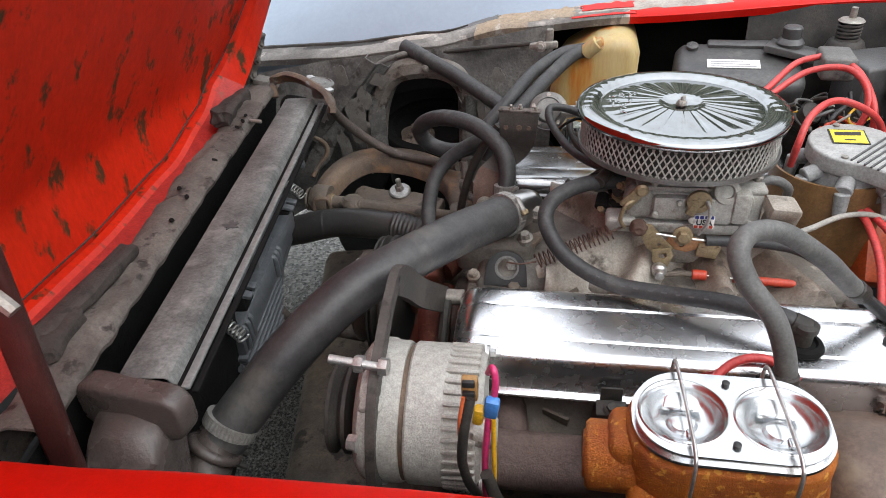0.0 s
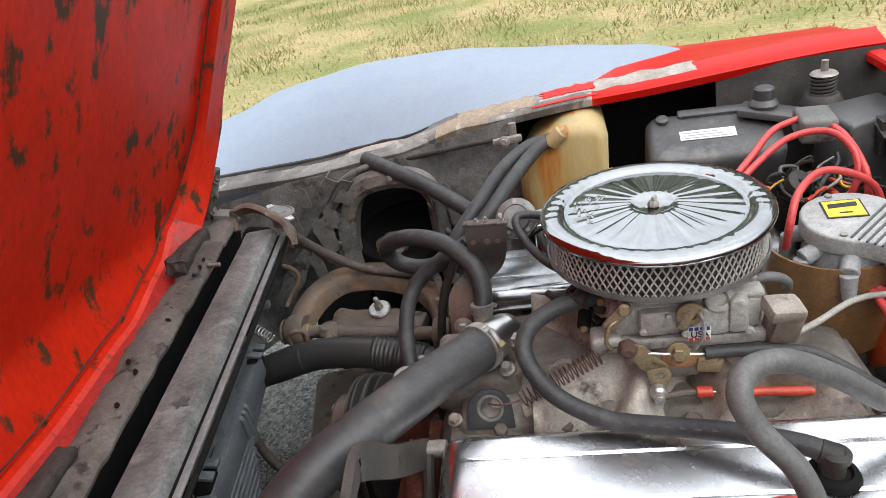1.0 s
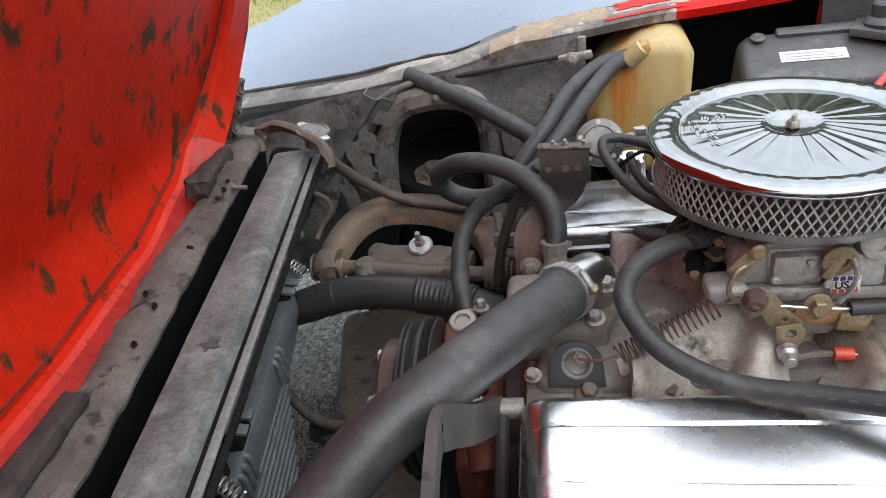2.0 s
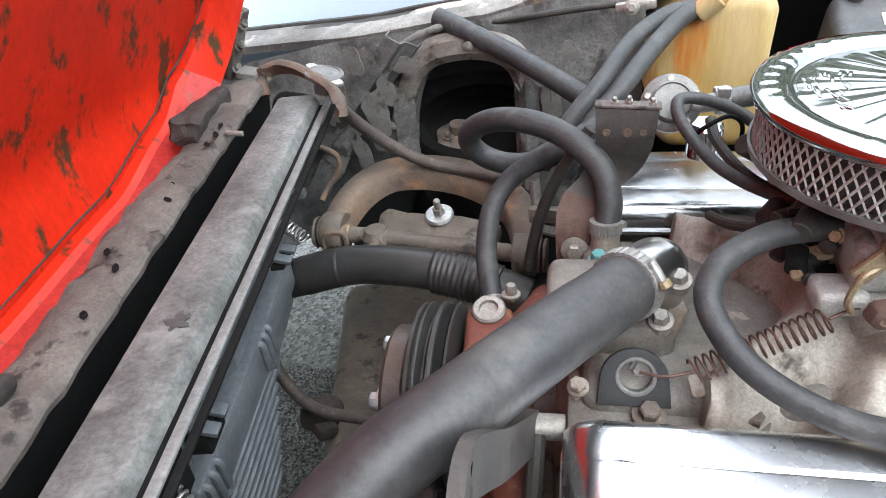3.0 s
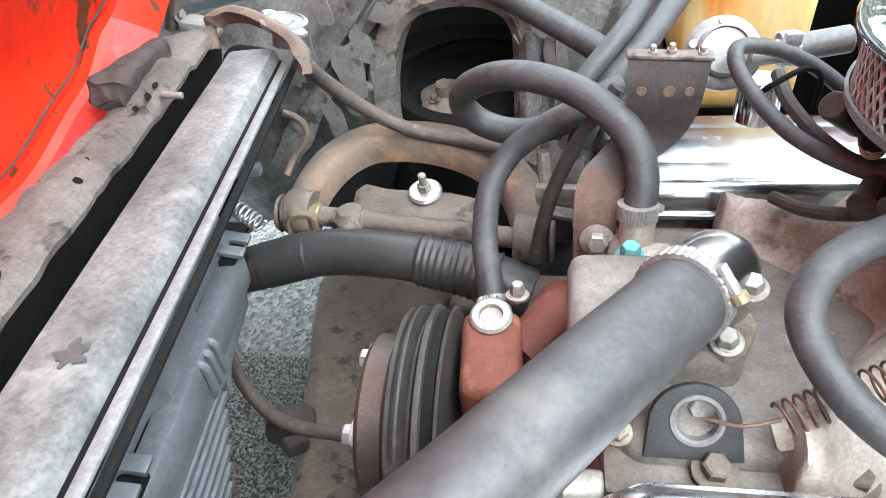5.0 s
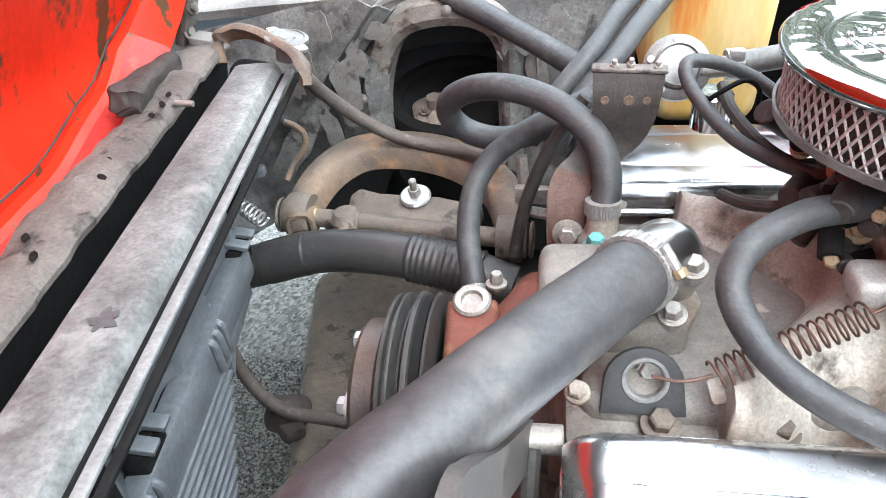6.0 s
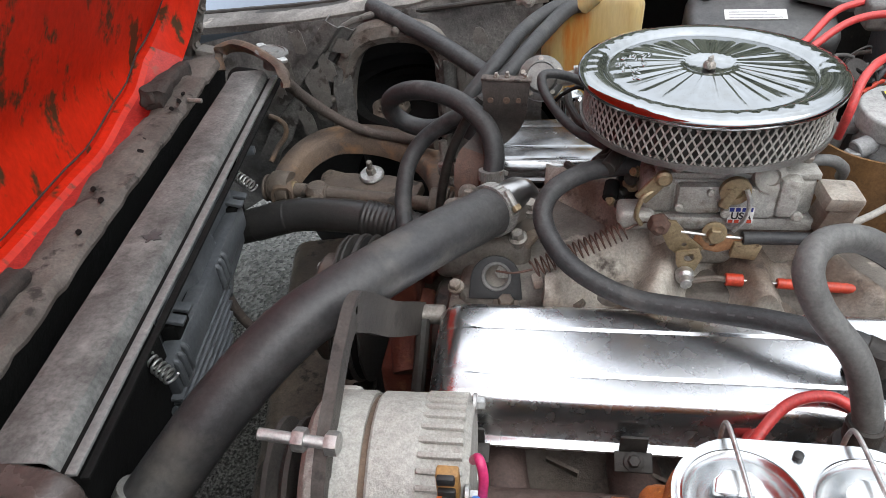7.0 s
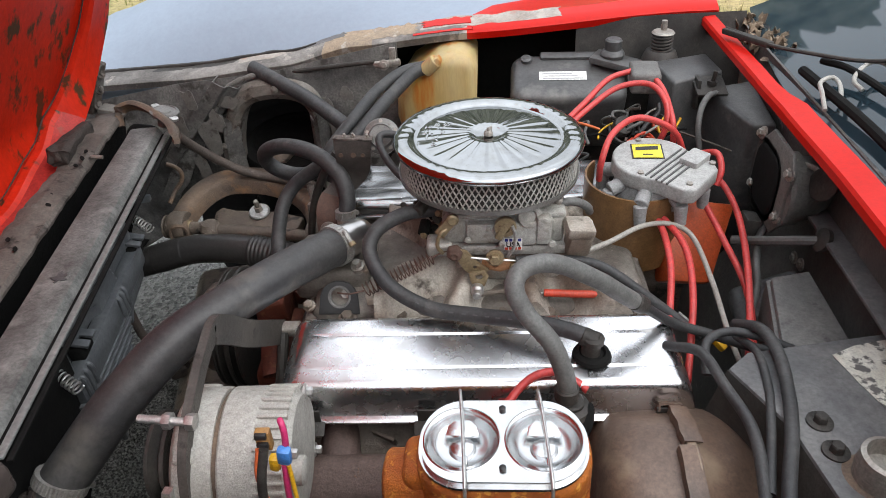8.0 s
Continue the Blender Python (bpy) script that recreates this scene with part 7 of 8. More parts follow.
def water_pump():
    w = thing("water_pump", (0.02, 0.78, 0.55), "red-painted iron water pump with belt pulleys", "water pump")
    bm = B()
    box(bm, (0.046, 0.075, 0.085), frame_of((0.033, 0.775, 0.600), (1, 0.12, 0), (0, 0, 1)) @ pose(0, 0, 0, 8), 0.008, 3)
    box(bm, (0.05, 0.15, 0.08), frame_of((0.055, 0.72, 0.545), (1, 0.06, 0), (0, 0, 1)), 0.015, 3)
    tube(bm, [(0.05, 0.80, 0.60), (0.075, 0.84, 0.61), (0.08, 0.87, 0.60)], 0.022, 18, 5)
    tube(bm, [(0.06, 0.70, 0.60), (0.07, 0.66, 0.62), (0.078, 0.63, 0.60)], 0.020, 18, 5)
    part("pump_body", bm, REDIRON, w, "flaking red iron casting")
    bm = B()
    m = Matrix.Translation((0.030, 0.798, 0.6455)) @ pose(0, 0, 0, 12)
    lathe(bm, [(0.0165, 0), (0.0165, 0.004), (0.0145, 0.006), (0.0095, 0.006), (0.0088, 0.002), (0, 0.0015)], m, 32)
    part("socket_plug", bm, DULLZINC, w, "bright socket plug")
    bm = B()
    bolt(bm, (0.046, 0.832, 0.640), (0, 0.1, 1), 0.006, 0.012)
    part("bolt", bm, DULLZINC, w)
    m = frame_of((0.006, 0.748, 0.580), (-0.998, -0.06, 0), (0, 0, 1)) @ pose(0, 0, 0, 0, 90)
    bm = B()
    lathe(bm, [(0.03, 0), (0.088, 0.0), (0.090, 0.002), (0.078, 0.0075), (0.090, 0.0125), (0.0905, 0.0145), (0.0905, 0.0165), (0.080, 0.0205), (0.080, 0.0225), (0.089, 0.0265), (0.0895, 0.0285), (0.084, 0.0300), (0.084, 0.0315), (0.088, 0.033), (0.088, 0.036), (0.05, 0.037), (0.0, 0.037)], m, 64)
    part("belt_pulley", bm, SATIN, w, "black grooved belt pulley")
    bm = B()
    lathe(bm, [(0.0835, 0.0040), (0.0875, 0.0038), (0.0875, 0.0112), (0.0835, 0.0110)], m, 64)
    part("belt", bm, VOID, w, "black V-belt")
    bm = B()
    lathe(bm, [(0.0, 0.04), (0.062, 0.040), (0.066, 0.044), (0.066, 0.060), (0.062, 0.064), (0.02, 0.066), (0.0, 0.066)], m, 48)
    part("hub_plate", bm, HUB, w, "rust-brown hub plate")
    for k in range(4):
        bm = B()
        an = radians(35 + 90 * k)
        bolt(bm, m @ Vector((0.046 * math.cos(an), 0.046 * math.sin(an), 0.066)), m.to_3x3() @ Vector((0, 0, 1)), 0.008, 0.010)
        part("hub_bolt", bm, ZINC, w, "bright hub bolt")


water_pump()


def crank_pulley():
    c = thing("crank_pulley", (-0.01, 0.76, 0.36), "dark crank pulley below the water pump", "pulley")
    m = frame_of((0.0, 0.757, 0.42), (-0.998, -0.06, 0), (0, 0, 1)) @ pose(0, 0, 0, 0, 90)
    bm = B()
    lathe(bm, [(0.03, 0), (0.078, 0.0), (0.080, 0.004), (0.066, 0.012), (0.080, 0.020), (0.080, 0.024), (0.05, 0.026), (0.0, 0.026)], m, 56)
    part("grooved_rim", bm, SATIN, c)


crank_pulley()


def heater_outlet():
    h = thing("water_outlet", (0.13, 0.84, 0.66), "grey cast water outlet with a teal-sealed bolt", "water outlet")
    bm = B()
    box(bm, (0.058, 0.056, 0.05), frame_of((0.145, 0.838, 0.660), EX, (0, 0, 1)), 0.014, 3)
    rod(bm, (0.135, 0.858, 0.68), (0.135, 0.862, 0.704), 0.0135, 20)
    slab(bm, round_rect(0.044, 0.026, 0.011), 0.008, Matrix.Translation((0.112, 0.800, 0.688)) @ pose(0, 0, 0, 8, 0, 35), 0.002, holes=((0.01, 0.0, 0.006),))
    part("casting", bm, CAST, h)
    bm = B()
    bolt(bm, (0.130, 0.831, 0.687), (0, -0.1, 1), 0.0075, 0.012, 1.45)
    part("sealed_bolt", bm, TEAL, h, "bolt smeared with teal thread paste")


heater_outlet()




def bent_bracket():
    b = thing("accessory_bracket", (0.12, 0.88, 0.68), "dark bent steel bracket with a rusty foot", "bracket")
    bm = B()
    rows = [[(0.120, 0.905, 0.808), (0.177, 0.905, 0.806)], [(0.121, 0.903, 0.79), (0.175, 0.903, 0.785)], [(0.121, 0.905, 0.770), (0.172, 0.905, 0.764)], [(0.116, 0.910, 0.748), (0.162, 0.910, 0.740)], [(0.105, 0.907, 0.732), (0.142, 0.905, 0.722)], [(0.092, 0.893, 0.722), (0.126, 0.888, 0.712)], [(0.087, 0.878, 0.708), (0.121, 0.874, 0.700)], [(0.087, 0.868, 0.69), (0.120, 0.866, 0.685)], [(0.088, 0.862, 0.655), (0.121, 0.860, 0.652)]]
    fine = []
    for r in rows:
        a, c = Vector(r[0]), Vector(r[1])
        fine.append([a, a + (c - a) * 0.33, a + (c - a) * 0.67, c])
    cols = [glide([row[k] for row in fine], 4) for k in range(4)]
    grid = [[cols[k][i][:] for k in range(4)] for i in range(len(cols[0]))]
    sheet(bm, grid[:20], 0.004, (0, -1, 0.3))
    part("upper_plate", bm, WORNSTEEL, b, "worn brown-black upper plate with rust marks", smooth=60)
    bm = B()
    sheet(bm, grid[19:], 0.004, (0, -1, 0.3))
    part("foot", bm, FOOTRUST, b, "rusty foot", smooth=60)
    bm = B()
    bolt(bm, (0.106, 0.8615, 0.678), (0, -1, 0.15), 0.0085, 0.009)
    part("bolt", bm, DULLZINC, b, "hex bolt")
    for x, r in ((0.131, 0.0035), (0.150, 0.0042), (0.164, 0.0032)):
        bm = B()
        lathe(bm, [(r, 0), (r, 0.0008), (r * 0.6, 0.0008), (0, 0.0004)], Matrix.Translation((x, 0.8985, 0.787)) @ pose(0, 0, 0, 90), 20)
        part("bolt_hole", bm, RUST, b, "rust-edged hole")
    bm = B()
    box(bm, (0.060, 0.014, 0.003), pose(0.149, 0.911, 0.809, 0, 2), 0.001)
    part("top_flange", bm, RUSTBAR, b, "rusty folded top edge")
    for x, z in ((0.137, 0.811), (0.150, 0.812), (0.171, 0.810)):
        bm = B()
        bolt(bm, (x, 0.911, z), (0, -0.3, 1), 0.0024, 0.006, 1.4)
        part("small_bolt", bm, DULLZINC, b, "small plated bolt")
    bm = B()
    tube(bm, [(0.055, 0.96, 0.70), (0.058, 0.955, 0.67), (0.06, 0.95, 0.645), (0.085, 0.95, 0.638)], 0.006, 10, 4)
    box(bm, (0.05, 0.010, 0.018), pose(0.075, 0.945, 0.665), 0.002)
    part("side_strap", bm, DULLZINC, b, "plated side strap")


bent_bracket()


def diverter():
    d = thing("vacuum_valve", (0.188, 0.94, 0.78), "bright round vacuum valve with a clipped hose", "vacuum valve")
    q = Vector((0.05, -0.80, 0.58)).to_track_quat("Z", "Y").to_matrix().to_4x4()
    m = Matrix.Translation((0.188, 0.935, 0.800)) @ q
    bm = B()
    lathe(bm, [(0.016, -0.03), (0.022, -0.018), (0.025, -0.006), (0.0275, -0.004), (0.0275, 0.002), (0.025, 0.004), (0.0195, 0.005), (0.019, 0.010), (0.017, 0.0115), (0.0165, 0.0095), (0.0, 0.0095)], m, 40)
    part("diaphragm_can", bm, CANGREY, d, "bright diaphragm can")
    for k in range(5):
        bm = B()
        an = radians(72 * k + 20)
        lathe(bm, [(0.003, 0.003), (0.003, 0.006), (0, 0.006)], m @ pose(0.0225 * math.cos(an), 0.0225 * math.sin(an), 0), 10)
        part("rim_screw", bm, DULLZINC, d)
    bm = B()
    rod(bm, (0.205, 0.935, 0.798), (0.232, 0.940, 0.800), 0.0085, 16)
    part("side_port", bm, ALTCAST, d)
    bm = B()
    rod(bm, (0.228, 0.940, 0.800), (0.275, 0.946, 0.806), 0.010, 18)
    part("port_hose", bm, GREYHOSE, d, "short grey hose")
    bm = B()
    clamp_band(bm, (0.233, 0.9405, 0.8005), (1, 0.1, 0.1), 0.0108)
    box(bm, (0.012, 0.008, 0.010), pose(0.233, 0.932, 0.812), 0.002)
    part("hose_clip", bm, ZINC, d, "steel hose clip")
    bm = B()
    lathe(bm, [(0.017, 0), (0.017, 0.030), (0.014, 0.034), (0, 0.034)], Matrix.Translation((0.224, 0.955, 0.738)), 28)
    part("lower_can", bm, CHROME, d, "chrome lower can")


diverter()


# ---- linkage and small lines on the engine ----
SPRINGRUST = grime("rusty_spring_wire", (0.10, 0.05, 0.035), (0.06, 0.035, 0.028), rough=0.6, metal=0.3, scale=60, bump=0.1)
bm = B()
coil(bm, (0.200, 0.669, 0.716), (0.285, 0.698, 0.748), 0.0088, 0.00085, 17)
spring = single("return_spring", bm, SPRINGRUST, "rusty brown throttle return spring", "spring")
for pts in ([(0.285, 0.698, 0.748), (0.30, 0.705, 0.752), (0.315, 0.71, 0.752)], [(0.200, 0.669, 0.716), (0.182, 0.664, 0.714), (0.165, 0.668, 0.712)]):
    bm = B()
    tube(bm, pts, 0.0011, 6, 4)
    part("hook", bm, SPRINGRUST, spring)


def throttle_cable():
    t = thing("throttle_cable", (0.42, 0.70, 0.70), "throttle cable held in a cast bracket", "cable")
    bm = B()
    tube(bm, [(0.334, 0.695, 0.751), (0.36, 0.697, 0.747), (0.392, 0.702, 0.742)], 0.0014, 6, 4)
    part("inner_wire", bm, ZINC, t, "bare bright wire")
    bm = B()
    tube(bm, [(0.390, 0.702, 0.742), (0.42, 0.706, 0.741), (0.46, 0.708, 0.740), (0.50, 0.70, 0.735), (0.56, 0.68, 0.70), (0.62, 0.66, 0.66)], 0.0062, 12, 6)
    part("sleeve", bm, HOSE, t, "black cable sleeve")
    bm = B()
    box(bm, (0.030, 0.026, 0.044), pose(0.468, 0.722, 0.765, 10, 8, 12), 0.004)
    box(bm, (0.034, 0.03, 0.016), pose(0.466, 0.718, 0.782, 10, 8, 12), 0.004)
    part("cast_bracket", bm, CAST, t, "dirty cast bracket")


throttle_cable()
single_tube("loom", [(0.115, 0.93, 0.775), (0.098, 0.925, 0.750), (0.089, 0.925, 0.734), (0.076, 0.925, 0.706), (0.066, 0.925, 0.677), (0.058, 0.925, 0.645), (0.051, 0.925, 0.605)], 0.0065, SATIN, "black loom dropping behind the bracket", "loom", 10)


def kickdown_cable():
    t = thing("kickdown_cable", (0.44, 0.69, 0.69), "thin kickdown cable with a red sleeve", "cable")
    bm = B()
    tube(bm, [(0.345, 0.682, 0.703), (0.365, 0.688, 0.703), (0.382, 0.690, 0.702)], 0.0035, 8, 4)
    part("rod_end", bm, DARKRUST, t)
    bm = B()
    rod(bm, (0.380, 0.690, 0.702), (0.396, 0.690, 0.702), 0.0062, 12)
    part("red_tip", bm, REDPLASTIC, t, "red plastic tip")
    bm = B()
    tube(bm, [(0.396, 0.690, 0.702), (0.41, 0.690, 0.701), (0.428, 0.690, 0.701)], 0.001, 6, 3)
    part("wire", bm, ZINC, t, "thin bare wire")
    bm = B()
    rod(bm, (0.426, 0.690, 0.701), (0.500, 0.690, 0.700), 0.0050, 12)
    part("red_sleeve", bm, REDPLASTIC, t, "red plastic sleeve")


kickdown_cable()


def fuel_fittings():
    f = thing("vacuum_manifold", (0.295, 0.80, 0.74), "cluster of black vacuum fittings with brass ends", "vacuum fittings")
    for p, q, r in (((0.28, 0.80, 0.772), (0.31, 0.79, 0.775), 0.010), ((0.285, 0.785, 0.758), (0.31, 0.785, 0.758), 0.008), ((0.275, 0.76, 0.775), (0.30, 0.765, 0.782), 0.0105), ((0.285, 0.75, 0.742), (0.31, 0.76, 0.745), 0.007), ((0.30, 0.81, 0.765), (0.30, 0.81, 0.79), 0.009)):
        bm = B()
        rod(bm, p, q, r, 14)
        part("elbow", bm, VOID, f, "black rubber elbow")
    for p in ((0.297, 0.775, 0.778), (0.292, 0.765, 0.760), (0.285, 0.80, 0.783)):
        bm = B()
        bolt(bm, p, (-0.3, -0.7, 0.5), 0.006, 0.008)
        part("brass_nut", bm, BRONZE, f, "brass nut")


fuel_fittings()


def vacuum_tree():
    v = thing("vacuum_tree", (0.29, 0.84, 0.74), "cluster of black vacuum caps and hoses under the air cleaner", "vacuum fittings")
    rnd = random.Random(21)
    for k in range(16):
        p = Vector((0.262 + 0.062 * rnd.random(), 0.815 + 0.055 * rnd.random(), 0.738 + 0.058 * rnd.random()))
        d = Vector((rnd.random() - 0.7, rnd.random() - 0.9, rnd.random() - 0.4)).normalized()
        bm = B()
        rod(bm, p, p + d * (0.018 + 0.022 * rnd.random()), 0.0055 + 0.004 * rnd.random(), 12)
        part("rubber_cap", bm, SATIN if k % 3 else VOID, v, "black rubber cap")
        if k % 4 == 0:
            bm = B()
            bolt(bm, p + Vector((-0.004, -0.016, 0.004)), (-0.3, -0.8, 0.5), 0.0058, 0.009, 1.3)
            part("brass_fitting", bm, BRONZE, v, "brass fitting")
    for pts in ([(0.30, 0.83, 0.775), (0.27, 0.84, 0.765), (0.245, 0.85, 0.775), (0.225, 0.875, 0.79), (0.22, 0.90, 0.80)], [(0.305, 0.82, 0.755), (0.27, 0.815, 0.745), (0.24, 0.83, 0.735), (0.225, 0.86, 0.725)]):
        bm = B()
        tube(bm, pts, 0.0048, 10, 6)
        part("vacuum_line", bm, SATIN, v, "thin black line")


vacuum_tree()


def vacuum_fitting():
    v = thing("vacuum_fitting", (0.29, 0.77, 0.74), "black rubber vacuum caps beside the carburettor", "vacuum fittings")
    rnd = random.Random(31)
    for k in range(14):
        p = Vector((0.272 + 0.036 * rnd.random(), 0.752 + 0.035 * rnd.random(), 0.742 + 0.058 * rnd.random()))
        d = Vector((rnd.random() - 0.8, rnd.random() - 0.9, rnd.random() - 0.5)).normalized()
        bm = B()
        rod(bm, p, p + d * (0.016 + 0.016 * rnd.random()), 0.005 + 0.0035 * rnd.random(), 12)
        part("rubber_cap", bm, SATIN if k % 3 else VOID, v, "black rubber cap")
        if k % 4 == 1:
            bm = B()
            bolt(bm, p + Vector((-0.006, -0.012, 0.004)), (-0.4, -0.8, 0.4), 0.0048, 0.007, 1.3)
            part("brass_fitting", bm, BRONZE, v, "brass fitting")


vacuum_fitting()

single_tube("wire", [(0.205, 0.885, 0.79), (0.215, 0.875, 0.805), (0.232, 0.88, 0.812), (0.245, 0.89, 0.80), (0.248, 0.90, 0.775)], 0.002, VOID, "thin black wire loop", "wire")
single_tube("fuel_line", [(0.432, 0.745, 0.790), (0.448, 0.748, 0.800), (0.466, 0.752, 0.798), (0.480, 0.762, 0.785), (0.485, 0.775, 0.77)], 0.0055, GREYHOSE, "grey rubber fuel line", "hose", 12)


# breather grommet in the near valve cover
def breather():
    b = thing("breather_valve", (0.468, 0.600, 0.70), "black breather valve in a rubber grommet", "breather")
    c = EP(0.365, -0.215, 0.7015)
    bm = B()
    lathe(bm, [(0.020, 0), (0.022, 0.003), (0.020, 0.007), (0.015, 0.009), (0.013, 0.006), (0.0, 0.006)], Matrix.Translation(c), 32)
    part("grommet", bm, VOID, b, "black rubber grommet")
    bm = B()
    lathe(bm, [(0.009, 0), (0.009, 0.016), (0.012, 0.018), (0.012, 0.024), (0.009, 0.026), (0.0, 0.026)], Matrix.Translation(c + Vector((0, 0, 0.005))), 20)
    part("valve", bm, SATIN, b)


breather()


def starter_shield():
    s = thing("heat_shield", (0.28, 0.52, 0.55), "rusty brown plug heat shields on the manifold", "heat shield")
    for k in range(3):
        bm = B()
        sheet(bm, [[(0.225 + 0.075 * k + 0.028 * i / 3, 0.528 + 0.012 * j - 0.004 * i, 0.622 - 0.022 * j) for j in range(3)] for i in range(4)], 0.003)
        part("shield_tab", bm, DARKRUST, s, "rusty tab")


starter_shield()

# ---- leads ----
WIREGREY = grime("grey_cloth_wire", (0.34, 0.32, 0.29), (0.26, 0.24, 0.21), rough=0.7, scale=40, bump=0.2)


def lead(pts, label="red silicone spark plug lead", mat=REDWIRE, r=0.0046, group="plug leads"):
    bm = B()
    tube(bm, pts, r, 10, 8)
    return single("plug_lead" if group else "wire", bm, mat, label, "ignition lead" if group else "wire", group, smooth=60)


lead([(0.545, 0.850, 0.742), (0.56, 0.850, 0.735), (0.585, 0.815, 0.730), (0.590, 0.745, 0.715), (0.582, 0.68, 0.69), (0.572, 0.62, 0.65), (0.56, 0.565, 0.60)])
lead([(0.570, 0.835, 0.742), (0.592, 0.82, 0.732), (0.612, 0.765, 0.722), (0.612, 0.70, 0.70), (0.603, 0.64, 0.66), (0.59, 0.57, 0.60)])
lead([(0.655, 0.880, 0.752), (0.683, 0.905, 0.745), (0.697, 0.86, 0.73), (0.695, 0.79, 0.715), (0.685, 0.71, 0.69), (0.672, 0.64, 0.66), (0.66, 0.58, 0.60)])
lead([(0.650, 0.86, 0.742), (0.672, 0.80, 0.71), (0.690, 0.74, 0.68), (0.690, 0.68, 0.65), (0.68, 0.62, 0.60)])
lead([(0.507, 0.868, 0.765), (0.506, 0.855, 0.800), (0.520, 0.88, 0.828), (0.555, 0.925, 0.832), (0.590, 0.938, 0.822), (0.622, 0.945, 0.80), (0.640, 0.95, 0.765)])
lead([(0.600, 0.965, 0.765), (0.612, 0.965, 0.80), (0.610, 0.985, 0.832), (0.590, 1.02, 0.845), (0.545, 1.025, 0.838), (0.500, 1.00, 0.815), (0.455, 0.96, 0.79), (0.42, 0.96, 0.75)])
lead([(0.625, 0.955, 0.765), (0.620, 0.965, 0.810), (0.612, 1.02, 0.836), (0.600, 1.08, 0.840), (0.590, 1.10, 0.842)])
lead([(0.575, 1.085, 0.842), (0.535, 1.06, 0.838), (0.495, 1.01, 0.820), (0.462, 0.98, 0.80), (0.43, 0.99, 0.76)])
lead([(0.660, 0.93, 0.775), (0.672, 0.90, 0.79), (0.676, 0.88, 0.775), (0.67, 0.87, 0.755)])
lead([(0.460, 0.535, 0.700), (0.435, 0.545, 0.708), (0.405, 0.538, 0.703), (0.378, 0.51, 0.685), (0.36, 0.48, 0.65)])
lead([(0.468, 0.535, 0.692), (0.440, 0.553, 0.698), (0.40, 0.545, 0.690), (0.375, 0.52, 0.67)])
lead([(0.480, 0.735, 0.735), (0.515, 0.765, 0.730), (0.560, 0.795, 0.735), (0.600, 0.805, 0.732), (0.628, 0.790, 0.720), (0.645, 0.73, 0.69), (0.655, 0.67, 0.66), (0.665, 0.63, 0.64)], "off-white ignition wire over the engine", WIREGREY, 0.0036, "")
lead([(0.43, 0.97, 0.795), (0.46, 0.985, 0.80), (0.49, 1.00, 0.79), (0.52, 1.0, 0.78)], "thin orange wire behind the engine", plain("orange_wire", (0.55, 0.12, 0.02), 0.4), 0.0022, "")
lead([(0.60, 0.70, 0.665), (0.625, 0.675, 0.655), (0.640, 0.665, 0.65)], "pale wire with a connector", CAPGREY, 0.0018, "")
bm = B()
box(bm, (0.016, 0.010, 0.009), pose(0.645, 0.660, 0.648, 0, 30, -40), 0.002)
single("wire_connector", bm, YELLOWWIRE, "small yellow crimp connector", "connector")


# ---- wiring to the alternator ----
bm = B()
box(bm, (0.013, 0.008, 0.022), pose(0.176, 0.374, 0.792, 0, 0, 4), 0.0015)
plug = single("plug_connector", bm, plain("tan_plug", (0.36, 0.20, 0.07), 0.5), "tan plastic alternator plug with black inserts", "connector")
for z in (0.790, 0.801):
    bm = B()
    box(bm, (0.010, 0.004, 0.006), pose(0.176, 0.3690, z, 0, 0, 4), 0.001)
    part("terminal", bm, INK, plug, "black terminal")
lead([(0.173, 0.365, 0.790), (0.171, 0.355, 0.765), (0.173, 0.358, 0.725), (0.176, 0.37, 0.68), (0.185, 0.39, 0.63)], "orange wire from the alternator plug", plain("orange_red_wire", (0.6, 0.13, 0.04), 0.4), 0.0022, "")
lead([(0.178, 0.365, 0.790), (0.174, 0.353, 0.760), (0.173, 0.354, 0.72), (0.183, 0.375, 0.66), (0.23, 0.40, 0.60), (0.30, 0.42, 0.56)], "black taped wiring loom by the alternator", SATIN, 0.0042, "")
lead([(0.189, 0.385, 0.800), (0.194, 0.375, 0.815), (0.197, 0.370, 0.805), (0.195, 0.368, 0.780)], "pink wire beside the alternator", PINKWIRE, 0.0028, "")
lead([(0.192, 0.366, 0.770), (0.189, 0.364, 0.72), (0.189, 0.37, 0.66), (0.195, 0.38, 0.62)], "pink wire beside the alternator", PINKWIRE, 0.0028, "")
lead([(0.196, 0.365, 0.770), (0.197, 0.362, 0.72), (0.198, 0.365, 0.66), (0.22, 0.37, 0.62)], "yellow wire beside the alternator", YELLOWWIRE, 0.0020, "")
bm = B()
box(bm, (0.012, 0.009, 0.021), pose(0.1945, 0.365, 0.783, 8, 8, 0), 0.003)
single("wire_connector", bm, BLUEPLASTIC, "bright blue crimp connector on wires", "connector")
bm = B()
box(bm, (0.009, 0.009, 0.020), pose(0.184, 0.366, 0.772, 8, 8, 0), 0.003)
single("wire_connector", bm, YELLOWWIRE, "small yellow crimp connector on wires", "connector")
lead([(0.192, 0.352, 0.72), (0.205, 0.350, 0.685), (0.232, 0.352, 0.668), (0.262, 0.362, 0.655), (0.30, 0.38, 0.63)], "black taped loom under the alternator", SATIN, 0.0055, "")


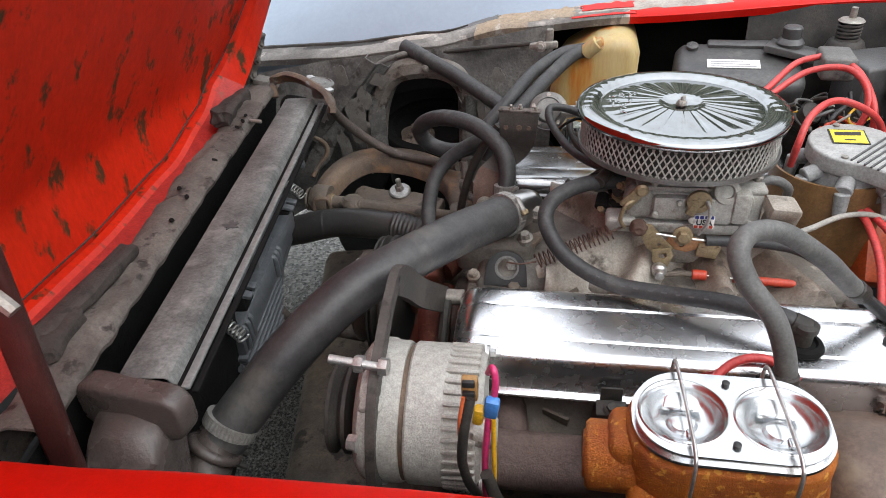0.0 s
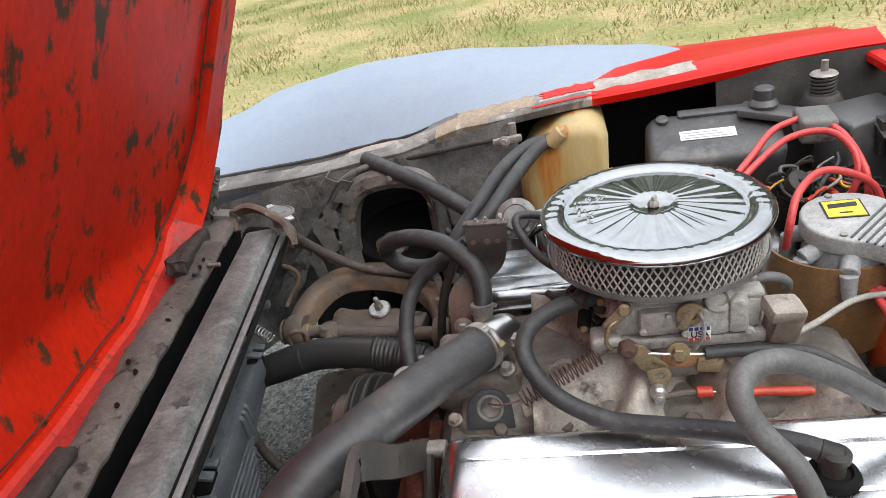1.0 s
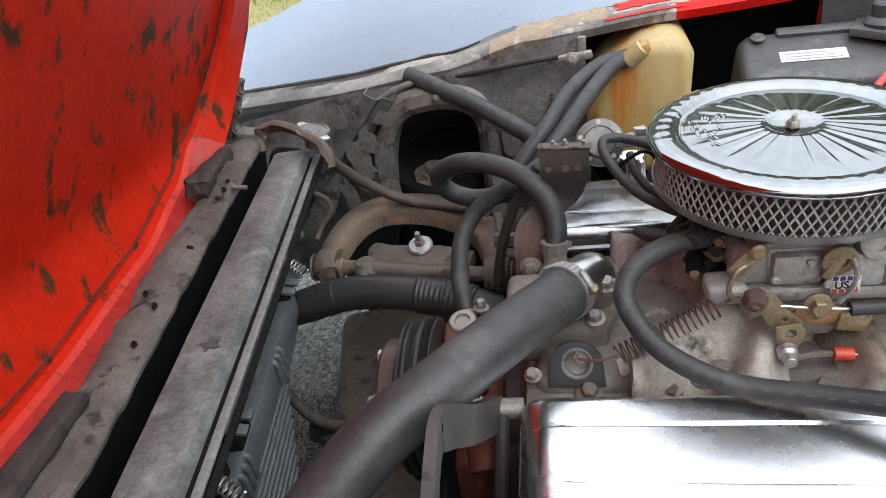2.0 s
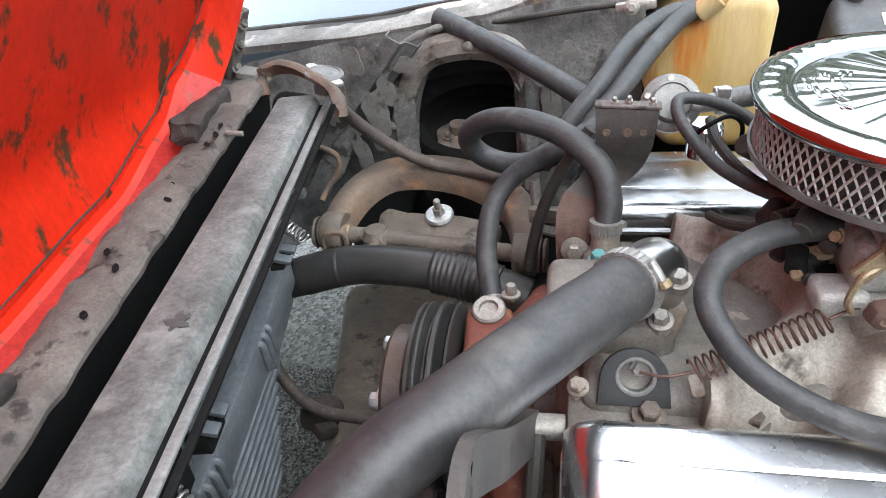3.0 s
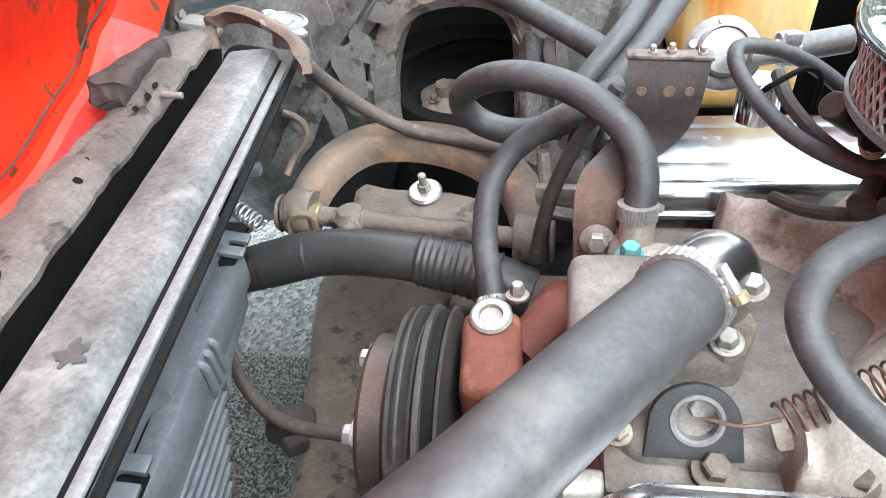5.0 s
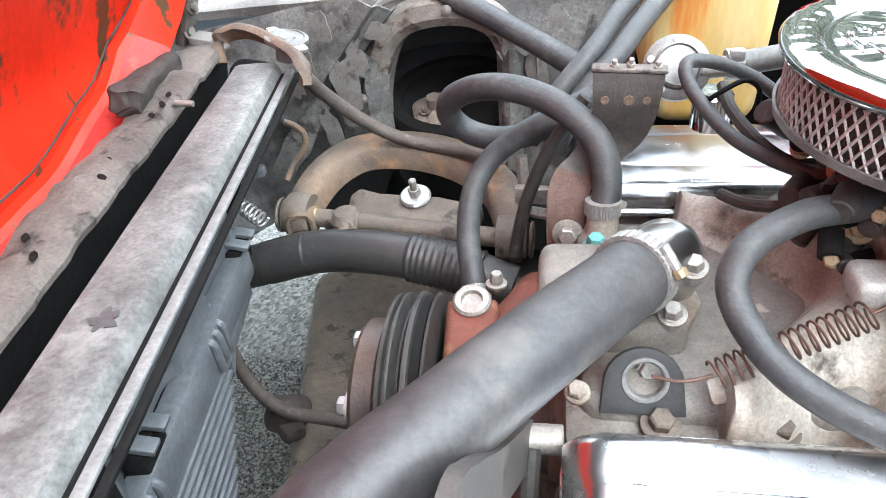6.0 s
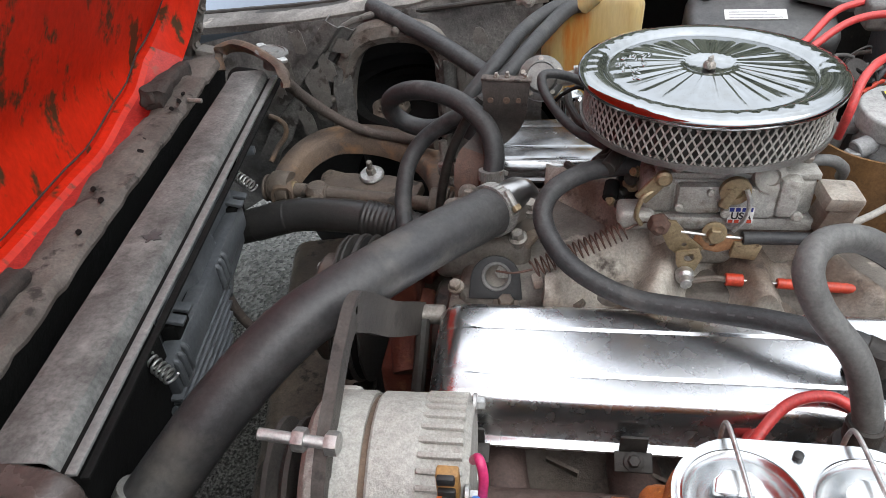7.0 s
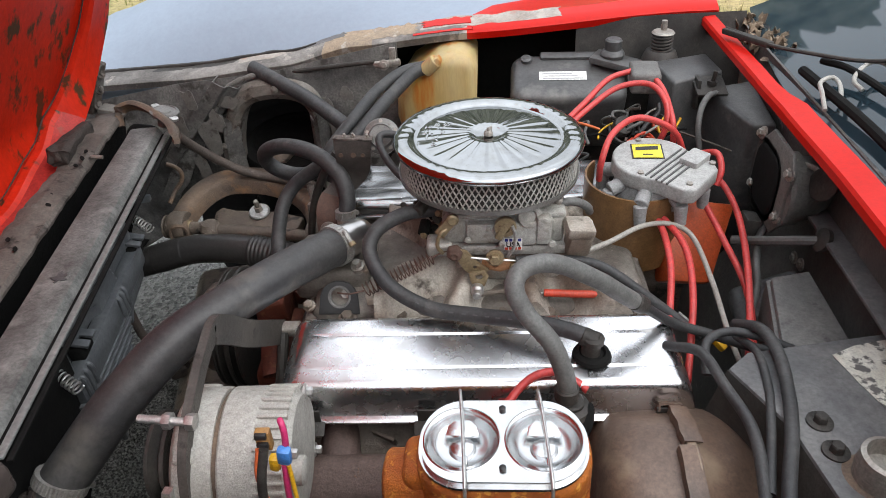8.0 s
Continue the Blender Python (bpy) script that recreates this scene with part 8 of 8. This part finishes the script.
# ---- far side of the bay ----
def coolant_bottle():
    b = thing("coolant_bottle", (0.235, 1.20, 0.62), "yellowed milky plastic coolant bottle with amber stains", "bottle")
    bm = B()
    m = Matrix.Translation((0.245, 1.215, 0.735)) @ pose(0, 0, 0, 0, 0, 2)
    slab(bm, [(-0.050, -0.11), (0.070, -0.11), (0.076, 0.070), (0.066, 0.098), (0.030, 0.100), (0.004, 0.092), (-0.020, 0.074), (-0.050, 0.056), (-0.074, 0.020), (-0.076, -0.02)], 0.180, m @ pose(0, -0.034, 0, 90), 0.024, 5)
    part("tank", bm, BOTTLE, b, smooth=50)
    bm = B()
    rod(bm, (0.228, 1.180, 0.810), (0.250, 1.176, 0.830), 0.013, 20)
    box(bm, (0.026, 0.024, 0.014), pose(0.246, 1.178, 0.826, 0, -30, 0), 0.004)
    part("filler_neck", bm, BOTTLE, b, "amber filler neck")


coolant_bottle()


def blower_box():
    b = thing("blower_housing", (0.485, 1.19, 0.70), "dusty black plastic blower housing with a paper label", "blower housing")
    m = Matrix.Translation((0.484, 1.208, 0.765)) @ pose(0, 0, 0, 20, 0, 0)
    bm = B()
    slab(bm, round_rect(0.205, 0.12, 0.028, 6), 0.13, m @ pose(0, 0, 0.030), 0.016, 4)
    part("housing", bm, BLACKBOX, b, smooth=50)
    bm = B()
    box(bm, (0.14, 0.018, 0.012), m @ pose(0.02, 0.048, 0.030), 0.004)
    for x in (-0.075, 0.08):
        lathe(bm, [(0.010, 0), (0.010, 0.006), (0.005, 0.008), (0, 0.006)], m @ pose(x, 0.038, 0.030), 18)
    part("raised_lid", bm, BLACKBOX, b)
    bm = B()
    slab(bm, [(-0.044, -0.010), (0.040, -0.010), (0.040, 0.012), (-0.044, 0.012)], 0.0008, m @ pose(-0.008, -0.005, 0.0312), 0)
    k = part("label", bm, WHITE, b, "white paper label")
    for r in range(3):
        bm = B()
        slab(bm, [(-0.038, -0.007 + 0.006 * r), (0.034 - 0.010 * r, -0.007 + 0.006 * r), (0.034 - 0.010 * r, -0.005 + 0.006 * r), (-0.038, -0.005 + 0.006 * r)], 0.0005, m @ pose(-0.008, -0.005, 0.0316), 0)
        part("print_bar", bm, plain("grey_print", (0.35, 0.35, 0.36), 0.6), k, "grey print bar")
    bm = B()
    rod(bm, (0.395, 1.12, 0.745), (0.372, 1.10, 0.752), 0.010, 14)
    part("nozzle", bm, ZINC, b, "bright nozzle")


blower_box()


def small_things_far():
    bm = B()
    lathe(bm, [(0.020, 0), (0.022, 0.006), (0.018, 0.012), (0.015, 0.014), (0.015, 0.030), (0.012, 0.033), (0, 0.033)], Matrix.Translation((0.562, 1.225, 0.815)), 24)
    box(bm, (0.10, 0.05, 0.012), pose(0.575, 1.215, 0.808, 0, 6, -25), 0.003)
    single("relay_cap", bm, BLACKBOX, "black plastic knob on its bracket", "cap")
    b = thing("ballast_relay", (0.59, 1.08, 0.80), "grey-black relay block on the heater box", "relay")
    bm = B()
    box(bm, (0.046, 0.066, 0.034), pose(0.594, 1.082, 0.832, 0, 0, -4), 0.006, 3)
    part("cover", bm, RELAYGREY, b)
    h = thing("heater_box", (0.69, 1.08, 0.60), "dusty black heater box against the firewall", "heater box")
    bm = B()
    slab(bm, [(-0.038, -0.071), (0.052, -0.021), (0.0425, 0.065), (-0.056, 0.026)], 0.30, Matrix.Translation((0.681, 1.157, 0.822)), 0.007, 3)
    slab(bm, [(0.020, -0.030), (0.070, -0.152), (0.108, -0.150), (0.108, 0.0)], 0.30, Matrix.Translation((0.681, 1.157, 0.797)) @ pose(0, 0, 0, 5, 0, 0), 0.007, 3)
    part("case", bm, BLACKBOX, h)
    bm = B()
    slab(bm, [(-0.028, -0.02), (0.022, -0.022), (0.022, 0.02), (-0.028, 0.022)], 0.006, Matrix.Translation((0.707, 1.100, 0.811)) @ pose(0, 0, 0, 24, 0, 8), 0.001)
    box(bm, (0.006, 0.03, 0.05), pose(0.685, 1.105, 0.797), 0.001)
    rod(bm, (0.707, 1.100, 0.811), (0.709, 1.097, 0.836), 0.0035, 12)
    lathe(bm, [(0.008, 0), (0.008, 0.006)], Matrix.Translation((0.707, 1.100, 0.812)), 6)
    part("stud_bracket", bm, SATIN, h, "black stud bracket")
    s = thing("hood_bumper", (0.645, 1.215, 0.80), "rubber-based hood stop with a coiled spring", "hood stop")
    c = Matrix.Translation((0.645, 1.222, 0.0))
    bm = B()
    lathe(bm, [(0.034, 0.796), (0.032, 0.812), (0.026, 0.826), (0.022, 0.829), (0.0, 0.829)], c, 36)
    part("rubber_base", bm, SATIN, s, "dusty rubber base")
    bm = B()
    coil(bm, (0.645, 1.222, 0.828), (0.645, 1.222, 0.856), 0.0165, 0.0023, 5, 8, 20)
    part("coil", bm, SATIN, s, "black coil spring")
    bm = B()
    lathe(bm, [(0.018, 0.856), (0.020, 0.858), (0.017, 0.861), (0.0055, 0.863), (0.005, 0.879), (0.0, 0.880)], c, 28)
    part("stop_cap", bm, DULLZINC, s, "dull domed cap")
    # bolt clip on the fender lip and its cable
    f = thing("fender_cable", (0.15, 1.22, 0.79), "hood release cable along the fender with a plated clip", "cable")
    bm = B()
    tube(bm, [(-0.05, 1.245, 0.785), (0.02, 1.232, 0.797), (0.08, 1.226, 0.806), (0.13, 1.222, 0.812)], 0.0045, 10, 6)
    part("cable", bm, SATIN, f, "black cable")
    bm = B()
    box(bm, (0.05, 0.012, 0.012), pose(0.155, 1.212, 0.812, 0, -6, 0), 0.003)
    box(bm, (0.012, 0.008, 0.03), pose(0.165, 1.218, 0.825), 0.002)
    bolt(bm, (0.150, 1.205, 0.812), (0, -1, 0.2), 0.006, 0.006)
    part("clip", bm, DULLZINC, f, "plated clip")


small_things_far()


def tangle():
    """Thin wires between the firewall and the distributor."""
    rnd = random.Random(11)
    mats = (VOID, SATIN, GREYHOSE, REDPLASTIC, HOSE, BROWNHOSE)
    for k in range(13):
        p = Vector((0.47 + 0.16 * rnd.random(), 0.97 + 0.09 * rnd.random(), 0.755 + 0.03 * rnd.random()))
        pts = [p]
        for j in range(4):
            p = p + Vector((0.05 * (rnd.random() - 0.35), 0.05 * (rnd.random() - 0.5), 0.03 * (rnd.random() - 0.5)))
            pts.append(p)
        bm = B()
        tube(bm, pts, 0.0016 + 0.0022 * rnd.random(), 7, 6)
        single("wire", bm, mats[k % 6], ("thin dark wire in the loom" if k % 6 != 3 else "thin red wire in the loom"), "wire", "loom wires", smooth=60)
    for k in range(11):
        p = Vector((0.545 + 0.10 * rnd.random(), 1.00 + 0.09 * rnd.random(), 0.755 + 0.02 * rnd.random()))
        turn, r = rnd.random() * 6.3, 0.014 + 0.016 * rnd.random()
        pts = [p + Vector((r * math.cos(turn + 0.8 * j), r * 0.8 * math.sin(turn + 0.8 * j), 0.012 * math.sin(j + k) + 0.002 * j)) for j in range(4 + k % 3)]
        bm = B()
        tube(bm, pts, 0.0013 + 0.0014 * rnd.random(), 7, 6)
        mat = (GREYHOSE, VOID, YELLOWWIRE, SATIN, WIREGREY)[k % 5]
        single("wire", bm, mat, ("thin curled black wire in the loom", "thin curled yellow wire in the loom", "thin curled grey wire in the loom")[(2, 0, 1, 0, 2)[k % 5]], "wire", "loom wires", smooth=60)
    bm = B()
    lathe(bm, [(0.015, 0), (0.016, 0.008), (0.015, 0.014), (0.010, 0.016), (0, 0.014)], Matrix.Translation((0.555, 1.015, 0.775)) @ pose(0, 0, 0, 40, 20), 28)
    single("round_connector", bm, SATIN, "round black bulkhead connector", "connector")


tangle()


# ---- firewall ----
MOTORCAST = grime("grimy_grey_casting", (0.15, 0.145, 0.135), (0.09, 0.082, 0.074), (0.22, 0.20, 0.17), rough=0.6, metal=0.15, scale=20, bump=0.5, spots=0.64)


def wiper_motor():
    w = thing("wiper_motor", (0.775, 0.87, 0.72), "grey cast wiper motor with a black cover on the firewall", "wiper motor")
    ax = Matrix.Translation((0.742, 0.868, 0.768)) @ pose(0, 0, 0, 0, 90, 0)
    bm = B()
    lathe(bm, [(0.052, 0.0), (0.053, 0.006), (0.049, 0.010), (0.048, 0.022), (0.043, 0.026), (0.041, 0.046), (0.034, 0.054), (0.030, 0.062)], ax @ pose(0.004, -0.020, 0), 40, lambda a, k: 1 + 0.05 * (math.sin(a * 7) > 0.5) * (2 <= k <= 5))
    part("gear_case", bm, MOTORCAST, w, "dirty grey gear case", smooth=50)
    bm = B()
    slab(bm, [(-0.068, -0.040), (-0.050, -0.062), (-0.010, -0.058), (0.030, -0.066), (0.056, -0.050), (0.060, -0.010), (0.072, 0.022), (0.060, 0.048), (0.020, 0.060), (-0.030, 0.056), (-0.058, 0.034)], 0.006, ax @ pose(0, 0, 0.002, 0, 0, 8), 0.002)
    part("flange_plate", bm, MOTORCAST, w, "pale cast flange")
    for y, z in ((0.060, -0.040), (0.052, 0.036), (-0.052, 0.030), (-0.058, -0.038)):
        bm = B()
        bolt(bm, ax @ Vector((z, y, -0.003)), (-1, -0.1, 0.2), 0.006, 0.008)
        part("flange_bolt", bm, DULLZINC, w)
    bm = B()
    slab(bm, round_rect(0.098, 0.100, 0.034, 7), 0.030, ax @ pose(0.010, 0.016, -0.006, 180, 0, 0), 0.009, 3)
    cover = part("cover", bm, VOID, w, "black moulded cover")
    bm = B()
    slab(bm, round_rect(0.108, 0.110, 0.038, 7), 0.004, ax @ pose(0.010, 0.016, -0.004, 180, 0, 0), 0.001)
    part("cover_lip", bm, SATIN, cover, "black cover lip")
    bm = B()
    box(bm, (0.022, 0.030, 0.028), pose(0.722, 0.858, 0.700, 0, 10, 0), 0.004)
    part("connector", bm, SATIN, w, "black plug under the cover")
    bm = B()
    tube(bm, [(0.745, 0.862, 0.792), (0.765, 0.838, 0.806), (0.778, 0.812, 0.806), (0.784, 0.800, 0.796)], 0.0035, 8, 6)
    part("park_rod", bm, DULLZINC, w, "bright bent rod")
    bm = B()
    lathe(bm, [(0.006, 0), (0.021, 0.002), (0.022, 0.007), (0.016, 0.010), (0.0, 0.010)], Matrix.Translation((0.782, 0.800, 0.797)) @ pose(0, 0, 0, 0, -70, 20), 26)
    part("rubber_mount", bm, SATIN, w, "black rubber mount")


wiper_motor()


def firewall_ledge():
    bm = B()
    slab(bm, [(-0.055, -0.06), (0.06, -0.07), (0.05, 0.06), (-0.05, 0.05)], 0.05, Matrix.Translation((0.765, 0.80, 0.585)) @ pose(0, 0, 0, 30, -18, 0), 0.01, 3)
    part("footwell_bulge", bm, LEDGE, car, "dusty grey footwell bulge")
    for y, z in ((0.86, 0.64), (0.835, 0.645), (0.79, 0.60), (0.77, 0.585)):
        bm = B()
        bolt(bm, (0.800, y, z), (-1, 0, 0), 0.006, 0.005)
        part("rivet", bm, DULLZINC, car)
    single_tube("wire", [(0.752, 0.86, 0.70), (0.735, 0.84, 0.69), (0.722, 0.80, 0.675), (0.715, 0.76, 0.66), (0.69, 0.70, 0.64)], 0.005, GREYHOSE, "grey wire from the wiper motor", "wire")
    single_tube("wire", [(0.718, 1.092, 0.800), (0.700, 1.078, 0.802), (0.686, 1.06, 0.788), (0.681, 1.04, 0.762), (0.686, 1.03, 0.73)], 0.005, GREYHOSE, "grey vacuum line beside the heater box", "wire")


firewall_ledge()
bm = B()
slab(bm, [(0.690, 0.600), (0.768, 0.612), (0.768, 0.748), (0.716, 0.732)], 0.012, Matrix.Translation((0, 0, 0.700)), 0.003)
sheet(bm, [[(0.690, 0.600, 0.692), (0.700, 0.600, 0.50)], [(0.716, 0.732, 0.692), (0.726, 0.732, 0.50)], [(0.768, 0.748, 0.692), (0.768, 0.748, 0.50)]], 0.004)
part("side_step", bm, RELAYGREY, car, "dusty grey step beside the firewall")
bm = B()
box(bm, (0.030, 0.62, 0.006), pose(0.792, 0.52, 0.742, 0, -4, 0), 0.002)
part("firewall_ledge", bm, LEDGE, car, "grey dusty ledge along the firewall")
bm = B()
tube(bm, [(0.775, 0.765, 0.735), (0.755, 0.775, 0.728), (0.735, 0.80, 0.71), (0.72, 0.83, 0.69), (0.70, 0.845, 0.68)], 0.0065, 10, 6)
part("speedometer_cable", bm, GREYHOSE, car, "grey cable through a grommet")
bm = B()
lathe(bm, [(0.016, 0), (0.016, 0.006), (0.010, 0.010), (0, 0.010)], Matrix.Translation((0.782, 0.762, 0.737)) @ pose(0, 0, 0, 0, -70), 20)
part("grommet", bm, SATIN, car, "black grommet")


def side_ledge():
    s = thing("hinge_panel", (0.72, 0.53, 0.60), "worn grey-black side panel with bolts and a peeling label", "body panel")
    m = Matrix.Translation((0.725, 0.50, 0.722)) @ pose(0, 0, 0, -3, 0, 0)
    bm = B()
    slab(bm, [(-0.112, 0.048), (-0.085, 0.075), (0.08, 0.115), (0.12, 0.12), (0.12, -0.28), (-0.035, -0.28), (-0.075, -0.03)], 0.012, m, 0.004)
    part("top_plate", bm, LEDGE, s, "grey-black plate with chipped paint")
    bm = B()
    sheet(bm, [[m @ Vector((x, y, -0.004)), m @ Vector((x - 0.02, y, -0.09))] for x, y in ((-0.112, 0.048), (-0.075, -0.03), (-0.035, -0.28))], 0.004)
    part("side_plate", bm, SATIN, s)
    bm = B()
    slab(bm, [(0.002, 0.072), (0.030, 0.088), (0.062, 0.098), (0.118, 0.112), (0.118, -0.06), (0.060, -0.055), (0.022, -0.004), (0.012, 0.030)], 0.0008, m @ pose(0, 0, 0.0012), 0)
    part("label", bm, SILT, s, "torn white paper label")
    for x, y in ((-0.047, -0.026), (-0.046, -0.062)):
        bm = B()
        bolt(bm, m @ Vector((x, y, 0.001)), (0, 0, 1), 0.0068, 0.010, 1.8)
        part("bolt", bm, SATIN, s, "black bolt with washer")
    c = thing("hood_latch", (0.70, 0.41, 0.70), "dirty metal hood latch spring cup", "latch")
    bm = B()
    lathe(bm, [(0.022, 0.0), (0.024, 0.02), (0.023, 0.036), (0.019, 0.038), (0.017, 0.02), (0.0, 0.018)], Matrix.Translation((0.704, 0.408, 0.722)), 32)
    part("cup", bm, DULLZINC, c, "bare metal cup")
    bm = B()
    lathe(bm, [(0.030, -0.004), (0.030, 0.004), (0.022, 0.008)], Matrix.Translation((0.704, 0.408, 0.722)), 32)
    part("cup_ring", bm, RUST, c, "rusty ring")


side_ledge()
hose("loom", [(0.648, 0.64, 0.700), (0.660, 0.60, 0.728), (0.664, 0.555, 0.732), (0.658, 0.505, 0.730), (0.646, 0.455, 0.728), (0.628, 0.40, 0.720), (0.615, 0.34, 0.70)], 0.0066, HOSE, "thick black wiring loom", "loom")
hose("loom", [(0.648, 0.63, 0.690), (0.650, 0.575, 0.718), (0.645, 0.52, 0.722), (0.634, 0.47, 0.718), (0.615, 0.40, 0.71)], 0.0045, HOSE, "thin black loom beside the thick one", "loom")
hose("loom", [(0.560, 0.60, 0.700), (0.590, 0.572, 0.718), (0.602, 0.52, 0.722), (0.616, 0.468, 0.718), (0.612, 0.41, 0.71), (0.60, 0.35, 0.70)], 0.0058, HOSE, "black hose over the brake booster", "hose")
hose("loom", [(0.60, 0.565, 0.69), (0.605, 0.60, 0.705), (0.630, 0.615, 0.71), (0.660, 0.607, 0.712), (0.70, 0.60, 0.70)], 0.0052, HOSE, "black hose curling behind the booster", "hose")


# ---- windscreen ----
def windscreen():
    w = thing("windscreen", (1.1, 0.8, 0.82), "dark windscreen with black wipers parked on it", "windscreen")
    bm = B()
    sheet(bm, [[(0.778 + 0.09 * ((y - 0.8) / 0.7) ** 2 + 0.8 * s, y - (y - 0.8) * 0.15 * s, 0.838 + 0.36 * s) for s in (0, 0.1, 0.25, 0.5, 0.75, 1.0)] for y in [0.15 + 1.28 * i / 18 for i in range(19)]], 0.006)
    part("pane", bm, GLASS, w, "dark tinted glass")
    bm = B()
    tube(bm, [(0.733, 1.166, 0.882), (0.769, 1.073, 0.886), (0.817, 1.005, 0.893), (0.863, 0.958, 0.900), (0.92, 0.91, 0.920)], 0.0030, 8, 6)
    box(bm, (0.105, 0.014, 0.010), pose(0.752, 1.118, 0.882, 0, -4, -66), 0.003, 2)
    part("wiper_arm", bm, SATIN, w, "black wiper arm")
    bm = B()
    tube(bm, [(0.800, 1.00, 0.872), (0.806, 0.93, 0.872), (0.814, 0.82, 0.872), (0.818, 0.68, 0.870)], 0.007, 8, 6)
    tube(bm, [(0.828, 1.01, 0.882), (0.846, 0.95, 0.889), (0.858, 0.80, 0.892), (0.858, 0.68, 0.890)], 0.005, 8, 6)
    part("wiper_blade", bm, VOID, w, "black wiper blade")
    for p in ([(0.785, 0.869, 0.868), (0.790, 0.900, 0.878), (0.795, 0.925, 0.882), (0.808, 0.938, 0.884), (0.820, 0.944, 0.882), (0.822, 0.925, 0.878), (0.812, 0.890, 0.870)], [(0.842, 0.905, 0.880), (0.836, 0.922, 0.886), (0.850, 0.945, 0.892), (0.872, 0.960, 0.898), (0.882, 0.945, 0.900), (0.880, 0.925, 0.898)]):
        bm = B()
        tube(bm, p, 0.0030, 8, 6)
        part("wiper_link", bm, ALTCAST, w, "bare wiper link")


windscreen()

bm = B()
sheet(bm, [[(0.805, y, 0.795), (0.83, y, 0.80), (0.850 + 0.10 * ((y - 0.8) / 0.7) ** 2, y, 0.836)] for y in (1.45, 1.28, 1.0, 0.7, 0.4, 0.2)], 0.004)
part("plenum", bm, SATIN, car, "dusty black plenum in front of the windscreen")
# dead leaves caught beside the windscreen
LITTER = grime("dead_brown_leaf", (0.20, 0.14, 0.088), (0.11, 0.08, 0.054), (0.33, 0.26, 0.19), rough=0.8, scale=40, bump=0.4, amount=0.9, spots=0.58)
rnd = random.Random(23)
for k in range(46):
    x, y = 0.785 + 0.060 * rnd.random(), 1.14 + 0.23 * rnd.random()
    long, wide = 0.008 + 0.009 * rnd.random(), 0.005 + 0.004 * rnd.random()
    tip = Euler((rnd.uniform(-0.7, 0.7), rnd.uniform(-0.7, 0.7), rnd.uniform(0, 6.3))).to_matrix()
    rows = []
    for i in range(5):
        f = i / 4 * 2 - 1
        span = wide * math.sqrt(max(0.03, 1 - f * f))
        rows.append([(Vector((x, y, 0.838 + 0.012 * rnd.random() * (k % 3))) + tip @ Vector((long * f, span * g, 0.25 * wide * g * g - 0.2 * long * f * f)))[:] for g in (-1, 0, 1)])
    bm = B()
    sheet(bm, rows, 0.0008)
    part("dead_leaf", bm, LITTER, car)

# hood prop at the near front corner
def prop():
    p = thing("hood_support", (-0.2, 0.33, 0.72), "dark maroon hood support arm", "hood support")
    bm = B()
    m = frame_of((-0.160, 0.300, 0.800), (0.03, -0.10, -1.0), (0.35, -0.9, 0.1))
    slab(bm, [(-0.155, -0.009), (-0.145, -0.012), (0.12, -0.012), (0.12, 0.012), (-0.145, 0.012), (-0.155, 0.009)], 0.016, m, 0.005, 3)
    part("arm", bm, grime("dark_maroon_paint", (0.050, 0.014, 0.012), (0.085, 0.03, 0.026), (0.25, 0.22, 0.20), spots=0.70, rough=0.35, scale=16, bump=0.3), p, "chipped maroon arm")
    bm = B()
    tube(bm, [(-0.135, 0.298, 0.888), (-0.155, 0.300, 0.905), (-0.21, 0.31, 0.93), (-0.29, 0.33, 0.965)], 0.006, 8, 4)
    part("prop_rod", bm, DULLZINC, p, "bare steel rod")


prop()
